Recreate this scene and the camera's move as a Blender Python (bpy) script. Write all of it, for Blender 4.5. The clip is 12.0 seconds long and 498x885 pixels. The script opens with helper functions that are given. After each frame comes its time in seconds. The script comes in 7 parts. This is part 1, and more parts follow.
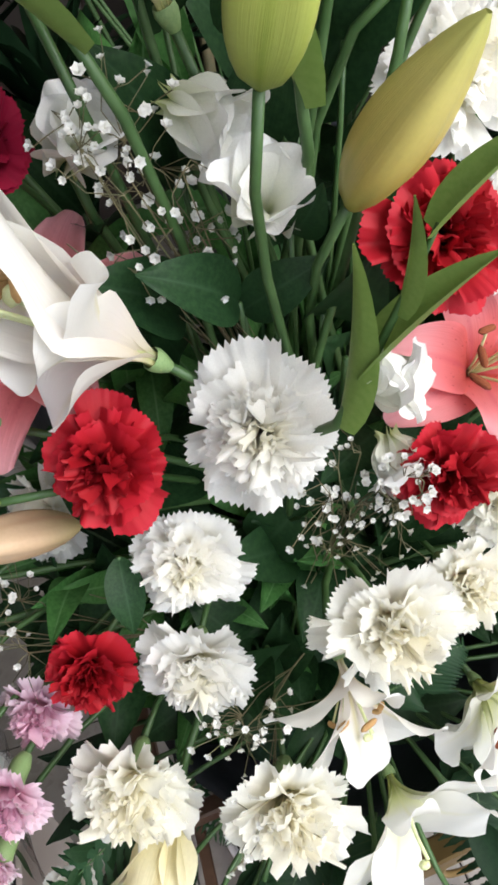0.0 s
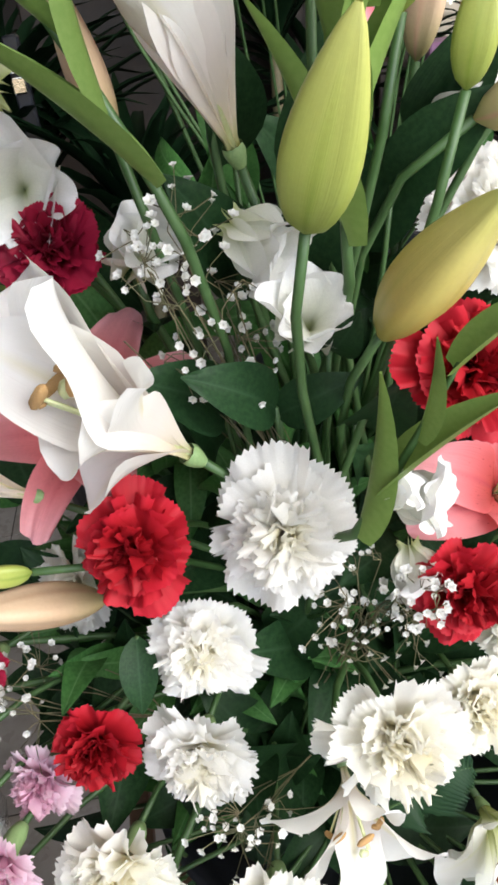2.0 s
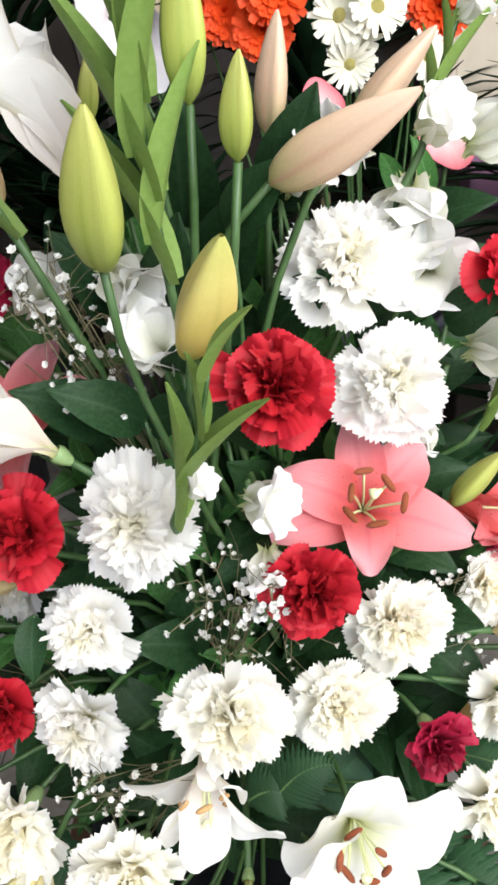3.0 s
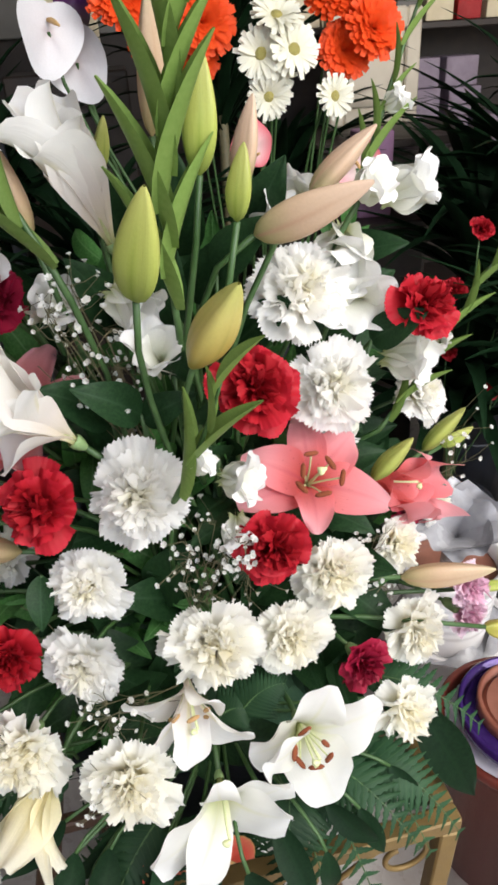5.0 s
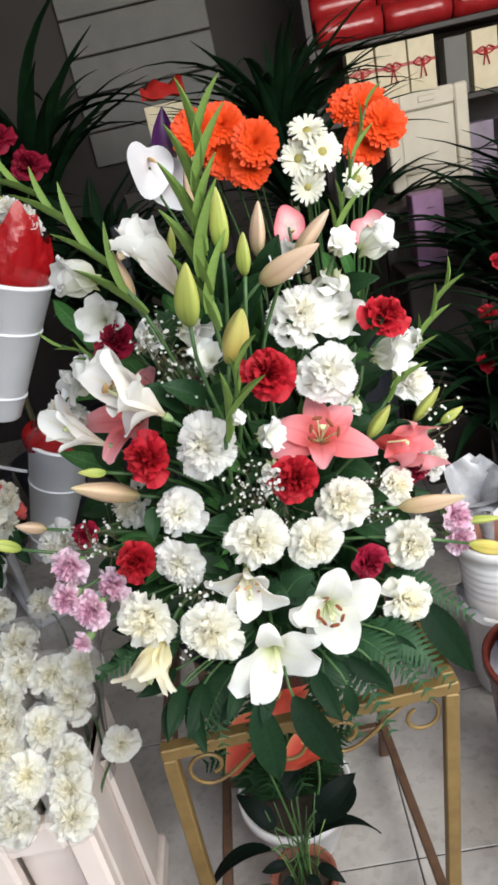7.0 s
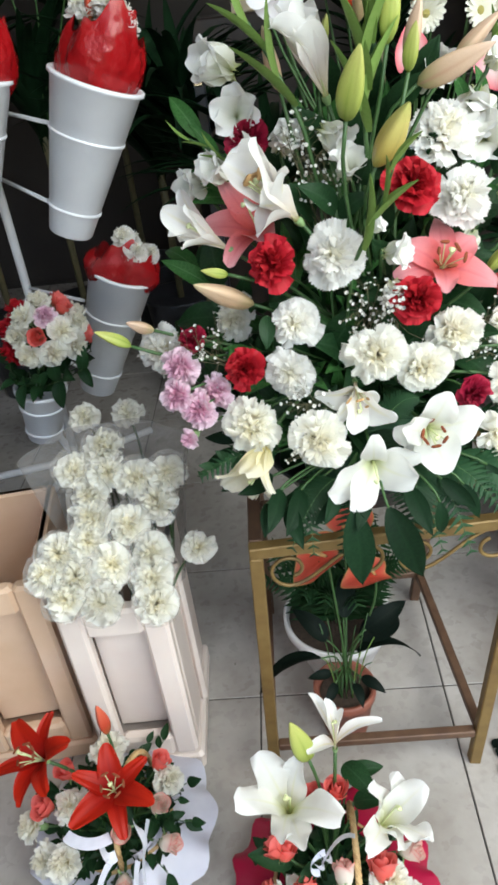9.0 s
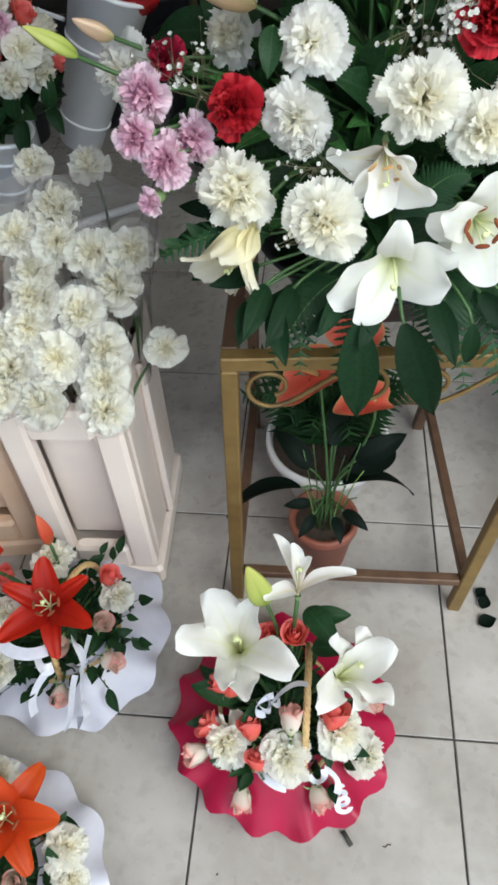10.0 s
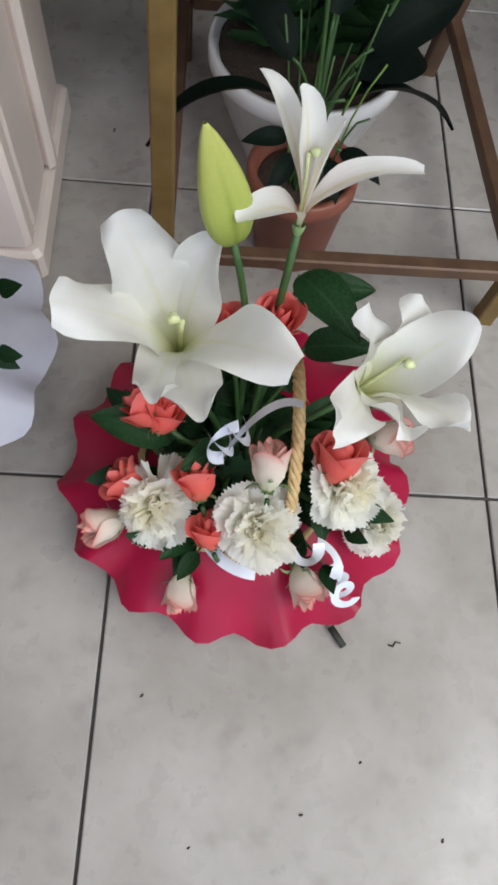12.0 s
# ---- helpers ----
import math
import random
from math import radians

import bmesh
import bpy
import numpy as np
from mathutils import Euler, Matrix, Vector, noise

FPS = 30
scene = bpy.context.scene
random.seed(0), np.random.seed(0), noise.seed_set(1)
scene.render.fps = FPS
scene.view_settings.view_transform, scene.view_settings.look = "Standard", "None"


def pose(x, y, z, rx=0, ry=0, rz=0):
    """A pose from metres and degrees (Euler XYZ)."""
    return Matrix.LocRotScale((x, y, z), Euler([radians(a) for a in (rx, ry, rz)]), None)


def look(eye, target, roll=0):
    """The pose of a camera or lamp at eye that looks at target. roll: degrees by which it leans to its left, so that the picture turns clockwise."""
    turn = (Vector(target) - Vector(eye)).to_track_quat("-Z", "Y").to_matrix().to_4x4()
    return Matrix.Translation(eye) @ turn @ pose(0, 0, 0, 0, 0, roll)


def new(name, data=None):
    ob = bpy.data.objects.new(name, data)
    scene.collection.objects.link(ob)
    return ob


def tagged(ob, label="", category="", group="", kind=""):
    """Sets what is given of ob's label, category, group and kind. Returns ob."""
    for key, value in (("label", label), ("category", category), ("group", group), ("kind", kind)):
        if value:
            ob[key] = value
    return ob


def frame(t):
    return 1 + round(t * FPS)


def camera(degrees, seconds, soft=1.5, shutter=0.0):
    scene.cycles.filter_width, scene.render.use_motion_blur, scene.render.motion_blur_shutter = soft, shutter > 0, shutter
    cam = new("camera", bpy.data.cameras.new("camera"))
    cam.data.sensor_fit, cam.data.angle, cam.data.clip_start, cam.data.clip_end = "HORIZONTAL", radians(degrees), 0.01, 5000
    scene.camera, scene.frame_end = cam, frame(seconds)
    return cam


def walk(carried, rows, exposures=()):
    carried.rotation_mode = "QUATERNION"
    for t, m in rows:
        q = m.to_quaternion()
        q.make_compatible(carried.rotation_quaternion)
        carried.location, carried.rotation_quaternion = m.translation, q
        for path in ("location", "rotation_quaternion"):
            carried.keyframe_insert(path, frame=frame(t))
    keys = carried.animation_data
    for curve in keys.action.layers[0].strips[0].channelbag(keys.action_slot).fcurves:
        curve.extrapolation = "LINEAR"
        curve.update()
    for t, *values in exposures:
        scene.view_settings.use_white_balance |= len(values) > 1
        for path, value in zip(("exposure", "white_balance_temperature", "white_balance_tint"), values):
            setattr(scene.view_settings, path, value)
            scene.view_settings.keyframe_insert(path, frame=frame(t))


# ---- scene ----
cam = camera(39.2, 12.0, 3.0)
PATH = [
    (0, (0.07, 0.301, 1.205), (0.292, 1.791, -0.111), -10.5),
    (0.5, (0.072, 0.292, 1.211), (0.387, 1.806, -0.058), -9.3),
    (1, (0.071, 0.29, 1.21), (0.415, 1.808, -0.046), -8.2),
    (1.5, (0.078, 0.305, 1.203), (0.454, 1.782, -0.093), -6.5),
    (2, (0.079, 0.29, 1.225), (0.229, 1.936, 0.099), -6.7),
    (2.5, (0.145, 0.253, 1.222), (0.13, 1.92, 0.116), -7.9),
    (3, (0.222, 0.201, 1.218), (0.118, 1.958, 0.27), -9.0),
    (3.2, (0.246, 0.188, 1.224), (0.132, 1.975, 0.335), -9.1),
    (4.8, (0.166, 0.126, 1.276), (0.338, 1.824, 0.232), -5.3),
    (5, (0.145, 0.098, 1.29), (0.382, 1.802, 0.271), -3.5),
    (5.5, (0.162, -0.02, 1.324), (0.188, 1.798, 0.49), -6.1),
    (6, (0.236, -0.169, 1.317), (0.241, 1.623, 0.428), -7.1),
    (6.5, (0.243, -0.25, 1.331), (0.123, 1.567, 0.503), -10.6),
    (6.7, (0.24, -0.259, 1.337), (0.09, 1.566, 0.533), -12.7),
    (8.3, (0.101, -0.359, 1.337), (0.24, 1.444, 0.482), -6.7),
    (8.5, (0.084, -0.37, 1.319), (0.131, 1.419, 0.425), -7.4),
    (9, (0.045, -0.332, 1.276), (-0.083, 1.343, 0.19), -7.2),
    (9.5, (0.063, -0.232, 1.19), (-0.099, 1.242, -0.153), -3.9),
    (10, (0.076, -0.154, 1.135), (-0.101, 1.143, -0.377), -3.5),
    (10.5, (0.071, -0.091, 1.022), (-0.15, 0.989, -0.646), -5.9),
    (11, (0.059, -0.045, 0.832), (-0.041, 0.862, -0.948), -3.0),
    (11.5, (0.028, -0.046, 0.699), (0.062, 0.755, -1.133), 4.4),
    (12, (0.019, -0.03, 0.683), (0.13, 0.795, -1.136), 10.2),
]
walk(cam, [(t, look(eye, target, roll)) for t, eye, target, roll in PATH], [(0, 0.14, 6600, 11), (0.5, 0.0, 6600, 11), (1, 0.25, 6600, 13), (1.5, 0.27, 6600, 13), (2, 0.3, 6600, 12), (2.5, 0.42, 6600, 12), (3, 0.38, 6600, 12), (5, 0.0, 6700, 13), (6.5, 0.1, 6600, 10), (8.5, 0.14, 6450, 7), (9.5, 0.1, 6350, 3), (10, -0.06, 6350, 4), (10.5, -0.19, 6350, 6), (11, -0.12, 6400, 8), (11.5, -0.42, 6400, 8), (12, -0.44, 6400, 8)])
# ---- light ----
world = bpy.data.worlds.new("world")
scene.world = world
world.use_nodes = True
wn = world.node_tree
sky = wn.nodes.new("ShaderNodeTexSky")
sky.sky_type, sky.sun_disc = "NISHITA", False
sky.sun_elevation, sky.sun_rotation = radians(48), radians(200)
wn.links.new(sky.outputs[0], wn.nodes["Background"].inputs[0])
wn.nodes["Background"].inputs[1].default_value = 0.3


def area(name, eye, target, sx, sy, watts, color):
    d = bpy.data.lights.new(name, "AREA")
    d.shape, d.size, d.size_y, d.energy, d.color = "RECTANGLE", sx, sy, watts, color
    ob = new(name, d)
    ob.matrix_basis = look(eye, target)
    return ob


# daylight that enters by the open shop front, behind the camera
area("shopfront_daylight", (1.55, -0.80, 2.30), (0.20, 0.62, 0.88), 2.1, 1.7, 108, (0.98, 0.975, 0.935))


# ---- materials ----
def nodes_of(name):
    m = bpy.data.materials.new(name)
    m.use_nodes = True
    nt = m.node_tree
    return m, nt, nt.nodes["Principled BSDF"], nt.nodes["Material Output"]


def add(nt, kind, **ins):
    n = nt.nodes.new("ShaderNode" + kind)
    for k, v in ins.items():
        k = int(k[1:]) if k[0] == "i" and k[1:].isdigit() else k.replace("_", " ")
        if isinstance(v, bpy.types.NodeSocket):
            nt.links.new(v, n.inputs[k])
        else:
            n.inputs[k].default_value = v
    return n


def ramp(nt, fac, *stops):
    n = nt.nodes.new("ShaderNodeValToRGB")
    nt.links.new(fac, n.inputs[0])
    e = n.color_ramp.elements
    while len(e) < len(stops):
        e.new(0.5)
    for el, (p, c) in zip(e, stops):
        el.position, el.color = p, (*c, 1) if len(c) == 3 else c
    return n.outputs[0]


def mixc(nt, fac, a, b, mode="MIX"):
    n = nt.nodes.new("ShaderNodeMix")
    n.data_type, n.blend_type = "RGBA", mode
    for sock, v in ((n.inputs[0], fac), (n.inputs[6], a), (n.inputs[7], b)):
        if isinstance(v, bpy.types.NodeSocket):
            nt.links.new(v, sock)
        else:
            sock.default_value = v if isinstance(v, (int, float)) else (*v, 1)[:4]
    return n.outputs[2]


def noise_of(nt, scale, detail=4, coord="Object"):
    tc = nt.nodes.new("ShaderNodeTexCoord")
    return add(nt, "TexNoise", Vector=tc.outputs[coord], Scale=scale, Detail=detail).outputs[0]


def uv_of(nt):
    tc = nt.nodes.new("ShaderNodeTexCoord")
    sep = add(nt, "SeparateXYZ", Vector=tc.outputs["UV"])
    return tc.outputs["UV"], sep.outputs[0], sep.outputs[1]


def vary(nt, color, low=0.85, high=1.08):
    info = nt.nodes.new("ShaderNodeObjectInfo")
    r = add(nt, "MapRange", i0=info.outputs["Random"], i3=low, i4=high)
    hsv = add(nt, "HueSaturation", Color=color, Value=r.outputs[0])
    return hsv.outputs[0]


def petal(name, stops, rib=None, ribw=0.08, rough=0.5, glow=0.45, veins=0.25, spots=None):
    """A petal: colours along its length (0 base, 1 tip), a coloured midrib, fine veins, light that shines through."""
    m, nt, b, out = nodes_of(name)
    uv, v, u = uv_of(nt)
    col = ramp(nt, u, *stops)
    if rib:
        d = add(nt, "Math", i0=v, i1=0.5)
        d.operation = "SUBTRACT"
        a = add(nt, "Math", i0=d.outputs[0])
        a.operation = "ABSOLUTE"
        k = ramp(nt, a.outputs[0], (0.0, (1, 1, 1)), (ribw, (0, 0, 0)))
        fade = ramp(nt, u, (0.0, (1, 1, 1)), (0.85, (0.1, 0.1, 0.1)))
        col = mixc(nt, mixc(nt, 1.0, k, fade, "MULTIPLY"), col, rib)
    n1 = noise_of(nt, 45, 3)
    col = mixc(nt, 0.5, col, ramp(nt, n1, (0.3, (0.88, 0.88, 0.88)), (0.7, (1.0, 1.0, 1.0))), "MULTIPLY")
    if spots:
        vor = add(nt, "TexVoronoi", Vector=uv, Scale=16.0)
        f = ramp(nt, vor.outputs[0], (0.10, (1, 1, 1)), (0.18, (0, 0, 0)))
        low = ramp(nt, u, (0.45, (1, 1, 1)), (0.65, (0, 0, 0)))
        col = mixc(nt, mixc(nt, 1.0, f, low, "MULTIPLY"), col, spots)
    col = vary(nt, col, 0.92, 1.05)
    mp = add(nt, "Mapping", Vector=uv)
    mp.inputs["Scale"].default_value = (34, 2.2, 1)
    vein = add(nt, "TexNoise", Vector=mp.outputs[0], Scale=1.0, Detail=2.0)
    bump = add(nt, "Bump", Height=vein.outputs[0], Strength=veins, Distance=0.002)
    for k, w in (("Base Color", col), ("Normal", bump.outputs[0])):
        nt.links.new(w, b.inputs[k])
    b.inputs["Roughness"].default_value = rough
    b.inputs["Specular IOR Level"].default_value = 0.3
    tr = add(nt, "BsdfTranslucent", Color=col, Normal=bump.outputs[0])
    mx = add(nt, "MixShader", i0=glow, i1=b.outputs[0], i2=tr.outputs[0])
    nt.links.new(mx.outputs[0], out.inputs[0])
    return m


def leafy(name, c1, c2, rib, rough=0.5, glow=0.12, ribs=14, spec=0.16):
    m, nt, b, out = nodes_of(name)
    uv, v, u = uv_of(nt)
    n1 = noise_of(nt, 30, 5)
    col = mixc(nt, ramp(nt, n1, (0.35, (0, 0, 0)), (0.65, (1, 1, 1))), c1, c2)
    d = add(nt, "Math", i0=v, i1=0.5)
    d.operation = "SUBTRACT"
    a = add(nt, "Math", i0=d.outputs[0])
    a.operation = "ABSOLUTE"
    col = mixc(nt, ramp(nt, a.outputs[0], (0.0, (1, 1, 1)), (0.05, (0, 0, 0))), col, rib)
    col = vary(nt, col, 0.75, 1.2)
    wave = add(nt, "TexWave", Vector=uv, Scale=ribs * 0.5, Distortion=1.5)
    wave.bands_direction = "X"
    bump = add(nt, "Bump", Height=wave.outputs[1], Strength=0.05, Distance=0.002)
    nt.links.new(col, b.inputs["Base Color"])
    nt.links.new(bump.outputs[0], b.inputs["Normal"])
    b.inputs["Roughness"].default_value = rough
    b.inputs["Specular IOR Level"].default_value = spec
    tr = add(nt, "BsdfTranslucent", Color=col)
    mx = add(nt, "MixShader", i0=glow, i1=b.outputs[0], i2=tr.outputs[0])
    nt.links.new(mx.outputs[0], out.inputs[0])
    return m


def solid(name, c1, c2, rough=0.5, scale=25.0, metal=0.0, bump=0.15, fine=220.0, spec=0.5, stain=None, random_v=None, trans=0.0):
    """A plain surface: two tones in soft patches, fine grain, optional stains."""
    m, nt, b, out = nodes_of(name)
    n1, n2 = noise_of(nt, scale, 6), noise_of(nt, fine, 3)
    col = mixc(nt, ramp(nt, n1, (0.35, (0, 0, 0)), (0.68, (1, 1, 1))), c1, c2)
    if stain:
        n3 = noise_of(nt, scale * 0.35, 8)
        col = mixc(nt, ramp(nt, n3, (0.56, (0, 0, 0)), (0.72, (0.8, 0.8, 0.8))), col, stain)
    if random_v:
        col = vary(nt, col, *random_v)
    bp = add(nt, "Bump", Height=n2, Strength=bump, Distance=0.002)
    nt.links.new(col, b.inputs["Base Color"])
    nt.links.new(bp.outputs[0], b.inputs["Normal"])
    r = ramp(nt, n1, (0.2, (rough * 0.8,) * 3), (0.8, (min(1, rough * 1.25),) * 3))
    nt.links.new(r, b.inputs["Roughness"])
    b.inputs["Metallic"].default_value = metal
    b.inputs["Specular IOR Level"].default_value = spec
    if trans:
        tr = add(nt, "BsdfTranslucent", Color=col)
        mx = add(nt, "MixShader", i0=trans, i1=b.outputs[0], i2=tr.outputs[0])
        nt.links.new(mx.outputs[0], out.inputs[0])
    return m


def film(name, color, clear=0.5, rough=0.12):
    """Thin crinkled wrapping film: partly see-through, glossy."""
    m, nt, b, out = nodes_of(name)
    n1 = noise_of(nt, 38, 5)
    bp = add(nt, "Bump", Height=n1, Strength=0.9, Distance=0.01)
    b.inputs["Base Color"].default_value = (*color, 1)
    b.inputs["Roughness"].default_value = rough
    nt.links.new(bp.outputs[0], b.inputs["Normal"])
    tp = add(nt, "BsdfTransparent", Color=(*[0.35 + 0.65 * c for c in color], 1))
    mx = add(nt, "MixShader", i0=clear, i1=b.outputs[0], i2=tp.outputs[0])
    nt.links.new(mx.outputs[0], out.inputs[0])
    return m


WHITE_CARN = petal("white_carnation_petal", [(0.0, (0.90, 0.86, 0.62)), (0.25, (0.95, 0.92, 0.76)), (0.5, (0.97, 0.955, 0.90)), (1.0, (0.98, 0.98, 0.97))], rough=0.75, glow=0.58, veins=0.04)
CREAM_CARN = petal("cream_carnation_petal", [(0.0, (0.90, 0.86, 0.62)), (0.3, (0.96, 0.92, 0.76)), (0.6, (0.97, 0.95, 0.86)), (1.0, (0.97, 0.97, 0.93))], rough=0.75, glow=0.58, veins=0.04)
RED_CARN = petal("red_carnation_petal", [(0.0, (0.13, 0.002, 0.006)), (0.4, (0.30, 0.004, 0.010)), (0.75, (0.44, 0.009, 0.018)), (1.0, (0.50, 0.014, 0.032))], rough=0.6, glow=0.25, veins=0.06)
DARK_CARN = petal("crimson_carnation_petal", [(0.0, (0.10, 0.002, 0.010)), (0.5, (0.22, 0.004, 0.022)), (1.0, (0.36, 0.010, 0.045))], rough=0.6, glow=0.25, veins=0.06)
WHITE_LILY = petal("white_lily_petal", [(0.0, (0.50, 0.58, 0.16)), (0.22, (0.74, 0.77, 0.45)), (0.45, (0.90, 0.90, 0.83)), (1.0, (0.94, 0.94, 0.93))], rib=(0.82, 0.82, 0.55), ribw=0.06, rough=0.45, veins=0.1)
BLUSH_LILY = petal("blush_lily_petal", [(0.0, (0.50, 0.54, 0.14)), (0.13, (0.88, 0.80, 0.66)), (0.35, (0.92, 0.86, 0.82)), (0.6, (0.94, 0.93, 0.90)), (1.0, (0.94, 0.94, 0.93))], rib=(0.80, 0.72, 0.30), ribw=0.10, rough=0.42)
CREAM_LILY = petal("cream_lily_petal", [(0.0, (0.66, 0.56, 0.14)), (0.3, (0.84, 0.77, 0.46)), (0.7, (0.89, 0.84, 0.64)), (1.0, (0.91, 0.88, 0.76))], rib=(0.78, 0.64, 0.26), ribw=0.10, rough=0.45)
PINK_LILY = petal("pink_lily_petal", [(0.0, (0.52, 0.06, 0.04)), (0.3, (0.70, 0.12, 0.11)), (0.65, (0.82, 0.23, 0.25)), (1.0, (0.88, 0.42, 0.46))], rib=(0.62, 0.10, 0.14), ribw=0.08, rough=0.42, spots=(0.35, 0.02, 0.02))
RED_LILY = petal("red_lily_petal", [(0.0, (0.22, 0.006, 0.005)), (0.3, (0.40, 0.010, 0.006)), (1.0, (0.60, 0.028, 0.010))], rib=(0.30, 0.008, 0.006), ribw=0.09, rough=0.42, spots=(0.10, 0.004, 0.004))
ORANGE_LILY = petal("orange_lily_petal", [(0.0, (0.36, 0.02, 0.006)), (0.4, (0.62, 0.06, 0.012)), (1.0, (0.74, 0.10, 0.018))], rib=(0.42, 0.03, 0.01), ribw=0.08, rough=0.4)
GLAD_WHITE = petal("white_gladiolus_petal", [(0.0, (0.56, 0.62, 0.28)), (0.3, (0.82, 0.83, 0.70)), (1.0, (0.88, 0.88, 0.88))], rough=0.45, glow=0.34)
GREEN_BUD = petal("green_lily_bud_skin", [(0.0, (0.22, 0.29, 0.06)), (0.4, (0.35, 0.40, 0.09)), (1.0, (0.41, 0.42, 0.12))], rib=(0.17, 0.24, 0.03), ribw=0.22, rough=0.4, glow=0.1, veins=0.18)
YELLOW_BUD = petal("yellow_lily_bud_skin", [(0.0, (0.30, 0.32, 0.06)), (0.35, (0.60, 0.47, 0.12)), (0.75, (0.60, 0.53, 0.17)), (1.0, (0.46, 0.47, 0.14))], rib=(0.40, 0.36, 0.08), ribw=0.22, rough=0.4, glow=0.1, veins=0.18)
PEACH_BUD = petal("peach_lily_bud_skin", [(0.0, (0.38, 0.32, 0.14)), (0.4, (0.56, 0.39, 0.25)), (0.8, (0.60, 0.44, 0.30)), (1.0, (0.55, 0.46, 0.28))], rib=(0.50, 0.31, 0.19), ribw=0.22, rough=0.45, glow=0.12, veins=0.18)
PINK_BUD = petal("pink_lily_bud_skin", [(0.0, (0.36, 0.34, 0.14)), (0.4, (0.58, 0.41, 0.28)), (1.0, (0.66, 0.48, 0.36))], rib=(0.50, 0.30, 0.20), ribw=0.22, rough=0.45, glow=0.12, veins=0.18)
RED_BUD = petal("red_lily_bud_skin", [(0.0, (0.30, 0.10, 0.03)), (0.4, (0.48, 0.06, 0.03)), (1.0, (0.55, 0.12, 0.06))], rough=0.45, glow=0.1, veins=0.18)
CORAL_ROSE = petal("coral_rose_petal", [(0.0, (0.80, 0.22, 0.14)), (0.5, (0.86, 0.15, 0.12)), (1.0, (0.88, 0.21, 0.19))], rough=0.5, glow=0.35, veins=0.06)
BLUSH_ROSE = petal("blush_rose_petal", [(0.0, (0.66, 0.68, 0.42)), (0.4, (0.84, 0.76, 0.66)), (0.8, (0.86, 0.70, 0.62)), (0.95, (0.86, 0.50, 0.44)), (1.0, (0.80, 0.20, 0.18))], rough=0.5, glow=0.35, veins=0.06)
PINK_MUM = petal("pink_chrysanthemum_petal", [(0.0, (0.60, 0.26, 0.40)), (0.5, (0.78, 0.46, 0.60)), (1.0, (0.86, 0.70, 0.78))], rough=0.6, glow=0.4, veins=0.05)
GERBERA = petal("orange_gerbera_petal", [(0.0, (0.55, 0.03, 0.006)), (0.4, (0.78, 0.065, 0.010)), (1.0, (0.88, 0.095, 0.016))], rough=0.5, glow=0.25)
DAISY = petal("white_daisy_petal", [(0.0, (0.70, 0.68, 0.36)), (0.3, (0.84, 0.82, 0.66)), (1.0, (0.86, 0.86, 0.76))], rough=0.5, glow=0.25)
SPATHE_WHITE = petal("white_spathe", [(0.0, (0.60, 0.52, 0.54)), (0.25, (0.66, 0.63, 0.66)), (1.0, (0.66, 0.66, 0.69))], rough=0.3, glow=0.15, veins=0.15)
SPATHE_PINK = petal("pink_spathe", [(0.0, (0.70, 0.55, 0.50)), (0.4, (0.78, 0.55, 0.55)), (1.0, (0.72, 0.16, 0.20))], rough=0.22, glow=0.15, veins=0.5)
SPATHE_CORAL = petal("coral_spathe", [(0.0, (0.80, 0.10, 0.06)), (0.7, (0.90, 0.15, 0.10)), (0.95, (0.88, 0.24, 0.14)), (1.0, (0.66, 0.42, 0.14))], rough=0.2, glow=0.12, veins=0.6)
CALLA = petal("purple_calla", [(0.0, (0.20, 0.16, 0.10)), (0.4, (0.07, 0.018, 0.09)), (1.0, (0.04, 0.008, 0.06))], rough=0.35, glow=0.1)
GYPSO = petal("gypsophila_petal", [(0.0, (0.60, 0.62, 0.45)), (0.4, (0.86, 0.86, 0.82)), (1.0, (0.88, 0.88, 0.86))], rough=0.6)
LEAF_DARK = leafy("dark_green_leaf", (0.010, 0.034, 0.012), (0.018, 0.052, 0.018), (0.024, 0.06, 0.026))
LEAF_MID = leafy("green_leaf", (0.035, 0.12, 0.028), (0.06, 0.17, 0.045), (0.10, 0.22, 0.08))
LEAF_LIGHT = leafy("light_green_sheath", (0.135, 0.222, 0.052), (0.160, 0.248, 0.064), (0.21, 0.30, 0.11), rough=0.42, glow=0.22, ribs=40)
FERN = leafy("fern_green", (0.012, 0.042, 0.017), (0.022, 0.062, 0.026), (0.035, 0.075, 0.03), rough=0.5)
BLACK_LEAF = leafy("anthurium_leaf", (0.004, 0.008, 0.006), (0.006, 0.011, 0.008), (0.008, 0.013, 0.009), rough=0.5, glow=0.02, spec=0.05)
# darker copy of the dark leaf green, with shade put into its colour
SHADED_LEAF = leafy("shaded_green_leaf", (0.005, 0.017, 0.007), (0.008, 0.025, 0.010), (0.008, 0.026, 0.010), glow=0.05, spec=0.08)
DARK_TWIG = solid("dark_cut_stem", (0.02, 0.022, 0.016), (0.04, 0.04, 0.03), rough=0.7, scale=80)
STEM = solid("green_stem", (0.03, 0.078, 0.02), (0.05, 0.11, 0.032), rough=0.5, scale=60)
CALYX = solid("calyx_green", (0.16, 0.26, 0.10), (0.22, 0.32, 0.14), rough=0.5, scale=80)
TWIG = solid("brown_green_twig", (0.10, 0.10, 0.05), (0.16, 0.13, 0.07), rough=0.6, scale=80)
ANTHER = solid("rust_anther", (0.16, 0.035, 0.012), (0.28, 0.07, 0.02), rough=0.9, scale=200, bump=0.5)
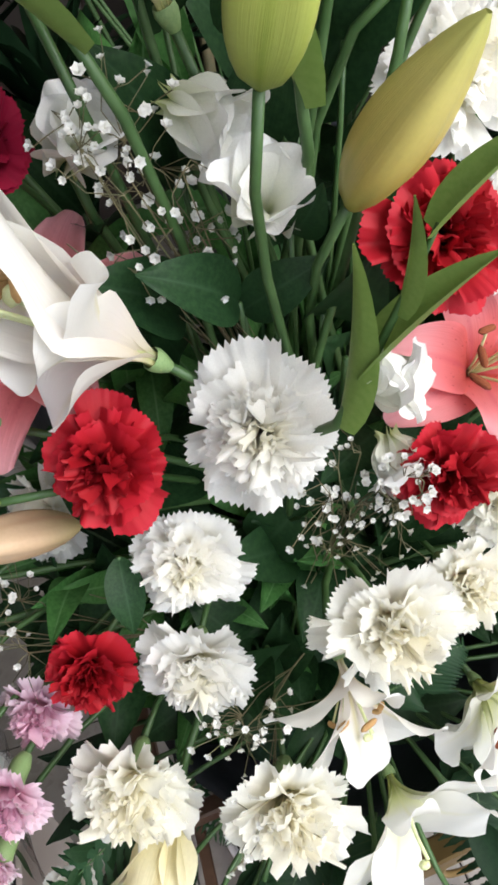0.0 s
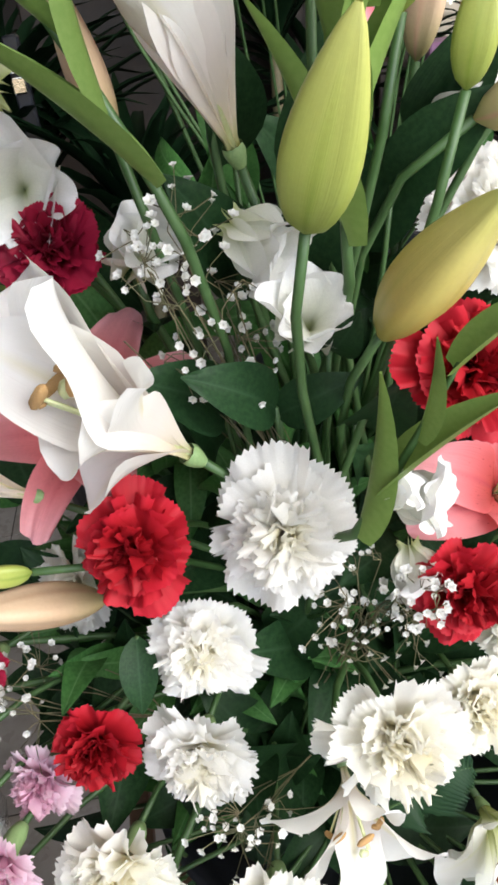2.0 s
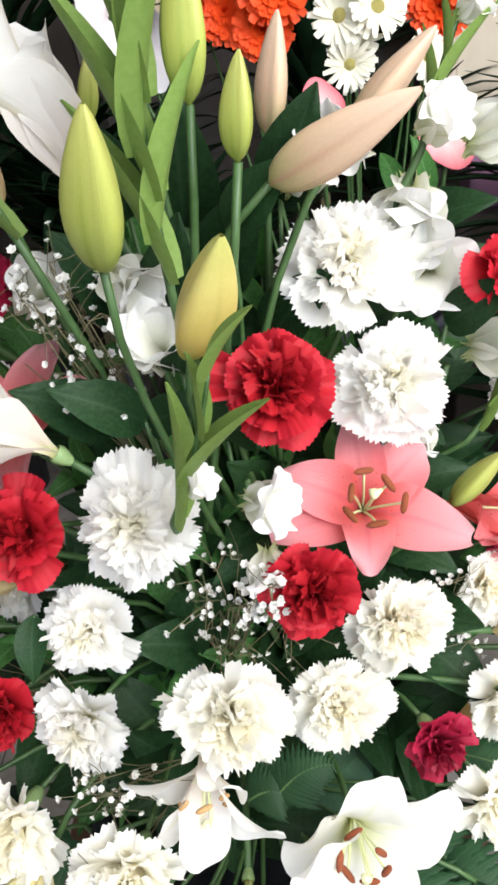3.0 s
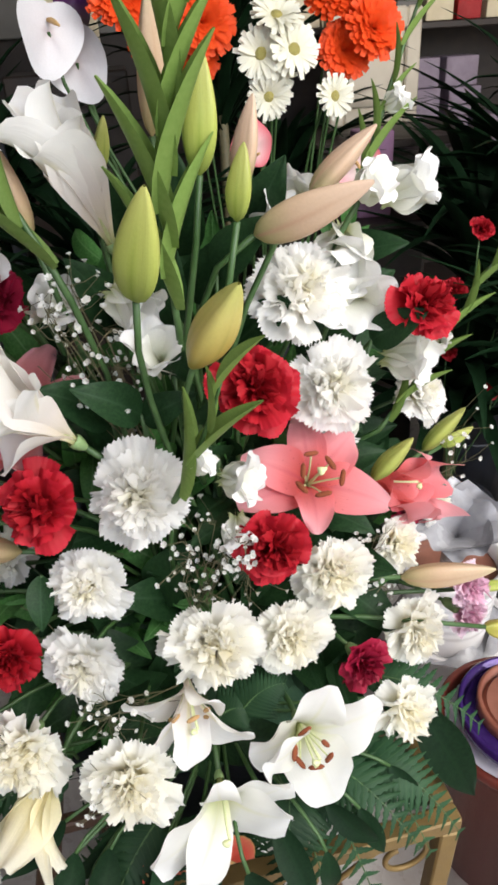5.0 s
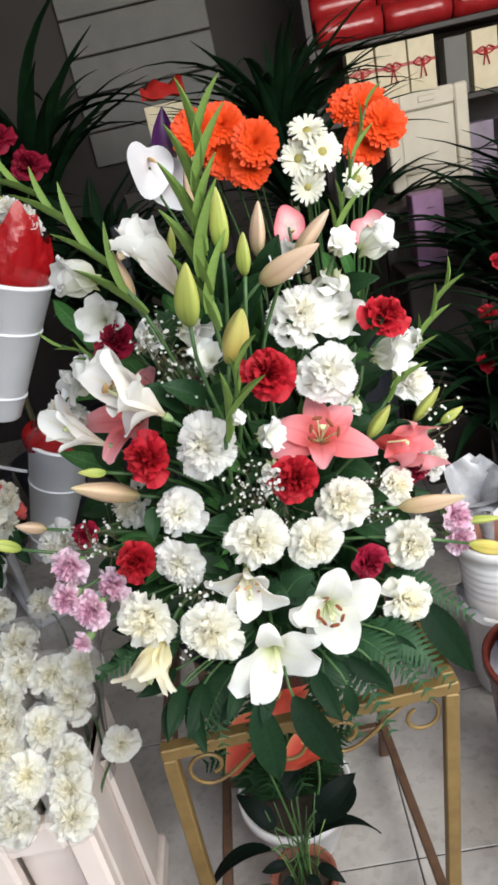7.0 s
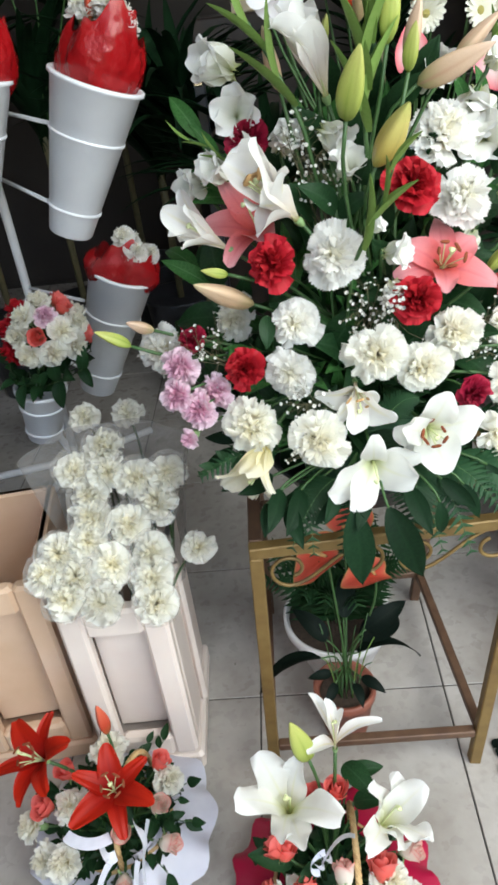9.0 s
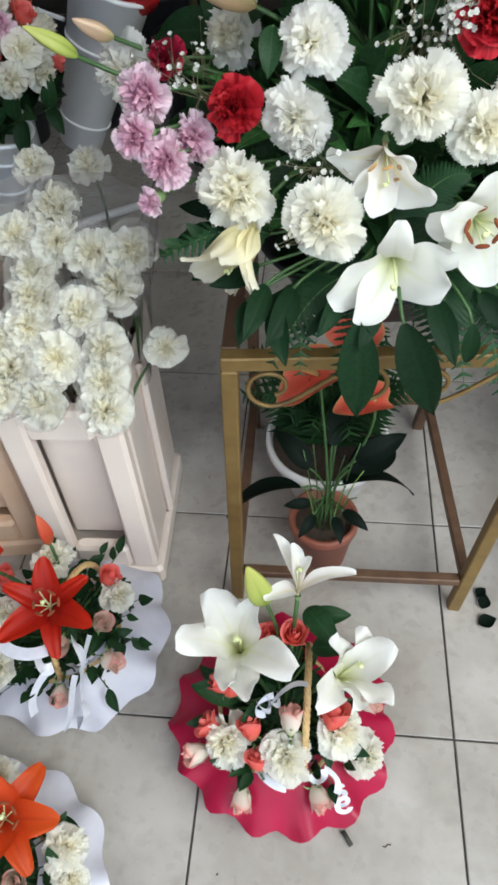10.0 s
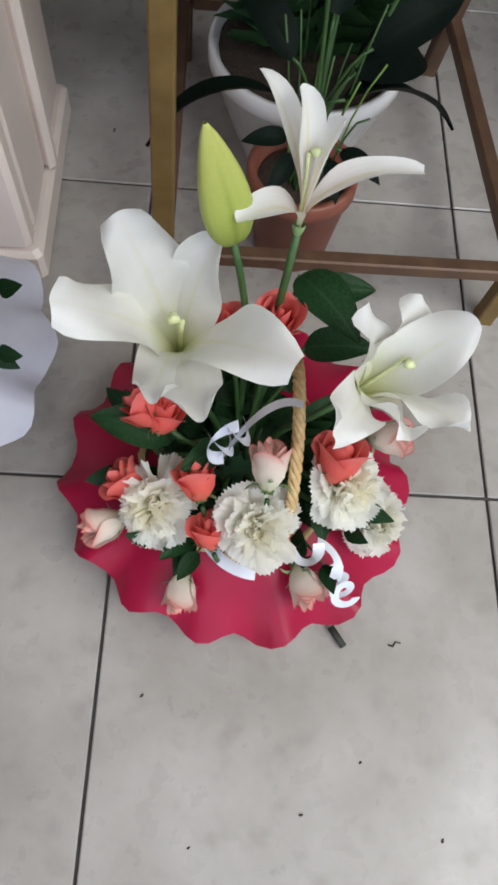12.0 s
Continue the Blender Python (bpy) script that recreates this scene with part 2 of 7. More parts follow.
TAN_ANTHER = solid("tan_anther", (0.42, 0.24, 0.09), (0.52, 0.32, 0.14), rough=0.9, scale=200, bump=0.5)
FILAMENT = solid("pale_green_filament", (0.55, 0.60, 0.30), (0.62, 0.66, 0.38), rough=0.45, scale=60)
DISC = solid("flower_disc", (0.34, 0.30, 0.08), (0.48, 0.42, 0.14), rough=0.8, scale=400, bump=0.8, fine=900)
SPADIX = solid("yellow_spadix", (0.60, 0.34, 0.12), (0.72, 0.48, 0.20), rough=0.6, scale=200, bump=0.6, fine=700)
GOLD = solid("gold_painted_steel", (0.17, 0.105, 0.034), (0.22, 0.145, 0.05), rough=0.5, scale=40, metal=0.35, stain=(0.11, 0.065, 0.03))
BROWN_STEEL = solid("brown_rail_steel", (0.10, 0.055, 0.035), (0.15, 0.085, 0.05), rough=0.5, scale=40, metal=0.3)
BUCKET = solid("white_bucket_plastic", (0.76, 0.78, 0.83), (0.82, 0.84, 0.88), rough=0.35, scale=12, bump=0.04, stain=(0.55, 0.56, 0.60))
RACK = solid("white_rack_paint", (0.70, 0.71, 0.74), (0.78, 0.79, 0.82), rough=0.35, scale=30)
CRATE = solid("pale_pink_crate_plastic", (0.70, 0.60, 0.545), (0.75, 0.66, 0.60), rough=0.45, scale=9, bump=0.08, stain=(0.52, 0.41, 0.35), fine=120)
CRATE_OLD = solid("tan_crate_plastic", (0.62, 0.42, 0.28), (0.70, 0.50, 0.36), rough=0.5, scale=9, bump=0.08, stain=(0.48, 0.31, 0.20), fine=120)
CRATE_GREY = solid("beige_crate_plastic", (0.56, 0.49, 0.38), (0.64, 0.57, 0.46), rough=0.5, scale=9, bump=0.08, stain=(0.42, 0.36, 0.27), fine=120)
CERAMIC = solid("white_glazed_pot", (0.70, 0.68, 0.68), (0.76, 0.75, 0.75), rough=0.22, scale=14, bump=0.04)
OXBLOOD = solid("oxblood_glazed_pot", (0.10, 0.022, 0.016), (0.15, 0.035, 0.025), rough=0.16, scale=14, bump=0.05)
TERRA = solid("terracotta_plastic", (0.20, 0.062, 0.040), (0.26, 0.09, 0.055), rough=0.5, scale=30)
INNER = solid("brown_pot_inside", (0.22, 0.085, 0.055), (0.30, 0.12, 0.08), rough=0.6, scale=30)
PURPLE = solid("purple_foil", (0.035, 0.014, 0.11), (0.06, 0.025, 0.17), rough=0.12, scale=30, metal=0.3, bump=0.6, fine=60)
SOIL = solid("dark_soil", (0.03, 0.02, 0.013), (0.06, 0.04, 0.028), rough=0.95, scale=120, bump=1.0, fine=300)
MAGENTA = solid("magenta_wrapping_paper", (0.33, 0.005, 0.038), (0.39, 0.008, 0.050), rough=0.38, scale=18, bump=0.15, fine=60, trans=0.12, spec=0.3)
WHITE_PAPER = solid("white_wrapping_paper", (0.60, 0.60, 0.70), (0.69, 0.69, 0.78), rough=0.4, scale=18, bump=0.2, fine=90, trans=0.2)
GREY_WRAP = solid("grey_crumpled_wrap", (0.28, 0.28, 0.30), (0.40, 0.40, 0.42), rough=0.25, scale=30, bump=0.7, fine=50)
RIBBON = solid("white_satin_ribbon", (0.62, 0.64, 0.72), (0.70, 0.72, 0.80), rough=0.22, scale=60, bump=0.05, spec=0.7)
RED_RIBBON = solid("red_ribbon", (0.36, 0.012, 0.010), (0.46, 0.02, 0.016), rough=0.35, scale=40)
WICKER = solid("wicker_cane", (0.46, 0.30, 0.13), (0.58, 0.41, 0.20), rough=0.5, scale=120, bump=0.5, fine=400, stain=(0.30, 0.17, 0.07))
RED_FILM = film("red_cellophane", (0.42, 0.008, 0.012), 0.28)
CLEAR_FILM = film("clear_cellophane", (0.62, 0.60, 0.60), 0.86, 0.08)
NET = film("frosted_flower_sleeve", (0.92, 0.90, 0.88), 0.80, 0.4)
GROUT = solid("dark_grout", (0.05, 0.045, 0.042), (0.085, 0.078, 0.072), rough=0.9, scale=60)
# near black: the dimness of the shop's back is put into the colour
WALL = solid("shaded_wall_paint", (0.035, 0.028, 0.026), (0.055, 0.046, 0.042), rough=0.8, scale=5, bump=0.2)
# pale so that the ceiling and the unseen walls bounce fill light
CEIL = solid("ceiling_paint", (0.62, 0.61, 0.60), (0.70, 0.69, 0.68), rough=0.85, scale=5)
PANEL = solid("grey_wall_panel", (0.13, 0.125, 0.115), (0.17, 0.16, 0.15), rough=0.6, scale=8)
SHELF = solid("dark_shelf_wood", (0.022, 0.015, 0.013), (0.04, 0.027, 0.022), rough=0.5, scale=20)
GIFT = solid("cream_gift_card", (0.62, 0.52, 0.34), (0.70, 0.60, 0.42), rough=0.5, scale=20)
REDPACK = solid("red_glossy_pack", (0.30, 0.012, 0.014), (0.40, 0.022, 0.024), rough=0.2, scale=14, bump=0.5, fine=60)
LILAC = solid("lilac_card", (0.30, 0.15, 0.27), (0.36, 0.19, 0.33), rough=0.5, scale=20)
MAUVE = solid("mauve_box_card", (0.22, 0.17, 0.22), (0.30, 0.24, 0.30), rough=0.5, scale=20)
DARK_TUB = solid("dark_plastic_tub", (0.018, 0.02, 0.026), (0.032, 0.035, 0.045), rough=0.35, scale=30)
FOAM = solid("green_floral_foam", (0.03, 0.09, 0.05), (0.05, 0.12, 0.06), rough=0.95, scale=90, bump=0.8)
CHROME = solid("bright_metal", (0.75, 0.76, 0.78), (0.8, 0.81, 0.83), rough=0.1, metal=1.0, scale=30)


def tile_material():
    m, nt, b, out = nodes_of("beige_stone_tile")
    tc = nt.nodes.new("ShaderNodeTexCoord")
    info = nt.nodes.new("ShaderNodeObjectInfo")
    off = add(nt, "VectorMath", i0=tc.outputs["Object"], i1=info.outputs["Location"])
    n1 = add(nt, "TexNoise", Vector=off.outputs[0], Scale=5.0, Detail=8.0, Roughness=0.62).outputs[0]
    n2 = add(nt, "TexNoise", Vector=off.outputs[0], Scale=28.0, Detail=6.0).outputs[0]
    n3 = add(nt, "TexNoise", Vector=off.outputs[0], Scale=160.0, Detail=3.0).outputs[0]
    col = ramp(nt, n1, (0.30, (0.285, 0.255, 0.228)), (0.52, (0.390, 0.364, 0.338)), (0.72, (0.485, 0.460, 0.436)))
    col = mixc(nt, ramp(nt, n2, (0.55, (0, 0, 0)), (0.78, (0.55, 0.55, 0.55))), col, (0.235, 0.205, 0.18))
    col = mixc(nt, ramp(nt, n3, (0.74, (0, 0, 0)), (0.80, (0.7, 0.7, 0.7))), col, (0.10, 0.085, 0.07))
    nt.links.new(vary(nt, col, 0.94, 1.05), b.inputs["Base Color"])
    nt.links.new(ramp(nt, n2, (0.3, (0.22,) * 3), (0.7, (0.42,) * 3)), b.inputs["Roughness"])
    bp = add(nt, "Bump", Height=n1, Strength=0.12, Distance=0.003)
    nt.links.new(bp.outputs[0], b.inputs["Normal"])
    return m


TILE = tile_material()


# ---- shapes ----
def rng_of(seed):
    return np.random.RandomState(seed)


class Soup:
    """Collects grids, tubes and turned shapes into one mesh."""

    def __init__(self):
        self.v, self.f, self.uv, self.n = [], [], [], 0

    def hub(self):
        """A point at the middle, which petals share as their root."""
        self.v.append(np.zeros((1, 3)))
        self.uv.append(np.array([[0.5, 0.0]]))
        self.n += 1
        return self.n - 1

    def grid(self, P, closed=False, uv=None, hub=None):
        P = np.asarray(P, float)
        nu, nv = P.shape[:2]
        if uv is None:
            a, b = np.meshgrid(np.linspace(0, 1, nu), np.linspace(0, 1, nv), indexing="ij")
            uv = np.stack([b, a], -1)
        base = self.n
        self.v.append(P.reshape(-1, 3))
        self.uv.append(np.asarray(uv).reshape(-1, 2))
        self.n += nu * nv
        root = base + nv // 2 if hub is not None else -1
        for i in range(nu - 1):
            for j in range(nv if closed else nv - 1):
                k = (j + 1) % nv
                q = (base + i * nv + j, base + i * nv + k, base + (i + 1) * nv + k, base + (i + 1) * nv + j)
                self.f.append(tuple(hub if x == root else x for x in q))

    def tube(self, pts, radii, n=6, caps=True):
        pts = np.asarray(pts, float)
        m = len(pts)
        radii = np.broadcast_to(np.asarray(radii, float), (m,))
        tan = np.gradient(pts, axis=0)
        tan /= np.linalg.norm(tan, axis=1)[:, None] + 1e-12
        ref = np.array([0, 0, 1.0]) if abs(tan[0][2]) < 0.8 else np.array([1.0, 0, 0])
        rows = []
        for i in range(m):
            x = ref - tan[i] * (ref @ tan[i])
            x /= np.linalg.norm(x) + 1e-12
            y = np.cross(tan[i], x)
            ref = x
            a = np.arange(n) * 2 * np.pi / n
            rows.append(pts[i] + radii[i] * (np.cos(a)[:, None] * x + np.sin(a)[:, None] * y))
        base = self.n
        self.grid(np.array(rows), closed=True)
        if caps:
            self.f.append(tuple(base + j for j in reversed(range(n))))
            self.f.append(tuple(base + (m - 1) * n + j for j in range(n)))

    def turn(self, prof, n=24, shape=None):
        """A profile of (radius, z) turned round z; shape(angle, k) scales the radius."""
        prof = np.asarray(prof, float)
        a = np.arange(n) * 2 * np.pi / n
        P = np.zeros((len(prof), n, 3))
        for i, (r, z) in enumerate(prof):
            k = np.ones(n) if shape is None else np.array([shape(x, i / (len(prof) - 1)) for x in a])
            P[i, :, 0], P[i, :, 1], P[i, :, 2] = r * k * np.cos(a), r * k * np.sin(a), z
        self.grid(P, closed=True)

    def box(self, x0, y0, z0, x1, y1, z1, bev=0.0):
        b = min(bev, 0.45 * min(x1 - x0, y1 - y0, z1 - z0))
        c = []
        for z, i in ((z0, b), (z0 + b, 0), (z1 - b, 0), (z1, b)):
            xa, xb, ya, yb, k = x0 + i, x1 - i, y0 + i, y1 - i, b
            c.append([(xa + k, ya, z), (xb - k, ya, z), (xb, ya + k, z), (xb, yb - k, z), (xb - k, yb, z), (xa + k, yb, z), (xa, yb - k, z), (xa, ya + k, z)])
        base = self.n
        self.grid(np.array(c), closed=True)
        self.f.append(tuple(base + j for j in reversed(range(8))))
        self.f.append(tuple(base + 24 + j for j in range(8)))

    def add(self, other, m):
        for V, U in zip(other.v, other.uv):
            self.v.append(V @ np.array(m.to_3x3()).T + np.array(m.translation))
            self.uv.append(U)
        self.f += [tuple(i + self.n for i in f) for f in other.f]
        self.n += other.n

    def mesh(self, name, mat, smooth=True):
        me = bpy.data.meshes.new(name)
        V, U = np.concatenate(self.v), np.concatenate(self.uv)
        me.from_pydata(V.tolist(), [], self.f)
        lay = me.uv_layers.new(name="UVMap")
        idx = np.zeros(len(me.loops), dtype=np.int32)
        me.loops.foreach_get("vertex_index", idx)
        lay.data.foreach_set("uv", U[idx].astype(np.float32).ravel())
        me.polygons.foreach_set("use_smooth", np.full(len(me.polygons), smooth))
        me.materials.append(mat)
        me.update()
        return me


def world_of(ob):
    m = ob.matrix_basis.copy()
    while ob.parent:
        ob = ob.parent
        m = ob.matrix_basis @ m
    return m


def thing(name, at, label, category, group="", kind=""):
    ob = new(name)
    ob.empty_display_size = 0.02
    ob.matrix_basis = Matrix.Translation(at)
    return tagged(ob, label, category, group, kind)


def part(name, shape, material, parent, label="", m=None):
    """One mesh (a Soup or mesh data, in world places or posed by m) as a part of parent."""
    me = shape.mesh(name, material) if isinstance(shape, Soup) else shape
    ob = new(name, me)
    ob.parent = parent
    ob.matrix_basis = world_of(parent).inverted() @ (m or Matrix())
    return tagged(ob, label)


def solo(name, shape, material, label, category, group="", kind="", m=None):
    me = shape.mesh(name, material) if isinstance(shape, Soup) else shape
    ob = new(name, me)
    if m:
        ob.matrix_basis = m
    return tagged(ob, label, category, group, kind)


def aim(at, axis, roll=0.0, size=1.0):
    """A pose whose z runs along axis."""
    q = Vector(axis).normalized().to_track_quat("Z", "Y").to_matrix().to_4x4()
    return Matrix.Translation(at) @ q @ Matrix.Rotation(radians(roll), 4, "Z") @ Matrix.Scale(size, 4)


def bezier(p0, p1, p2, p3, n=9):
    t = np.linspace(0, 1, n)[:, None]
    p0, p1, p2, p3 = (np.asarray(p, float) for p in (p0, p1, p2, p3))
    return (1 - t) ** 3 * p0 + 3 * t * (1 - t) ** 2 * p1 + 3 * t * t * (1 - t) * p2 + t ** 3 * p3


def blade(L, phi0, phi1, width, bend=1.0, cup=0.0, ruffle=0.0, waves=2.0, serr=0.0, rng=None, nu=8, nv=7, arc=0.0, tw=0.0, late=1.6):
    """A petal or leaf: from the origin, leaning phi (degrees) from z towards x; width is a function of 0..1."""
    u, v = np.linspace(0, 1, nu), np.linspace(-1, 1, nv)
    phi = np.radians(phi0 + (phi1 - phi0) * u ** bend)
    ds = L / (nu - 1)
    cx = np.concatenate([[0], np.cumsum(np.sin(phi[:-1]) * ds)])
    cz = np.concatenate([[0], np.cumsum(np.cos(phi[:-1]) * ds)])
    P = np.zeros((nu, nv, 3))
    ph = rng.uniform(0, 6.28) if rng is not None else 0.0
    ph2 = rng.uniform(0, 6.28) if rng is not None else 0.0
    for i in range(nu):
        w = width(u[i])
        t, n = np.array([np.sin(phi[i]), 0, np.cos(phi[i])]), np.array([-np.cos(phi[i]), 0, np.sin(phi[i])])
        lift = cup * w * v ** 2 + ruffle * u[i] ** late * (np.sin(waves * np.pi * v + ph) * (0.35 + 0.65 * np.abs(v)) + 0.4 * np.sin(2.3 * waves * v + ph2))
        along = -arc * w * v ** 2
        if serr:
            lift = lift + 0.6 * serr * u[i] ** 7 * np.sin(6.5 * np.pi * v + ph2)
        if serr and i >= nu - 2:
            k = 1.0 if i == nu - 1 else 0.25
            along = along + k * serr * (np.where(np.arange(nv) % 2 == 0, 1.0, -0.6) + rng.uniform(-0.5, 0.5, nv))
        side = w * v
        ca, sa = np.cos(tw * u[i]), np.sin(tw * u[i])
        P[i] = np.array([cx[i], 0, cz[i]]) + np.outer(side * ca - lift * sa, (0, 1, 0)) + np.outer(side * sa + lift * ca, n) + np.outer(along, t)
    return P


def spun(P, deg):
    a = np.radians(deg)
    R = np.array([[np.cos(a), -np.sin(a), 0], [np.sin(a), np.cos(a), 0], [0, 0, 1]])
    return P @ R.T


# ---- flower heads, each built a few times and shared ----
def carnation_mesh(name, mat, seed, ruffle=1.0, serr=1.0, full=1.0, core=1.0):
    """A carnation of radius 1 on the z axis: broad toothed fans outside, a crumpled heart inside."""
    r, s = rng_of(seed), Soup()
    hub = s.hub()
    nu, nv = 9, 25
    a, b = np.meshgrid(np.linspace(0, 1, nu), np.linspace(0, 1, nv), indexing="ij")

    def one(l, w, p0, p1, ruf, u1, az, bend=1.3, waves=(1.0, 2.2), tw=0.3):
        P = blade(l, p0, p1, lambda u: w * (0.12 + 0.88 * u ** 0.95), bend=bend, cup=r.uniform(-0.12, 0.25), ruffle=ruffle * ruf, waves=r.uniform(*waves), serr=0.036 * serr, rng=r, nu=nu, nv=nv, arc=0.42, tw=r.uniform(-tw, tw), late=2.6)
        s.grid(spun(P, az), uv=np.stack([b, a * u1], -1), hub=hub)

    lobe = r.uniform(0, 6.28, 3)
    for n, L, p0, p1, W, u1, ruf in ((7, 1.07, 58, 104, 0.50, 1.0, 0.13), (7, 1.04, 46, 86, 0.48, 1.0, 0.15), (7, 0.96, 34, 66, 0.43, 0.92, 0.16)):
        off = r.uniform(0, 360)
        n = max(5, int(round(n * full)))
        for k in range(n):
            az = off + 360 * k / n + r.uniform(-16, 16)
            out = 1 + 0.06 * np.sin(2 * radians(az) + lobe[0]) + 0.05 * np.sin(3 * radians(az) + lobe[1])
            one(L * out * r.uniform(0.86, 1.06), W * r.uniform(0.75, 1.15), p0 + r.uniform(-10, 10), p1 + r.uniform(-24, 20), ruf * r.uniform(0.6, 1.4), u1 * r.uniform(0.92, 1), az)
    for k in range(int(18 * full)):
        q = np.sqrt((k + 0.5) / 18)
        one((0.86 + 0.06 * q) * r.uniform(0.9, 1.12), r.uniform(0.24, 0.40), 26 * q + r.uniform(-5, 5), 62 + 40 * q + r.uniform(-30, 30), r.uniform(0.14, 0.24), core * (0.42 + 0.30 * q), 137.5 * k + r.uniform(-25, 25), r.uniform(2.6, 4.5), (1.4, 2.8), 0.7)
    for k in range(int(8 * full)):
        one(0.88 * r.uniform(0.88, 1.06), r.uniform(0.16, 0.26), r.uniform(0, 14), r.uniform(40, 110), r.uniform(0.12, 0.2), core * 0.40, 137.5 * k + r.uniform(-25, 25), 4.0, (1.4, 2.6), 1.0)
    return s.mesh(name, mat)


def lily_width(W, p=1.0, foot=0.13):
    return lambda u: W * max(foot * (1 - u), np.sin(np.pi * (0.05 + 0.83 * u) ** p) ** 0.65 * (foot + (1 - foot) * min(1, u / 0.5)))


def lily_petal_mesh(name, mat, seed, L=1.0, W=0.2, p0=20, p1=110, bend=1.6, cup=0.25, ruffle=0.03, twist=0.35):
    r, s = rng_of(seed), Soup()
    s.grid(blade(L, p0, p1, lily_width(W), bend=bend, cup=cup, ruffle=ruffle, waves=r.uniform(1.6, 3.0), rng=r, nu=18, nv=11, tw=r.uniform(-twist, twist), arc=0.8))
    return s.mesh(name, mat)


def reaching_petal(base, axis, tip, half, curl=0.3, cup=0.25, ruffle=0.006, rng=None, blunt=0.6):
    """A petal from base, starting along axis and arching over to tip."""
    b, t, ax = (np.array(q, float) for q in (base, tip, axis))
    L = np.linalg.norm(t - b)
    rad = t - b - ax * np.dot(t - b, ax)
    side = np.cross(ax, rad)
    side /= np.linalg.norm(side) + 1e-9
    u, v = np.linspace(0, 1, 18)[:, None], np.linspace(-1, 1, 11)
    p1, p2 = b + ax * 0.42 * L, b + 0.62 * (t - b) + ax * curl * L
    C = (1 - u) ** 3 * b + 3 * u * (1 - u) ** 2 * p1 + 3 * u * u * (1 - u) * p2 + u ** 3 * t
    T = np.gradient(C, axis=0)
    T /= np.linalg.norm(T, axis=1)[:, None] + 1e-9
    N = np.cross(T, side)
    ph, wv = rng.uniform(0, 6.28, 2), rng.uniform(1.2, 2.2)
    P = np.zeros((18, 11, 3))
    for i in range(18):
        q = u[i, 0]
        w = half * max(0.14 * (1 - q), np.sin(np.pi * (0.04 + 0.91 * q ** 1.15)) ** blunt * (0.2 + 0.8 * min(1, q / 0.45)))
        wave = np.sin(2 * np.pi * wv * q + ph[0] + (v > 0) * ph[1])
        lift = cup * w * v ** 2 + ruffle * q * wave * np.abs(v) ** 2.2
        P[i] = C[i] + np.outer(w * v, side) + np.outer(lift, N[i]) - np.outer(0.35 * w * v ** 2 * q, T[i])
    return P


def bud_shape(ridge=0.15, n=36):
    """A lily bud of length 1 with three ridges and grooves."""
    s = Soup()
    u = np.linspace(0, 1, 15)
    r = 0.155 * np.sin(np.pi * u ** 0.82) ** 0.75 * (1 - 0.25 * u) + 0.012
    a = np.arange(n) * 2 * np.pi / n
    P = np.zeros((15, n, 3))
    for i in range(15):
        k = 1 + ridge * np.cos(3 * a) + 0.035 * np.cos(6 * a + 0.6)
        P[i, :, 0], P[i, :, 1], P[i, :, 2] = r[i] * k * np.cos(a), r[i] * k * np.sin(a), u[i]
    uv = np.stack(np.broadcast_arrays((0.5 + 0.5 * np.abs(np.cos(1.5 * a)))[None, :], u[:, None]), -1)
    s.grid(P, closed=True, uv=uv)
    return s


def rose_mesh(name, mat, seed, openness=0.5):
    """A rose head of height 1: overlapping cupped petals round a tight spiral."""
    r, s = rng_of(seed), Soup()
    hub = s.hub()
    v = np.linspace(-1, 1, 9)
    u = np.linspace(0, 1, 9)
    for ring, (n, R, H, lip) in enumerate([(2, 0.11, 0.98, 0.0), (3, 0.20, 1.0, 0.02), (3, 0.30, 0.98, 0.06), (4, 0.38, 0.92, 0.14)]):
        R *= 0.8 + 0.5 * openness
        off = r.uniform(0, 6.28)
        for k in range(n):
            az = off + 2 * np.pi * k / n
            P = np.zeros((9, 9, 3))
            h = H * r.uniform(0.94, 1.05)
            for i in range(9):
                rad = R * (0.16 + 0.84 * min(1.0, u[i] / 0.5) ** 0.6) * (1 + (-0.35, -0.12, 0.10, 0.30)[ring] * (0.5 + openness) * max(0.0, u[i] - 0.55) / 0.45) + lip * openness * max(0, u[i] - 0.8) / 0.2
                half = (1.25 if n > 2 else 1.9) * np.sin(np.pi * (0.12 + 0.62 * u[i]))
                ang = az + half * v
                P[i, :, 0] = rad * (1 + 0.10 * v) * np.cos(ang)
                P[i, :, 1] = rad * (1 + 0.10 * v) * np.sin(ang)
                P[i, :, 2] = h * u[i] - 0.20 * h * u[i] * np.abs(v) ** 1.6 - 0.10 * openness * ring / 3 * max(0.0, u[i] - 0.8) / 0.2
            s.grid(P, hub=hub)
    return s.mesh(name, mat)


def daisy_mesh(name, mat, seed, rings, wide=0.075, droop=0):
    """Ray petals in rings: (count, length, start angle, tip angle)."""
    r, s = rng_of(seed), Soup()
    hub = s.hub()
    for n, L, p0, p1 in rings:
        off = r.uniform(0, 360)
        for k in range(n):
            w = wide * r.uniform(0.85, 1.2)
            P = blade(L * r.uniform(0.9, 1.06), p0 + r.uniform(-6, 6), p1 + r.uniform(-12, 12), lambda u, w=w: w * (0.45 + 0.55 * np.sin(np.pi * (0.15 + 0.72 * u))), cup=0.35, rng=r, nu=5, nv=3)
            s.grid(spun(P, off + 360 * k / n + r.uniform(-3, 3)), hub=hub)
    return s.mesh(name, mat)


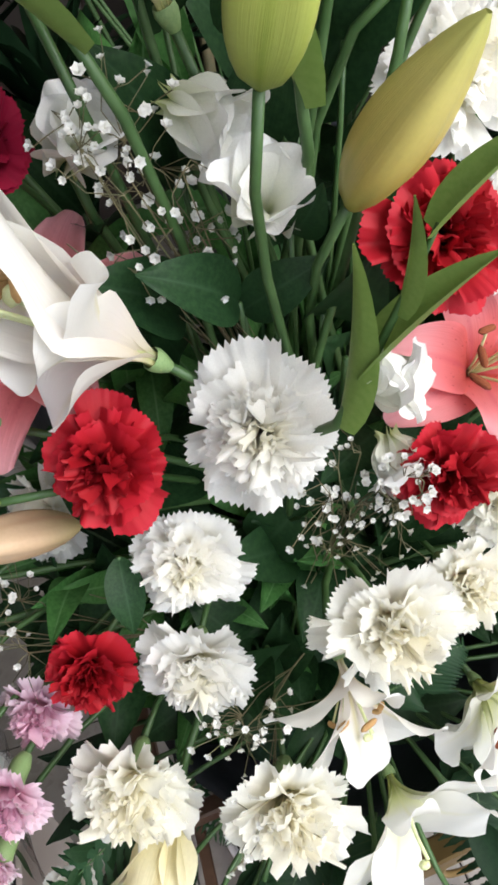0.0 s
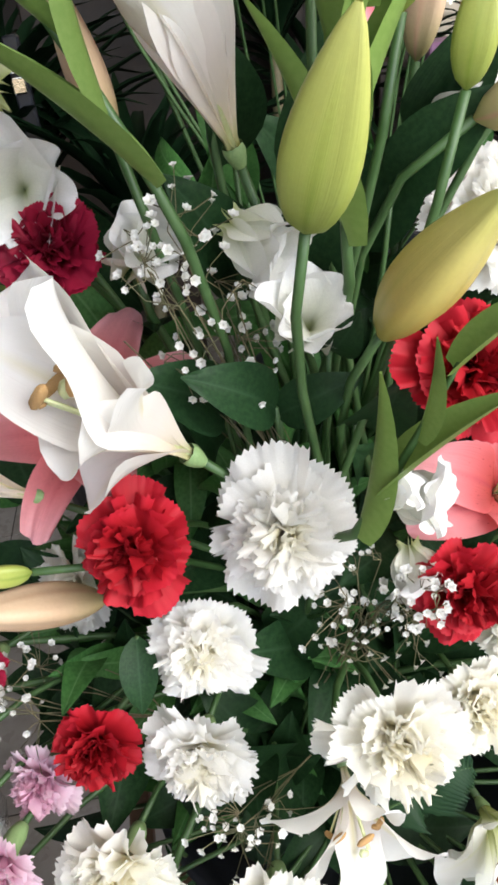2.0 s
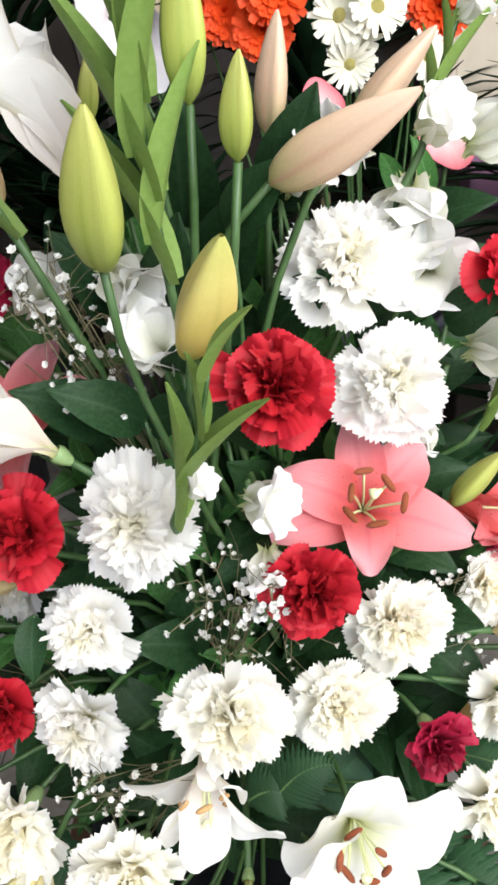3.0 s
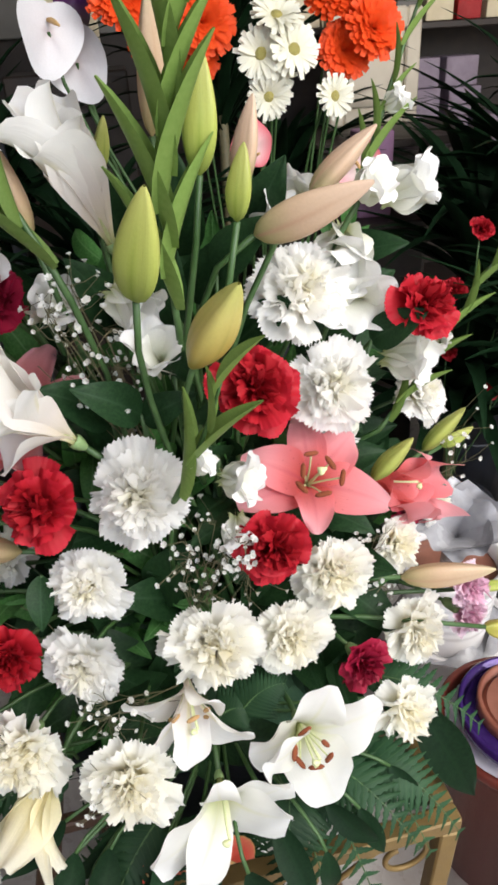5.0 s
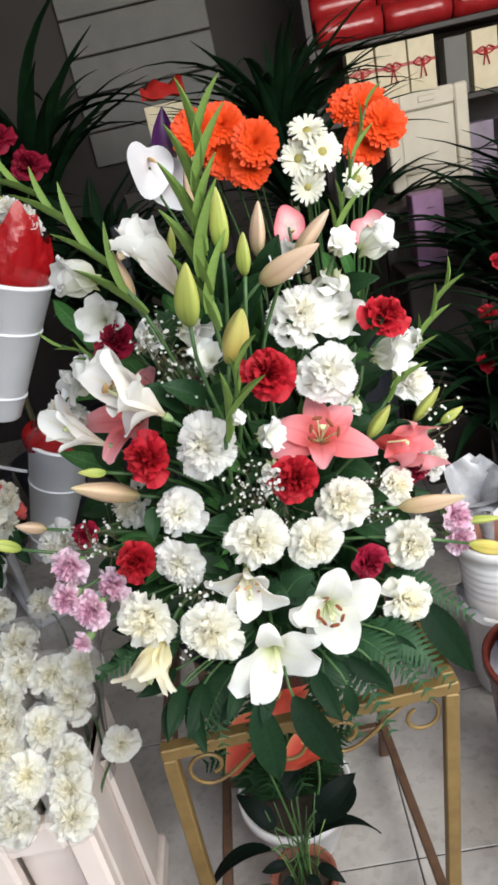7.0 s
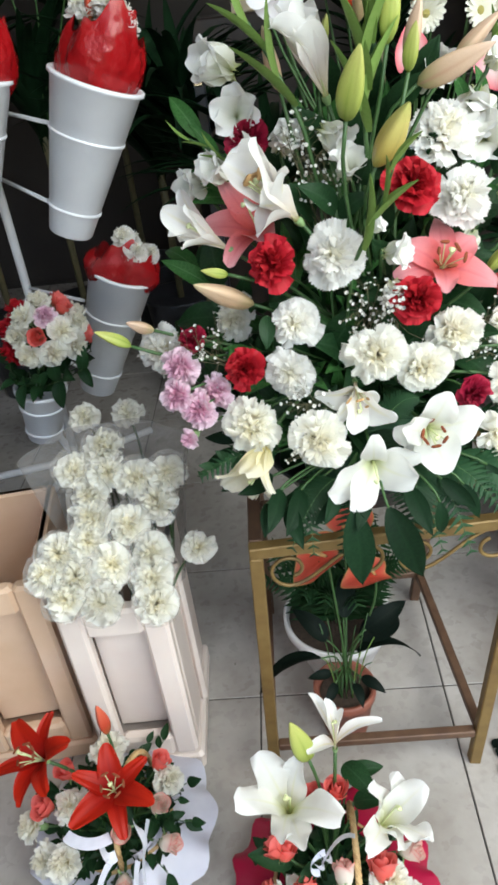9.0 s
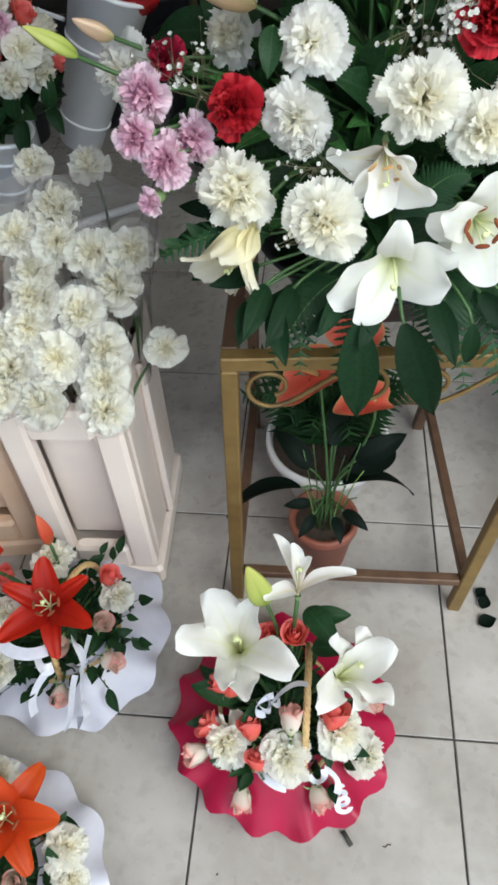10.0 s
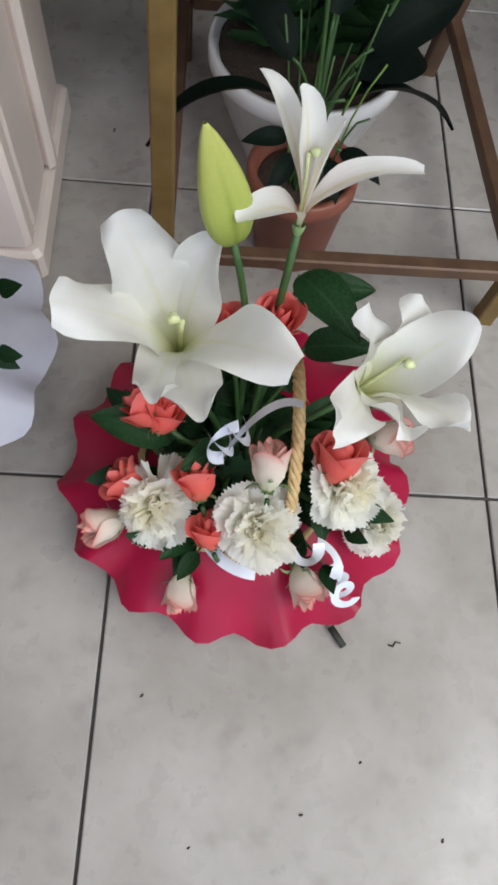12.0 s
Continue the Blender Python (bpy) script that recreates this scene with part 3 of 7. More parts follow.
def leaf_mesh(name, mat, seed, W=0.2, p0=60, p1=100, p=0.75, cup=0.25, ruffle=0.015, nu=12, nv=7):
    r, s = rng_of(seed), Soup()
    s.grid(blade(1.0, p0, p1, lambda u: W * max(0.03, np.sin(np.pi * (0.02 + 0.97 * u) ** p) ** 0.9), cup=cup, ruffle=ruffle, waves=2.0, rng=r, nu=nu, nv=nv))
    return s.mesh(name, mat)


WHITE_HEADS = [carnation_mesh("white_carnation_bloom", WHITE_CARN, 10 + i) for i in range(4)]
CREAM_HEADS = [carnation_mesh("cream_carnation_bloom", CREAM_CARN, 30 + i, ruffle=1.15) for i in range(4)]
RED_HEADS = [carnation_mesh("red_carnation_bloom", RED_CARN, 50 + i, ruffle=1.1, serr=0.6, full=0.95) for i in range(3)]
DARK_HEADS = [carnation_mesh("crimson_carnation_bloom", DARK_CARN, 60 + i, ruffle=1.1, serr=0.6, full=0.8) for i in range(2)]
CORAL_HEADS = [rose_mesh("coral_rose_bloom", CORAL_ROSE, 70 + i, 0.35) for i in range(3)]
BLUSH_HEADS = [rose_mesh("blush_rose_bloom", BLUSH_ROSE, 80 + i, 0.1) for i in range(3)]
MUM_HEADS = [carnation_mesh("pink_carnation_bloom", PINK_MUM, 90 + i, ruffle=1.1, serr=1.3, full=0.9) for i in range(2)]
GERB_RINGS = [(26, 1.0, 62, 96), (24, 0.97, 54, 84), (24, 0.88, 46, 74), (22, 0.74, 36, 66), (20, 0.58, 26, 56), (16, 0.42, 14, 44), (10, 0.3, 4, 24)]
GERB_HEADS = [daisy_mesh("gerbera_bloom", GERBERA, 100 + i, GERB_RINGS, 0.125) for i in range(3)]
DAISY_HEADS = [daisy_mesh("daisy_bloom", DAISY, 110 + i, [(17, 1.0, 70, 96), (15, 0.92, 62, 84)], 0.115) for i in range(2)]
DISC_MESH = Soup()
DISC_MESH.turn([(0.0, 0.16), (0.10, 0.15), (0.20, 0.10), (0.26, 0.03), (0.22, -0.02)], 14)
DISC_MESH = DISC_MESH.mesh("disc", DISC)
CALYX_MESH = Soup()
CALYX_MESH.turn([(0.05, -0.62), (0.13, -0.58), (0.19, -0.40), (0.20, -0.15), (0.24, 0.06), (0.20, 0.10)], 10)
CALYX_MESH = CALYX_MESH.mesh("calyx", CALYX)
BUD_MESHES = {m.name: bud_shape().mesh("lily_bud_skin", m) for m in (GREEN_BUD, YELLOW_BUD, PEACH_BUD, PINK_BUD, RED_BUD)}
SEPALS = []
for tip_deg in (75, 150):
    s = Soup()
    s.grid(blade(0.62, 30, tip_deg, lambda u: 0.13 * (1 - u) ** 0.8 + 0.004, cup=0.3, nu=6, nv=3) + (0, 0, -0.05))
    SEPALS.append(s.mesh("sepal", CALYX))
LEAF_OVAL = [leaf_mesh("leaf_blade", LEAF_DARK, 120 + i, 0.24, 50, 105 + 12 * i) for i in range(3)]
LEAF_MIDS = [leaf_mesh("leaf_blade", LEAF_MID, 130 + i, 0.16, 40, 100 + 12 * i) for i in range(3)]
LEAF_BIG = [leaf_mesh("leaf_blade", SHADED_LEAF, 140 + i, 0.18, 66, 104 + 20 * i, p=0.8, nu=16, nv=9) for i in range(2)]
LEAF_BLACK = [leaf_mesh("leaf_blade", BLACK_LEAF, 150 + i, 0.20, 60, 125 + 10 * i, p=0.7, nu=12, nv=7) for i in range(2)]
SPRIG_LEAF = leaf_mesh("leaf_blade", LEAF_DARK, 160, 0.26, 50, 75, nu=6, nv=5)
BRACT = Soup()
BRACT.grid(blade(1.0, 4, 16, lambda u: 0.125 * np.sin(np.pi * (0.10 + 0.88 * u) ** 0.75) ** 0.8 + 0.002, cup=0.8, nu=10, nv=7))
BRACT = BRACT.mesh("sheath", LEAF_LIGHT)
SPATHE = {}


def spathe_mesh(mat, seed, curl=15):
    """A heart-shaped anthurium spathe of length 1, tip along x, facing z."""
    s = Soup()
    nu, nv = 13, 37
    P, uv = np.zeros((nu, nv, 3)), np.zeros((nu, nv, 2))
    r = rng_of(seed)
    for i, rad in enumerate(np.linspace(0.02, 1, nu)):
        for j, a in enumerate(np.linspace(-np.pi, np.pi, nv)):
            k = 0.62 * (1 - 0.10 * np.cos(a)) * (1 + 0.28 * max(0, np.cos(a)) ** 6) * (1 - 0.35 * max(0, -np.cos(a)) ** 10)
            x, y = rad * k * np.cos(a), rad * k * np.sin(a) * 0.92
            P[i, j] = x + 0.3, y, 0.0147 * curl * y * y - 0.20 * max(0, x) ** 2 + 0.03 * np.sin(4 * a) * rad
            uv[i, j] = 0.5 + 0.5 * y, rad
    s.grid(P, uv=uv)
    return s.mesh("spathe", mat)


SPADIX_MESH = Soup()
SPADIX_MESH.tube([(0.12, 0, 0.02), (0.16, 0, 0.12), (0.24, 0, 0.26), (0.32, 0, 0.38)], [0.035, 0.045, 0.04, 0.02], 8)
SPADIX_MESH = SPADIX_MESH.mesh("spadix", SPADIX)

CORE, EYE_AT = Vector((0.17, 0.78, 0.82)), Vector((0.12, -0.15, 1.22))


def facing(p, outwards=0.55):
    p = Vector(p)
    return ((p - CORE).normalized() * outwards + (EYE_AT - p).normalized() * (1 - outwards)).normalized()


def foam_foot(seed):
    r = rng_of(seed)
    return Vector((0.165 + r.uniform(-0.07, 0.07), 0.665 + r.uniform(-0.05, 0.05), 0.64 + r.uniform(0, 0.03)))


def stem_between(root, top, axis, foot, radius, mat=None, bend=0.13, label=""):
    s = Soup()
    top, axis, foot = Vector(top), Vector(axis).normalized(), Vector(foot)
    d = min(bend, 0.4 * (top - foot).length)
    s.tube(bezier(top, top - axis * d, foot + Vector((0, d * 0.35, d)), foot, 10), np.linspace(radius, radius * 1.25, 10), 6)
    return part("stem", s, mat or STEM, root, label)


COUNT = {"n": 0}


def seq():
    COUNT["n"] += 1
    return COUNT["n"]


def carnation(p, R, heads, label, group, foot=None, axis=None, calyx=True):
    k = seq()
    axis = axis or facing(p)
    foot = foot or foam_foot(k)
    root = thing("carnation", foot, label, "carnation", group)
    c = Vector(p) - axis * R * 0.42
    part("bloom", heads[k % len(heads)], None, root, m=aim(c, axis, k * 77, R))
    if calyx:
        part("calyx", CALYX_MESH, None, root, m=aim(c, axis, 0, 0.035))
    stem_between(root, c - axis * 0.018, axis, foot, 0.0022)
    return root


def lily(p, axis, L, mat, label, group, foot=None, W=0.2, p0=18, p1=112, bend=1.7, roll=0, stamens=ANTHER, cup=0.25, count=6, droop=None, seed=None, ruffle=0.03, spread=0.2, twist=0.35, reach=1.0, tips=None, curl=0.3, blunt=0.6):
    """A lily with its throat at p, opening along axis: six petals, stamens, pistil, stem."""
    k = seq()
    r = rng_of(seed or k)
    axis = Vector(axis).normalized()
    foot = foot or foam_foot(k)
    root = thing("lily", foot, label, "lily", group)
    pose_m = aim(p, axis, roll, L)
    for tip, half in tips or ():
        s = Soup()
        s.grid(reaching_petal(p, axis, tip, half, curl, cup, ruffle, r, blunt))
        part("petal", s, mat, root)
    for i in range(0 if tips else count):
        inner = i % 2
        me = lily_petal_mesh("petal", mat, 1000 + 13 * k + i, 1.0 * r.uniform(0.92, 1.05), W * (1.22 if inner else 0.85) * r.uniform(0.92, 1.1), p0 + r.uniform(-4, 4), p1 + (0 if inner else 10) + r.uniform(-24, 24), bend, cup, ruffle, twist)
        part("petal", me, None, root, m=pose_m @ Matrix.Rotation(radians(60 * i + r.uniform(-7, 7)), 4, "Z"))
    if stamens:
        for i in range(6):
            s = Soup()
            a = np.radians(60 * i + 25 + r.uniform(-9, 9))
            sp, h = spread * r.uniform(0.7, 1.25), reach * r.uniform(0.50, 0.62)
            path = bezier((0, 0, 0.02), (0.03 * np.cos(a), 0.03 * np.sin(a), 0.25), (sp * 0.7 * np.cos(a), sp * 0.7 * np.sin(a), h * 0.8), (sp * np.cos(a), sp * np.sin(a), h), 6)
            s.tube(path, 0.010, 5)
            st = part("stamen", s, FILAMENT, root, m=pose_m)
            an = Soup()
            e = path[-1]
            tdir = np.array([-np.sin(a), np.cos(a), 0.35])
            an.tube([e - tdir * 0.075, e - tdir * 0.05, e, e + tdir * 0.05, e + tdir * 0.075], [0.008, 0.024, 0.027, 0.024, 0.008], 6)
            part("anther", an, stamens, st, m=pose_m)
    s = Soup()
    s.tube([(0, 0, 0), (0.02, 0, 0.25), (0.03, 0.01, 0.5), (0.05, 0.01, 0.68)], [0.022, 0.016, 0.014, 0.018], 6)
    s.turn([(0.0, 0.73), (0.035, 0.72), (0.042, 0.69), (0.02, 0.665)], 9, lambda a, q: 1 + 0.2 * np.cos(3 * a))
    part("pistil", s, FILAMENT, root, m=pose_m)
    s = Soup()
    s.turn([(0.028, -0.06), (0.045, -0.02), (0.055, 0.02), (0.05, 0.05)], 9)
    part("receptacle", s, CALYX, root, m=pose_m)
    stem_between(root, Vector(p) - axis * 0.05 * L, axis, foot, 0.0028)
    return root


def lily_bud(base, tip, mat, label, group="lily buds in the arrangement", foot=None, fat=1.0, stem=True):
    k = seq()
    base, tip = Vector(base), Vector(tip)
    axis = (tip - base).normalized()
    L = (tip - base).length
    foot = foot or foam_foot(k)
    root = thing("lily_bud", foot, label, "flower bud", group)
    m = aim(base, axis, k * 50) @ Matrix.Diagonal((L * fat, L * fat, L, 1))
    part("bud", BUD_MESHES[mat.name], None, root, m=m)
    stem_between(root, base, axis, foot, 0.0026)
    return root


def rose(p, R, heads, label, group, foot, axis):
    k = seq()
    axis = Vector(axis).normalized()
    root = thing("rose", foot, label, "rose", group)
    c = Vector(p) - axis * R * 0.5
    part("bloom", heads[k % len(heads)], None, root, m=aim(c, axis, k * 61, R))
    for i in range(5):
        part("sepal", SEPALS[i % 2], None, root, m=aim(c, axis, k * 31 + 72 * i, R))
    stem_between(root, c - axis * R * 0.15, axis, foot, 0.0022)
    return root


def ray_flower(name, p, R, heads, label, category, group, foot, axis=None, disc=True):
    k = seq()
    axis = Vector(axis).normalized() if axis else facing(p)
    root = thing(name, foot, label, category, group)
    c = Vector(p) - axis * R * 0.12
    part("bloom", heads[k % len(heads)], None, root, m=aim(c, axis, k * 53, R))
    if disc:
        part("disc", DISC_MESH, None, root, m=aim(c + axis * R * 0.06, axis, 0, R))
    stem_between(root, c, axis, foot, 0.0022)
    return root


def floret(root, p, axis, L, roll=0, seed=1, p1=95):
    """A gladiolus floret on a spike: six broad frilled petals."""
    r = rng_of(seed)
    fl = Soup()
    hub = fl.hub()
    for i in range(6):
        P = blade(r.uniform(0.9, 1.08), 14 + r.uniform(-5, 5), p1 + r.uniform(-22, 22), lily_width(0.40, 1.0, 0.45), bend=1.9, cup=0.35, arc=0.75, ruffle=0.075, waves=1.5, rng=r, nu=12, nv=11, tw=r.uniform(-0.4, 0.4))
        fl.grid(spun(P, 60 * i + r.uniform(-8, 8)), hub=hub)
    return part("floret", fl.mesh("floret", GLAD_WHITE), None, root, m=aim(p, axis, roll, L))


def gladiolus(base, mid, top, label, florets=(), bracts=9, size=0.07, foot=None, start=0.08, seed=0, wide=1.0):
    """A gladiolus spike: tapering stem, alternating pointed sheaths, white florets given as (along, side axis, length)."""
    k = seq()
    foot = foot or foam_foot(k)
    root = thing("gladiolus", foot, label, "gladiolus", "gladiolus spikes")
    base, mid, top = (np.array(q, float) for q in (base, mid, top))
    t = np.linspace(0, 1, 15)[:, None]
    ctrl = 2 * mid - 0.5 * (base + top)
    path = (1 - t) ** 2 * base + 2 * t * (1 - t) * ctrl + t ** 2 * top
    s = Soup()
    s.tube(np.concatenate([bezier(foot, foot + Vector((0, 0.06, 0.1)), base - (ctrl - base) * 0.5 + (0, 0.05, 0), base, 6)[:-1], path]), np.concatenate([np.full(5, 0.0026), np.linspace(0.0030, 0.0012, 15)]), 7)
    part("stem", s, STEM, root)
    toeye = np.array(EYE_AT) - mid
    along = (top - base) / np.linalg.norm(top - base)
    side = np.cross(along, toeye)
    side /= np.linalg.norm(side)
    r = rng_of(300 + k)
    for i in range(bracts):
        q = start + (1 - start) * i / max(1, bracts - 1) * 0.97
        j = min(13, int(q * 14))
        pt = path[j] + (path[j + 1] - path[j]) * (q * 14 - j)
        tg = path[j + 1] - path[j]
        tg /= np.linalg.norm(tg)
        sgn = 1 if i % 2 else -1
        ax = tg + side * sgn * r.uniform(0.10, 0.24) * (1 - 0.4 * q) + toeye / np.linalg.norm(toeye) * r.uniform(-0.05, 0.18)
        sz = size * (1.15 - 0.45 * q) * r.uniform(0.85, 1.15)
        q4 = aim(pt, ax, 0, sz)
        up = Vector(side * -sgn) @ q4.to_3x3().col[0], Vector(side * -sgn) @ q4.to_3x3().col[1]
        part("sheath", BRACT, None, root, m=q4 @ Matrix.Rotation(math.atan2(up[1], up[0]) + math.pi, 4, "Z") @ Matrix.Diagonal((wide, wide, 1, 1)))
    for i, (q, ax, L) in enumerate(florets):
        j = min(13, int(q * 14))
        floret(root, Vector(path[j]), ax, L, 40 * i, 400 + 10 * k + i)
    return root


def fern(base, tip, sag, width, label, mat=FERN, n=15, group="fern fronds"):
    """A fern frond: a drooping midrib with toothed leaflets on both sides."""
    base, tip = np.array(base, float), np.array(tip, float)
    mid = (base + tip) / 2 + np.array([0, 0, sag])
    t = np.linspace(0, 1, n)[:, None]
    path = (1 - t) ** 2 * base + 2 * t * (1 - t) * (2 * mid - 0.5 * (base + tip)) + t ** 2 * tip
    root = thing("fern_frond", base, label, "fern", group)
    s = Soup()
    s.tube(path, np.linspace(0.0016, 0.0005, n), 5)
    part("midrib", s, STEM, root)
    r = rng_of(seq())
    s = Soup()
    for i in range(1, n):
        tg = path[i] - path[i - 1]
        tg /= np.linalg.norm(tg)
        sd = np.cross(tg, (0, -0.45, 0.9))
        sd /= np.linalg.norm(sd)
        nm = np.cross(sd, tg)
        l = width * (1.05 - 0.9 * (i / n)) * r.uniform(0.9, 1.1)
        for sg in (-1, 1):
            out = sd * sg * 0.86 + tg * 0.5
            out /= np.linalg.norm(out)
            wd = np.cross(nm, out)
            m = 9
            P = np.zeros((m, 3, 3))
            for a in range(m):
                u = a / (m - 1)
                w = l * 0.17 * (1 - u) ** 0.7 * (1.0 if a % 2 == 0 else 0.62) + 0.0004
                c = path[i] + out * l * u - nm * l * 0.22 * u * u
                P[a] = c - wd * w, c + nm * 0.001, c + wd * w
            s.grid(P)
    tagged(part("frond_blade", s, mat, root), kind="stuff")
    return root


def spray(centre, spread, n, label, foot=None, group="gypsophila sprays", seed=0, size=0.0040):
    """Baby's breath: hair-thin forking stems with many tiny double blossoms."""
    k = seq()
    foot = Vector(foot or foam_foot(k))
    r = rng_of(700 + k + seed)
    root = thing("gypsophila", foot, label, "baby's breath", group, "stuff")
    c = np.array(centre, float)
    st, bl = Soup(), Soup()
    hub = c * 0.6 + np.array(foot) * 0.4
    st.tube([np.array(foot), (np.array(foot) + hub) / 2, hub], 0.0009, 4, False)
    forks = [c + r.normal(0, 0.45, 3) * np.array(spread) for _ in range(max(4, n // 7))]
    for fk in forks:
        st.tube([hub, (hub + fk) / 2 + r.normal(0, 0.006, 3), fk], 0.0005, 3, False)
    for i in range(n):
        e = c + r.normal(0, 0.62, 3) * np.array(spread)
        fk = min(forks, key=lambda q: np.linalg.norm(q - e))
        st.tube([fk, (fk + e) / 2 + r.normal(0, 0.003, 3), e], 0.00035, 3, False)
        d = e - c + np.array([0, -0.03, 0.02])
        ax = aim(e, d, r.uniform(0, 360), size * r.uniform(0.65, 1.15))
        one = Soup()
        for ringn, p1, l in ((6, 105, 1.0), (4, 50, 0.85)):
            for q in range(ringn):
                one.grid(spun(blade(l, 20, p1, lambda u: 0.42 * (0.2 + 0.8 * u), cup=0.3, nu=3, nv=3), 360 * q / ringn + 30 * ringn))
        bl.add(one, ax)
    part("stems", st, TWIG, root)
    part("blossoms", bl, GYPSO, root)
    return root


def leaf(root, at, axis, up, L, mesh_data, label=""):
    """A leaf blade from at, growing along axis, its face turned to up."""
    a = Vector(axis).normalized()
    u = (Vector(up) - a * Vector(up).dot(a)).normalized()
    m = Matrix((a, u.cross(a), u)).transposed().to_4x4()
    return part("leaf", mesh_data, None, root, label, m=Matrix.Translation(at) @ m @ Matrix.Scale(L, 4))


def leaf_stem(foot, tip, leaves, L, meshes, label, group="foliage stems", seed=0, mat=None, cat="foliage"):
    """A stem with alternating leaves."""
    k = seq()
    r = rng_of(900 + k + seed)
    root = thing("leaf_stem", foot, label, cat, group)
    foot, tip = np.array(foot, float), np.array(tip, float)
    path = bezier(foot, foot + (0, 0, 0.3 * np.linalg.norm(tip - foot)), tip + (foot - tip) * 0.25, tip, 12)
    s = Soup()
    s.tube(path, np.linspace(0.002, 0.0008, 12), 5)
    part("stem", s, mat or STEM, root)
    for i in range(leaves):
        q = 4 + 7 * i / max(1, leaves - 1)
        j = min(10, int(q))
        pt = path[j] + (path[j + 1] - path[j]) * (q - j)
        tg = path[j + 1] - path[j]
        tg /= np.linalg.norm(tg)
        ax = tg * 0.6 + r.normal(0, 0.55, 3) + (0, -0.15, 0)
        leaf(root, pt, ax, (r.uniform(-0.4, 0.4), -0.7, 0.75), L * r.uniform(0.75, 1.25), meshes[(i + k) % len(meshes)])
    return root


# ---- the shop ----
X0, X1, Y0, Y1, ZC = -2.0, 2.4, -1.0, 3.5, 3.2


def slab(name, label, cat, mat, *boxes, bev=0.004):
    s = Soup()
    for b in boxes:
        s.box(*b, bev)
    return solo(name, s.mesh(name, mat, False), None, label, cat, kind="structure")


floor = slab("floor", "grouted floor bed under beige stone tiles", "floor", GROUT, (X0, Y0, -0.12, X1, Y1, -0.004))
slab("wall_back", "back wall of the shop, coloured dark for its shade", "wall", WALL, (X0 - 0.12, Y1, -0.12, X1 + 0.12, Y1 + 0.12, ZC))
slab("wall_west", "side wall of the shop, coloured dark for its shade", "wall", WALL, (X0 - 0.12, Y0 - 0.12, -0.12, X0, Y1, ZC))
# unseen east and front walls, added pale as reflectors
slab("wall_east", "unseen side wall of the shop, pale to bounce light", "wall", CEIL, (X1, Y0 - 0.12, -0.12, X1 + 0.12, Y1, ZC))
slab("wall_front", "unseen front wall round a wide open doorway, pale to bounce light", "wall", CEIL, (X0, Y0 - 0.12, -0.12, -0.88, Y0, ZC), (2.04, Y0 - 0.12, -0.12, X1, Y0, ZC), (-0.88, Y0 - 0.12, 3.06, 2.04, Y0, ZC))
slab("ceiling", "plain pale ceiling", "ceiling", CEIL, (X0 - 0.12, Y0 - 0.12, ZC, X1 + 0.12, Y1 + 0.12, ZC + 0.12))
s = Soup()
for i in range(9):
    s.box(-0.42, Y1 - 0.028, 1.30 + 0.16 * i, 0.26, Y1 - 0.004, 1.452 + 0.16 * i, 0.004)
solo("wall_panel", s.mesh("wall_panel", PANEL, False), None, "grey horizontal boards on the back wall", "wall panel", kind="structure")

# ---- gilt steel flower stand ----
SH = 0.575
FOOT = {"fl": (-0.044, 0.458), "fr": (0.336, 0.460), "br": (0.302, 0.884), "bl": (-0.048, 0.872)}
HEAD = {"fl": (-0.026, 0.464), "fr": (0.388, 0.494), "br": (0.366, 0.890), "bl": (-0.036, 0.868)}
stand = thing("flower_stand", (0.16, 0.66, 0.0), "gold-painted square steel flower stand with scroll work", "plant stand")


def corner(key, z):
    """A point on a leg's middle line at height z."""
    q = z / SH
    return Vector([a + (b - a) * q for a, b in zip(FOOT[key], HEAD[key])] + [z])


def bar(name, p, q, half, mat, over=0.0):
    """A square steel tube between two points."""
    p, q = Vector(p), Vector(q)
    d = (q - p).normalized()
    s = Soup()
    s.box(-half, -half, -over, half, half, (q - p).length + over, 0.002)
    side = Vector((1, 0, 0)) if abs(d.x) < 0.8 else Vector((0, 1, 0))
    y = d.cross(side).normalized()
    m = Matrix((y.cross(d), y, d)).transposed().to_4x4()
    return part(name, s.mesh(name, mat, False), None, stand, m=Matrix.Translation(p) @ m)


# back legs, back and left top rails, lower rails and crossbars are darker brown
for key, mat in (("fl", GOLD), ("fr", GOLD), ("br", BROWN_STEEL), ("bl", BROWN_STEEL)):
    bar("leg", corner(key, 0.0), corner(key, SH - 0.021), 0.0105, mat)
for z, half, mats, inset in ((SH - 0.0105, 0.0105, (GOLD, GOLD, BROWN_STEEL, BROWN_STEEL), 0.0), (0.083, 0.0085, (BROWN_STEEL,) * 4, 0.0105)):
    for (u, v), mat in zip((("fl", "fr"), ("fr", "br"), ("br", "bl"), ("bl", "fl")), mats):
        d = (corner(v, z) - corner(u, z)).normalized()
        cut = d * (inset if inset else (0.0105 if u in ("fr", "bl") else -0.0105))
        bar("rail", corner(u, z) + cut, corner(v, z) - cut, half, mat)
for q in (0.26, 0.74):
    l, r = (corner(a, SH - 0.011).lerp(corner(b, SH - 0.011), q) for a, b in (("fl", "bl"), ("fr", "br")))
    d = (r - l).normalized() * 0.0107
    bar("crossbar", l + d, r - d, 0.008, BROWN_STEEL)


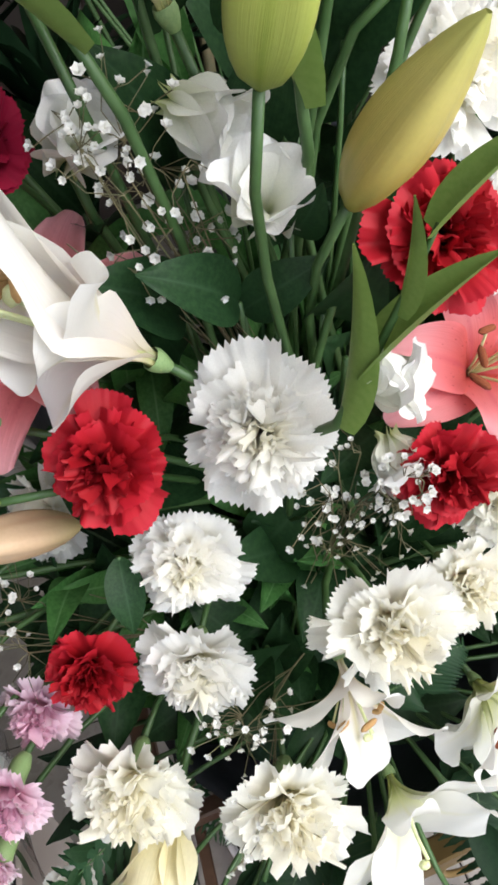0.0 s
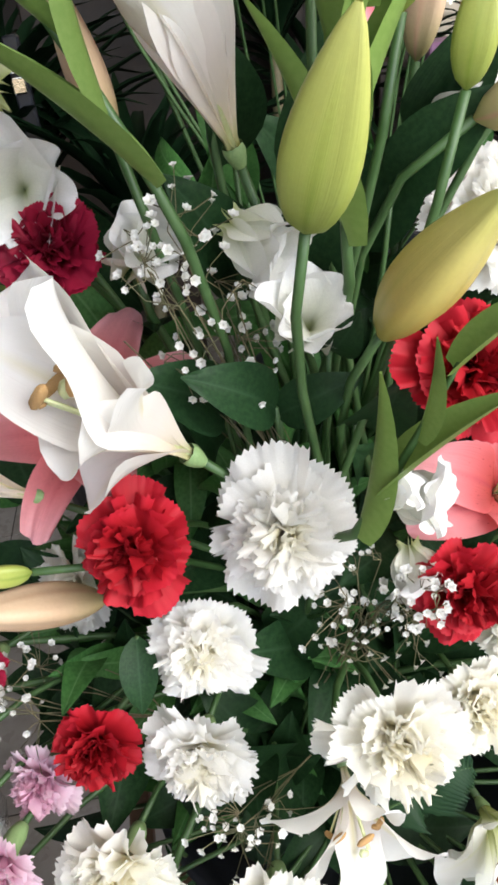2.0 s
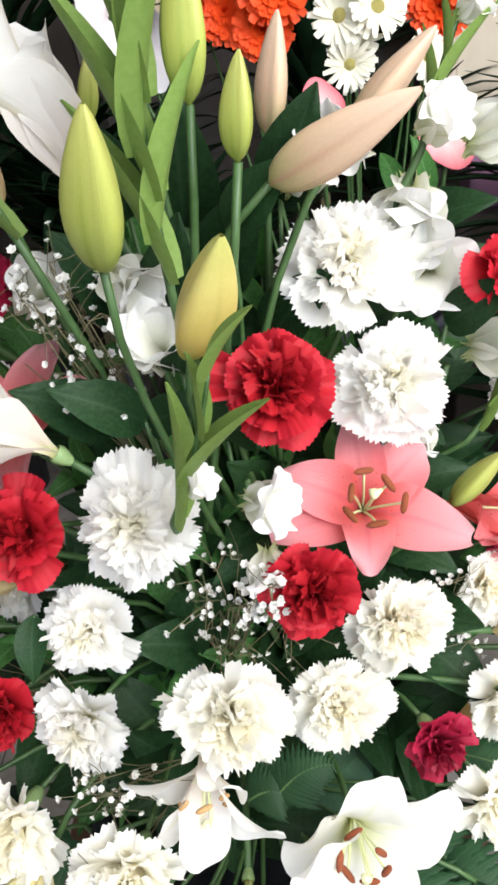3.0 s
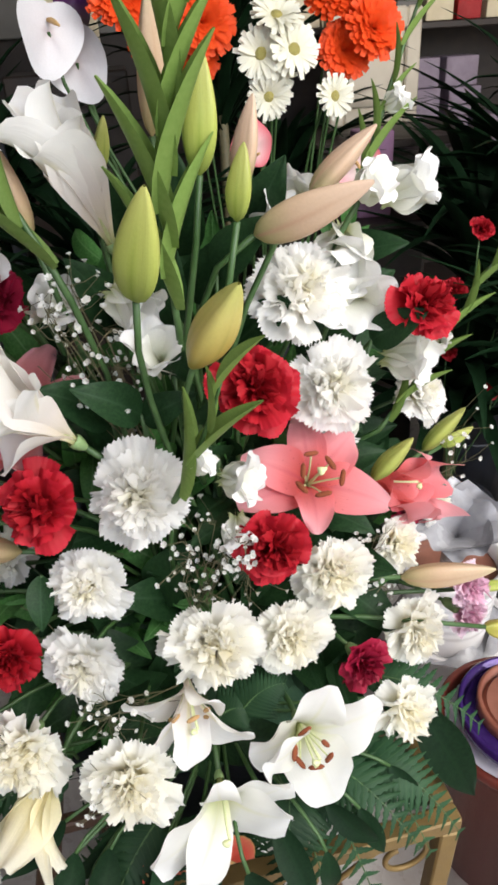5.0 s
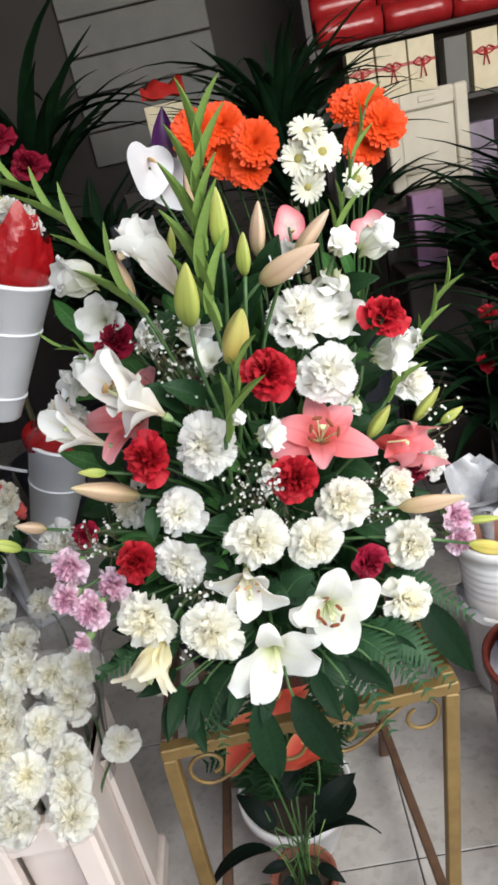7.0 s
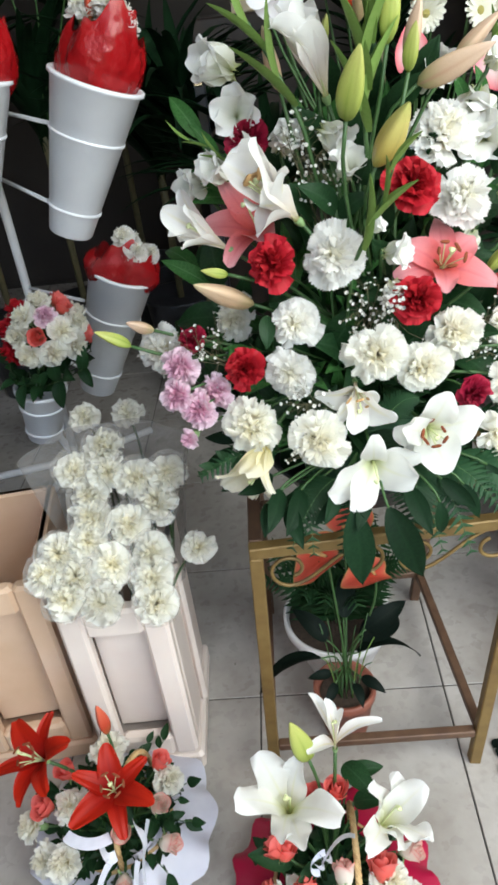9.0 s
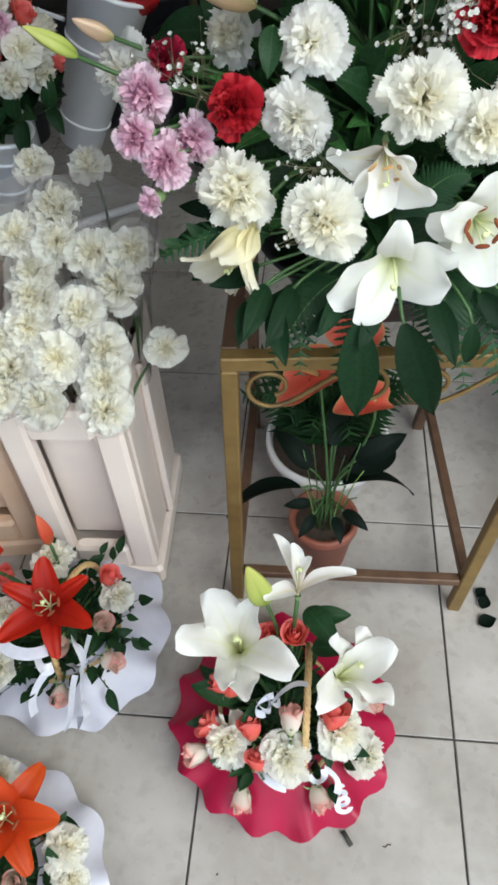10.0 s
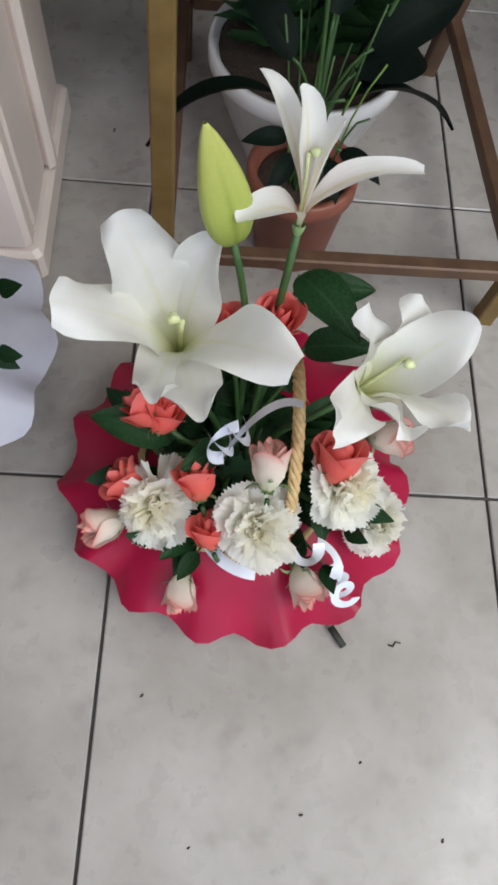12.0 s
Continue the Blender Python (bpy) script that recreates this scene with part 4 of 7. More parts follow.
def scroll(x, w):
    """An S-scroll of round bar under the top rail: a spiral at each end, point-symmetric; x and w run along the rail."""
    th = np.radians(np.linspace(-430, -90, 40))
    rad = 0.034 * np.linspace(0.42, 1.0, 40)
    left = np.stack([x + 0.038 + rad * np.cos(th), rad * np.sin(th)], -1)
    right = np.stack([2 * x + w - left[::-1, 0], -left[::-1, 1]], -1)
    p, q = left[-1], right[0]
    tail = bezier((p[0], p[1], 0), (p[0] + 0.035, p[1], 0), (q[0] - 0.035, q[1], 0), (q[0], q[1], 0), 10)[1:-1, :2]
    P = np.concatenate([left, tail, right])
    a = np.array(corner("fl", SH))
    d = np.array((corner("fr", SH) - corner("fl", SH)).normalized())
    s = Soup()
    s.tube(a + np.outer(P[:, 0], d) + np.outer(P[:, 1] - 0.057, (0, 0, 1)), 0.0032, 7)
    part("scroll", s, GOLD, stand)


for x in (0.011, 0.211):
    scroll(x, 0.191)

# ---- the tall arrangement on the stand ----
s = Soup()
s.turn([(0.0, SH), (0.13, SH), (0.165, SH + 0.06), (0.172, SH + 0.062), (0.168, SH + 0.055), (0.13, SH + 0.012), (0.0, SH + 0.010)], 32)
bowl = solo("floral_bowl", s, DARK_TUB, "dark plastic bowl on the stand holding floral foam", "bowl", m=Matrix.Translation((0.16, 0.66, 0.0)))
s = Soup()
s.box(0.06, 0.58, SH + 0.011, 0.26, 0.74, SH + 0.105, 0.012)
solo("floral_foam", s.mesh("floral_foam", FOAM, False), None, "wet green floral foam block in the bowl", "floral foam")

G_WC, G_RC = "white carnations in the arrangement", "red carnations in the arrangement"
wl = "white ruffled carnation in the tall arrangement"
for p, R in (((0.118, 0.575, 0.968), 0.044), ((0.061, 0.583, 0.876), 0.038), ((0.048, 0.548, 0.815), 0.038)):
    carnation(p, R, WHITE_HEADS, wl, G_WC)
for p, R in (((0.281, 0.683, 1.086), 0.050), ((0.300, 0.648, 1.008), 0.045), ((0.442, 0.778, 0.920), 0.039)):
    carnation(p, R, WHITE_HEADS, "large white carnation high in the arrangement", G_WC)
for p, R in (((0.164, 0.510, 0.852), 0.042), ((0.236, 0.553, 0.804), 0.039), ((0.289, 0.598, 0.830), 0.043), ((0.375, 0.588, 0.746), 0.042), ((0.351, 0.542, 0.684), 0.038), ((0.080, 0.474, 0.748), 0.044)):
    carnation(p, R, CREAM_HEADS, "creamy white carnation low in the arrangement", G_WC)
carnation((-0.013, 0.515, 0.755), 0.046, CREAM_HEADS, "cream carnation beside a yellowish lily", G_WC)
carnation((-0.149, 0.655, 0.820), 0.042, WHITE_HEADS, "white carnation at the arrangement's outer side", G_WC)
carnation((-0.032, 0.689, 0.846), 0.037, CREAM_HEADS, "cream carnation half hidden behind a red one", G_WC)
carnation((0.375, 0.650, 0.812), 0.031, CREAM_HEADS, "small cream carnation beside gypsophila", G_WC)
carnation((0.455, 0.750, 0.790), 0.033, WHITE_HEADS, "white carnation half hidden behind a pink lily", G_WC)
for p, R in (((0.034, 0.588, 0.962), 0.035), ((0.221, 0.578, 1.050), 0.036), ((0.227, 0.568, 0.901), 0.035)):
    carnation(p, R, RED_HEADS, "bright red carnation in the arrangement", G_RC)
for p, R in (((0.392, 0.668, 1.069), 0.033), ((0.306, 0.545, 0.759), 0.028), ((0.016, 0.697, 1.103), 0.034), ((-0.095, 0.628, 0.844), 0.023), ((-0.018, 0.566, 0.820), 0.031), ((0.425, 0.740, 0.785), 0.028)):
    carnation(p, R, DARK_HEADS if (p[0] > 0.3 and p[2] < 0.9) or p[2] > 1.1 or p[0] < -0.05 else RED_HEADS, "deep crimson carnation among white flowers", G_RC)

G_L = "lilies in the arrangement"
lily((0.077, 0.598, 1.011), (-0.62, -0.20, 0.74), 0.118, BLUSH_LILY, "white trumpet lily with a blush throat, its petals curled", G_L, roll=65, stamens=TAN_ANTHER, spread=0.10, reach=1.35, cup=0.75, curl=0.30, ruffle=0.006,
     tips=[((0.030, 0.592, 1.122), 0.034), ((-0.014, 0.600, 1.094), 0.026), ((0.020, 0.578, 1.002), 0.021), ((0.022, 0.546, 1.046), 0.026), ((0.066, 0.550, 1.085), 0.020), ((0.012, 0.640, 1.112), 0.026)])
lily((-0.020, 0.645, 0.967), (-0.76, -0.10, 0.60), 0.10, BLUSH_LILY, "half open white lily beside a larger one", G_L, stamens=None, cup=0.4, curl=0.26, ruffle=0.003,
     tips=[((-0.112, 0.660, 1.030), 0.020), ((-0.105, 0.635, 1.000), 0.021), ((-0.085, 0.700, 1.045), 0.018), ((-0.085, 0.615, 0.985), 0.018), ((-0.075, 0.640, 1.040), 0.017)])
lily((0.125, 0.675, 1.143), (-0.30, -0.18, 0.92), 0.115, BLUSH_LILY, "cream trumpet lily just opening at its mouth", G_L, stamens=None, cup=0.85, curl=0.34, ruffle=0.004, blunt=0.5,
     tips=[((0.056, 0.628, 1.232), 0.023), ((0.100, 0.652, 1.266), 0.025), ((0.118, 0.655, 1.244), 0.022), ((0.082, 0.618, 1.222), 0.025), ((0.104, 0.705, 1.252), 0.022), ((0.066, 0.672, 1.252), 0.023)])
lily((0.234, 0.530, 0.724), (0.05, -0.85, 0.20), 0.092, WHITE_LILY, "wide open white lily with rust anthers", G_L, roll=10, cup=0.15, ruffle=0.008, curl=0.24, blunt=0.5,
     tips=[((0.257, 0.467, 0.678), 0.031), ((0.312, 0.508, 0.745), 0.031), ((0.262, 0.505, 0.788), 0.025), ((0.19, 0.455, 0.768), 0.021), ((0.182, 0.488, 0.738), 0.021), ((0.205, 0.512, 0.68), 0.016)])
lily((0.154, 0.500, 0.699), (-0.02, -0.80, -0.05), 0.088, WHITE_LILY, "wide open white lily over the stand's edge", G_L, roll=40, cup=0.15, stamens=None, ruffle=0.008, curl=0.22, blunt=0.5,
     tips=[((0.086, 0.441, 0.678), 0.031), ((0.116, 0.428, 0.656), 0.023), ((0.213, 0.46, 0.678), 0.034), ((0.217, 0.468, 0.716), 0.024), ((0.15, 0.448, 0.766), 0.018)])
lily((0.137, 0.538, 0.800), (0.00, -0.75, -0.35), 0.075, BLUSH_LILY, "nodding white lily under a carnation", G_L, roll=0, stamens=TAN_ANTHER, cup=0.3, curl=0.24, ruffle=0.005,
     tips=[((0.079, 0.512, 0.800), 0.024), ((0.126, 0.474, 0.752), 0.020), ((0.188, 0.486, 0.762), 0.026), ((0.100, 0.490, 0.768), 0.020), ((0.166, 0.500, 0.795), 0.020)])
lily((0.010, 0.515, 0.728), (-0.42, -0.60, -0.55), 0.098, CREAM_LILY, "yellowish drooping lily with narrow petals", G_L, p0=16, p1=66, bend=1.6, W=0.20, roll=15, stamens=None)
lily((0.272, 0.644, 0.906), (0.06, -0.62, 0.62), 0.098, PINK_LILY, "open salmon pink lily with rust anthers", G_L, roll=8, cup=0.22, curl=0.30, ruffle=0.005, blunt=0.75,
     tips=[((0.349, 0.62, 0.888), 0.024), ((0.326, 0.666, 0.946), 0.023), ((0.211, 0.632, 0.956), 0.022), ((0.202, 0.61, 0.918), 0.02), ((0.267, 0.574, 0.902), 0.019), ((0.272, 0.668, 0.976), 0.019)])
lily((0.346, 0.698, 0.866), (0.75, -0.42, 0.05), 0.09, PINK_LILY, "pink lily turned sideways", G_L, roll=30, stamens=None, cup=0.4, curl=0.30, blunt=0.75,
     tips=[((0.436, 0.68, 0.812), 0.02), ((0.442, 0.71, 0.862), 0.02), ((0.385, 0.65, 0.836), 0.019), ((0.425, 0.695, 0.885), 0.018), ((0.4, 0.665, 0.83), 0.018)])
lily((0.022, 0.695, 0.970), (-0.25, -0.45, 0.70), 0.098, PINK_LILY, "pink lily half hidden behind a red carnation", G_L, p0=34, p1=100, bend=1.2, W=0.22, roll=25, stamens=None)

G_P = "pink spray carnations"
pm = "small pale pink spray carnation at the arrangement's side"
for p, R in (((-0.108, 0.560, 0.836), 0.027), ((-0.086, 0.522, 0.784), 0.027), ((-0.064, 0.575, 0.781), 0.025), ((-0.113, 0.524, 0.808), 0.024), ((-0.103, 0.500, 0.750), 0.014), ((0.455, 0.630, 0.712), 0.026), ((0.455, 0.635, 0.748), 0.026)):
    carnation(p, R * 1.1, MUM_HEADS, pm, G_P, axis=facing(p, 0.6))

# buds
lily_bud((0.138, 0.572, 1.131), (0.153, 0.542, 1.212), GREEN_BUD, "plump green lily bud on a bare stem", fat=1.12)
lily_bud((0.174, 0.582, 1.074), (0.205, 0.530, 1.150), YELLOW_BUD, "yellow-green lily bud leaning out", fat=1.05)
lily_bud((0.004, 0.625, 0.892), (-0.072, 0.575, 0.948), PEACH_BUD, "peach lily bud pointing outwards", fat=0.85)
lily_bud((-0.026, 0.600, 0.949), (-0.061, 0.590, 0.962), GREEN_BUD, "small green lily bud", fat=1.1)
lily_bud((0.367, 0.620, 0.793), (0.461, 0.600, 0.802), PEACH_BUD, "peach lily bud pointing outwards", fat=0.85)
lily_bud((0.342, 0.650, 0.898), (0.378, 0.640, 0.947), GREEN_BUD, "yellow-green lily bud above a pink lily", fat=1.0)
lily_bud((0.484, 0.800, 0.828), (0.524, 0.800, 0.850), GREEN_BUD, "small green lily bud on a thin stalk", fat=1.1)
lily_bud((0.424, 0.720, 0.878), (0.469, 0.720, 0.926), GREEN_BUD, "green lily bud below a white carnation", fat=0.9)
lily_bud((0.238, 0.720, 1.170), (0.252, 0.720, 1.244), PINK_BUD, "upright pink lily bud", fat=0.95)
lily_bud((0.232, 0.625, 1.155), (0.310, 0.582, 1.195), PINK_BUD, "long dusky pink lily bud leaning out", fat=0.95)
lily_bud((0.285, 0.665, 1.172), (0.337, 0.660, 1.221), PINK_BUD, "dusky pink lily bud behind another", fat=0.9)
lily_bud((0.194, 0.620, 1.202), (0.202, 0.620, 1.280), GREEN_BUD, "tall olive lily bud beside a gladiolus spike", fat=0.95)
lily_bud((0.120, 0.700, 1.196), (0.131, 0.700, 1.238), GREEN_BUD, "small olive lily bud", fat=1.0)
lily_bud((0.216, 0.600, 1.172), (0.224, 0.600, 1.224), GREEN_BUD, "green lily bud at the top centre", fat=1.1)
lily_bud((0.065, 0.660, 1.160), (0.049, 0.660, 1.235), PEACH_BUD, "dusky lily bud beside a gladiolus spike", fat=0.8)
lily_bud((0.165, 0.660, 1.225), (0.172, 0.655, 1.318), PEACH_BUD, "tall pale peach lily bud behind a spike", fat=0.7)
lily_bud((0.459, 0.600, 0.721), (0.534, 0.620, 0.679), YELLOW_BUD, "pale yellow lily bud drooping sideways", fat=0.8)
lily_bud((0.472, 0.660, 0.720), (0.533, 0.660, 0.714), GREEN_BUD, "green lily bud pointing sideways", fat=0.7)
lily_bud((-0.180, 0.600, 0.856), (-0.223, 0.580, 0.892), GREEN_BUD, "bright green lily bud at the far side", fat=0.95)
lily_bud((-0.150, 0.640, 0.860), (-0.185, 0.620, 0.885), PINK_BUD, "pale pink lily bud just opening", fat=1.2)

# gladiolus spikes
gladiolus((0.167, 0.610, 1.090), (0.170, 0.606, 1.213), (0.196, 0.590, 1.338), "tall green gladiolus spike with closed sheaths", bracts=10, size=0.11, wide=1.15)
gladiolus((0.090, 0.620, 1.120), (0.022, 0.650, 1.255), (-0.066, 0.700, 1.350), "leaning gladiolus spike with white florets at its foot", (), bracts=9, size=0.09)
gladiolus((0.340, 0.715, 1.150), (0.372, 0.745, 1.225), (0.426, 0.785, 1.335), "slim gladiolus spike above white florets", ((0.1, (0.3, -0.6, 0.4), 0.04), (0.5, (0.7, -0.4, 0.3), 0.025)), bracts=8, size=0.06)
gladiolus((0.380, 0.740, 0.900), (0.440, 0.752, 0.975), (0.504, 0.762, 1.072), "leaning gladiolus spike with opening buds", ((0.62, (-0.3, -0.5, 0.6), 0.03),), bracts=9, size=0.070, wide=1.25)
gladiolus((0.150, 0.545, 0.985), (0.170, 0.538, 1.030), (0.188, 0.525, 1.085), "short gladiolus tip in front of the buds", ((0.35, (0.75, -0.35, 0.45), 0.022),), bracts=4, size=0.072, start=0.0, wide=1.2)
gladiolus((0.000, 0.720, 1.060), (-0.030, 0.720, 1.085), (-0.067, 0.720, 1.108), "small gladiolus tip with a white bud", (), bracts=4, size=0.05)

# white gladiolus florets further in
glad = thing("gladiolus", (0.2, 0.70, 0.66), "white frilled gladiolus florets between the other flowers", "gladiolus", "gladiolus spikes")
for q in ((0.0, 0.76, 1.15), (0.345, 0.76, 1.09), (0.13, 0.69, 1.09), (0.36, 0.73, 0.98), (-0.06, 0.77, 1.04), (0.06, 0.70, 1.08), (0.19, 0.64, 0.95)):
    s = Soup()
    s.tube(bezier((0.2, 0.70, 0.66), (0.2, 0.72, 0.80), np.array(q) - (0, -0.02, 0.08), q, 10), 0.003, 6)
    part("stem", s, STEM, glad)
fl = ((0.004, 0.715, 1.193, -0.5, 0.065), (0.003, 0.725, 1.134, -0.4, 0.065), (0.338, 0.725, 1.130, 0.0, 0.070), (0.390, 0.762, 1.150, 0.5, 0.058), (0.349, 0.712, 1.070, 0.3, 0.062),
      (0.119, 0.655, 1.118, 0.1, 0.050), (0.152, 0.622, 1.062, 0.1, 0.050), (0.382, 0.716, 1.000, 0.2, 0.060), (0.340, 0.720, 0.940, 0.1, 0.050), (0.060, 0.675, 1.095, -0.2, 0.052),
      (-0.055, 0.748, 1.041, -0.5, 0.055), (-0.092, 0.745, 1.010, -0.6, 0.052), (-0.019, 0.710, 1.062, -0.2, 0.050), (0.191, 0.585, 0.965, 0.3, 0.040), (0.200, 0.580, 0.925, 0.2, 0.040),
      (0.245, 0.690, 1.150, 0.1, 0.045), (0.300, 0.720, 1.165, 0.2, 0.050))
for i, (x, y, z, sx, L) in enumerate(fl):
    floret(glad, (x, y + 0.02, z - 0.01), (sx + (-0.5, 0.45, -0.2, 0.7)[i % 4], -0.62, (0.55, 0.15, -0.35)[i % 3]), L, 37 * i, 500 + i, 66 + (i * 29) % 42)

# baby's breath
for c, sp, n in (((0.098, 0.650, 1.060), (0.035, 0.03, 0.055), 90), ((0.172, 0.590, 0.872), (0.038, 0.02, 0.06), 99), ((0.342, 0.630, 0.792), (0.022, 0.02, 0.045), 60), ((0.066, 0.520, 0.782), (0.03, 0.015, 0.03), 39),
                 ((0.195, 0.560, 0.905), (0.016, 0.012, 0.022), 27), ((-0.075, 0.620, 0.830), (0.04, 0.03, 0.035), 60), ((0.060, 0.470, 0.740), (0.028, 0.012, 0.02), 24), ((0.075, 0.640, 1.108), (0.03, 0.02, 0.02), 27), ((0.46, 0.72, 0.88), (0.03, 0.03, 0.05), 21)):
    spray(c, sp, n, "airy white baby's breath between the flowers")

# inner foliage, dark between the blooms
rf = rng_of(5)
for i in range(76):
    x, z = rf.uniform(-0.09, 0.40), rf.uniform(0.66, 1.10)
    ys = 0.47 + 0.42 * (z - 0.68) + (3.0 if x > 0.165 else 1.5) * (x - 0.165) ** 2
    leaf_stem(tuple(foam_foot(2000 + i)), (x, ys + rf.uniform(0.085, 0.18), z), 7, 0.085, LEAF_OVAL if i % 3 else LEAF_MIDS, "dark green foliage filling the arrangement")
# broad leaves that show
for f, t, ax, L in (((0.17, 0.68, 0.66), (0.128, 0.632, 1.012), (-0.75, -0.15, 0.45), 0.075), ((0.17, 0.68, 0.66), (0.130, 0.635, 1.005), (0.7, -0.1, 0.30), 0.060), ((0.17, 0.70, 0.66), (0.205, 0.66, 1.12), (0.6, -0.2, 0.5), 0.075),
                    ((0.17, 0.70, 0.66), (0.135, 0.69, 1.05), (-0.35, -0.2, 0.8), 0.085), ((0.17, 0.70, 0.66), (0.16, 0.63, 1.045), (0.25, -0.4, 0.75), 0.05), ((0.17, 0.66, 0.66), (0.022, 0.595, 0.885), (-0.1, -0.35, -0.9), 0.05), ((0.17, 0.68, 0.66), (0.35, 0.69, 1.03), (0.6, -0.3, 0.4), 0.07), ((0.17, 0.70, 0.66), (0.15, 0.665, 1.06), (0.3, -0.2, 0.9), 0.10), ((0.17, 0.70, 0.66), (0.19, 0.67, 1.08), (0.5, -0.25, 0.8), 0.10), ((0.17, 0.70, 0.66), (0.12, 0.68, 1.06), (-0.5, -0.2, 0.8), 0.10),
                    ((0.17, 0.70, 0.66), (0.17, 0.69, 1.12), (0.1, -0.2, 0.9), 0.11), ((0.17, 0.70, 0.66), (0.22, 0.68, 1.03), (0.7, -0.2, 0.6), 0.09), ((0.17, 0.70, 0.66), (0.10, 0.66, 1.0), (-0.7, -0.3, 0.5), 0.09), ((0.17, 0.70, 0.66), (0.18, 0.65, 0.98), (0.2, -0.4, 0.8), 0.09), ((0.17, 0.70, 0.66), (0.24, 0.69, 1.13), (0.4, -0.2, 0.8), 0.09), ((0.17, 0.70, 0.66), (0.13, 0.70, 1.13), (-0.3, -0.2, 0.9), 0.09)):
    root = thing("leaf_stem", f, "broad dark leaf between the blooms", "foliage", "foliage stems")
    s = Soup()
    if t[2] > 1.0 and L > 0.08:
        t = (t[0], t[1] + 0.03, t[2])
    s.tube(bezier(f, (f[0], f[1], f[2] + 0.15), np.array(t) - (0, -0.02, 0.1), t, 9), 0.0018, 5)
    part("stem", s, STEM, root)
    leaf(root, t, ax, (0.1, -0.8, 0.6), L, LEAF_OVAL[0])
# large hanging leaves at the foot of the arrangement, coloured darker for the shade there
rh = rng_of(611)
for f, ax, L, w in (((0.120, 0.432, 0.655), (0.05, -0.10, -1.0), 0.125, 0), ((0.168, 0.434, 0.652), (0.36, -0.10, -0.9), 0.125, 0), ((0.060, 0.490, 0.655), (-0.75, -0.1, -0.35), 0.08, 1), ((0.020, 0.470, 0.672), (-0.3, -0.25, -0.7), 0.10, 0),
                    ((0.370, 0.560, 0.668), (0.42, -0.22, -0.85), 0.135, 0), ((0.340, 0.560, 0.66), (0.75, -0.1, -0.5), 0.09, 1), ((-0.030, 0.600, 0.69), (-0.8, -0.3, -0.25), 0.08, 1), ((-0.05, 0.560, 0.69), (-0.6, -0.5, -0.5), 0.075, 0),
                    ((0.240, 0.440, 0.650), (0.15, -0.2, -0.9), 0.07, 1), ((0.090, 0.450, 0.660), (-0.1, -0.5, -0.7), 0.06, 1), ((0.20, 0.49, 0.655), (0.6, -0.2, -0.5), 0.075, 1), ((0.00, 0.455, 0.660), (-0.35, -0.2, -0.8), 0.07, 1), ((0.28, 0.47, 0.655), (0.5, -0.3, -0.7), 0.07, 0),
                    ((0.050, 0.470, 0.668), (-0.35, -0.75, -0.35), 0.085, 0), ((0.100, 0.465, 0.668), (-0.1, -0.8, -0.4), 0.08, 1), ((0.010, 0.500, 0.675), (-0.8, -0.5, -0.15), 0.095, 0), ((0.200, 0.465, 0.664), (0.25, -0.7, -0.5), 0.09, 0), ((0.250, 0.475, 0.664), (0.5, -0.6, -0.45), 0.085, 1),
                    ((0.320, 0.500, 0.664), (0.7, -0.45, -0.4), 0.09, 0), ((0.140, 0.460, 0.664), (0.1, -0.7, -0.6), 0.085, 0), ((-0.010, 0.540, 0.680), (-0.7, -0.3, -0.5), 0.09, 1), ((0.030, 0.450, 0.655), (-0.15, -0.35, -0.85), 0.09, 1)):
    if L < 0.12:
        ax = [q + rh.uniform(-0.35, 0.35) for q in ax]
        if f[0] < 0.11:
            ax[2] = max(ax[2], -0.30)
        L *= rh.uniform(0.65, 0.95)
    root = thing("leaf_stem", (0.165, 0.62, 0.655), "large glossy leaf hanging over the stand", "foliage", "hanging leaves")
    s = Soup()
    s.tube(bezier((0.165, 0.62, 0.655), (0.165, 0.57, 0.69), np.array(f) - np.array(ax) * 0.03, f, 8), 0.002, 5)
    part("stem", s, STEM, root)
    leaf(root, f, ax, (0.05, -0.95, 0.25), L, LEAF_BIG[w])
for b, t, sg, w in (((0.24, 0.52, 0.66), (0.288, 0.435, 0.560), 0.02, 0.05), ((0.25, 0.53, 0.66), (0.330, 0.445, 0.620), 0.02, 0.05), ((0.21, 0.52, 0.66), (0.245, 0.430, 0.570), 0.02, 0.045), ((0.29, 0.54, 0.665), (0.350, 0.455, 0.585), 0.02, 0.045),
                    ((0.02, 0.54, 0.69), (-0.092, 0.490, 0.690), 0.015, 0.045), ((0.18, 0.53, 0.74), (0.225, 0.535, 0.765), 0.01, 0.032), ((0.16, 0.53, 0.74), (0.195, 0.530, 0.738), 0.01, 0.03), ((0.32, 0.6, 0.68), (0.44, 0.55, 0.63), 0.02, 0.05), ((0.10, 0.50, 0.66), (0.03, 0.425, 0.60), 0.02, 0.045), ((0.14, 0.49, 0.66), (0.10, 0.42, 0.59), 0.02, 0.04), ((0.22, 0.50, 0.66), (0.20, 0.42, 0.58), 0.02, 0.045), ((0.06, 0.50, 0.66), (0.06, 0.425, 0.585), 0.02, 0.04), ((0.30, 0.52, 0.66), (0.38, 0.46, 0.60), 0.02, 0.045)):
    fern(b, t, sg, w, "dark green leatherleaf fern frond")
root = leaf_stem((0.02, 0.56, 0.68), (-0.092, 0.488, 0.700), 9, 0.022, [SPRIG_LEAF], "drooping sprig with small round leaves")


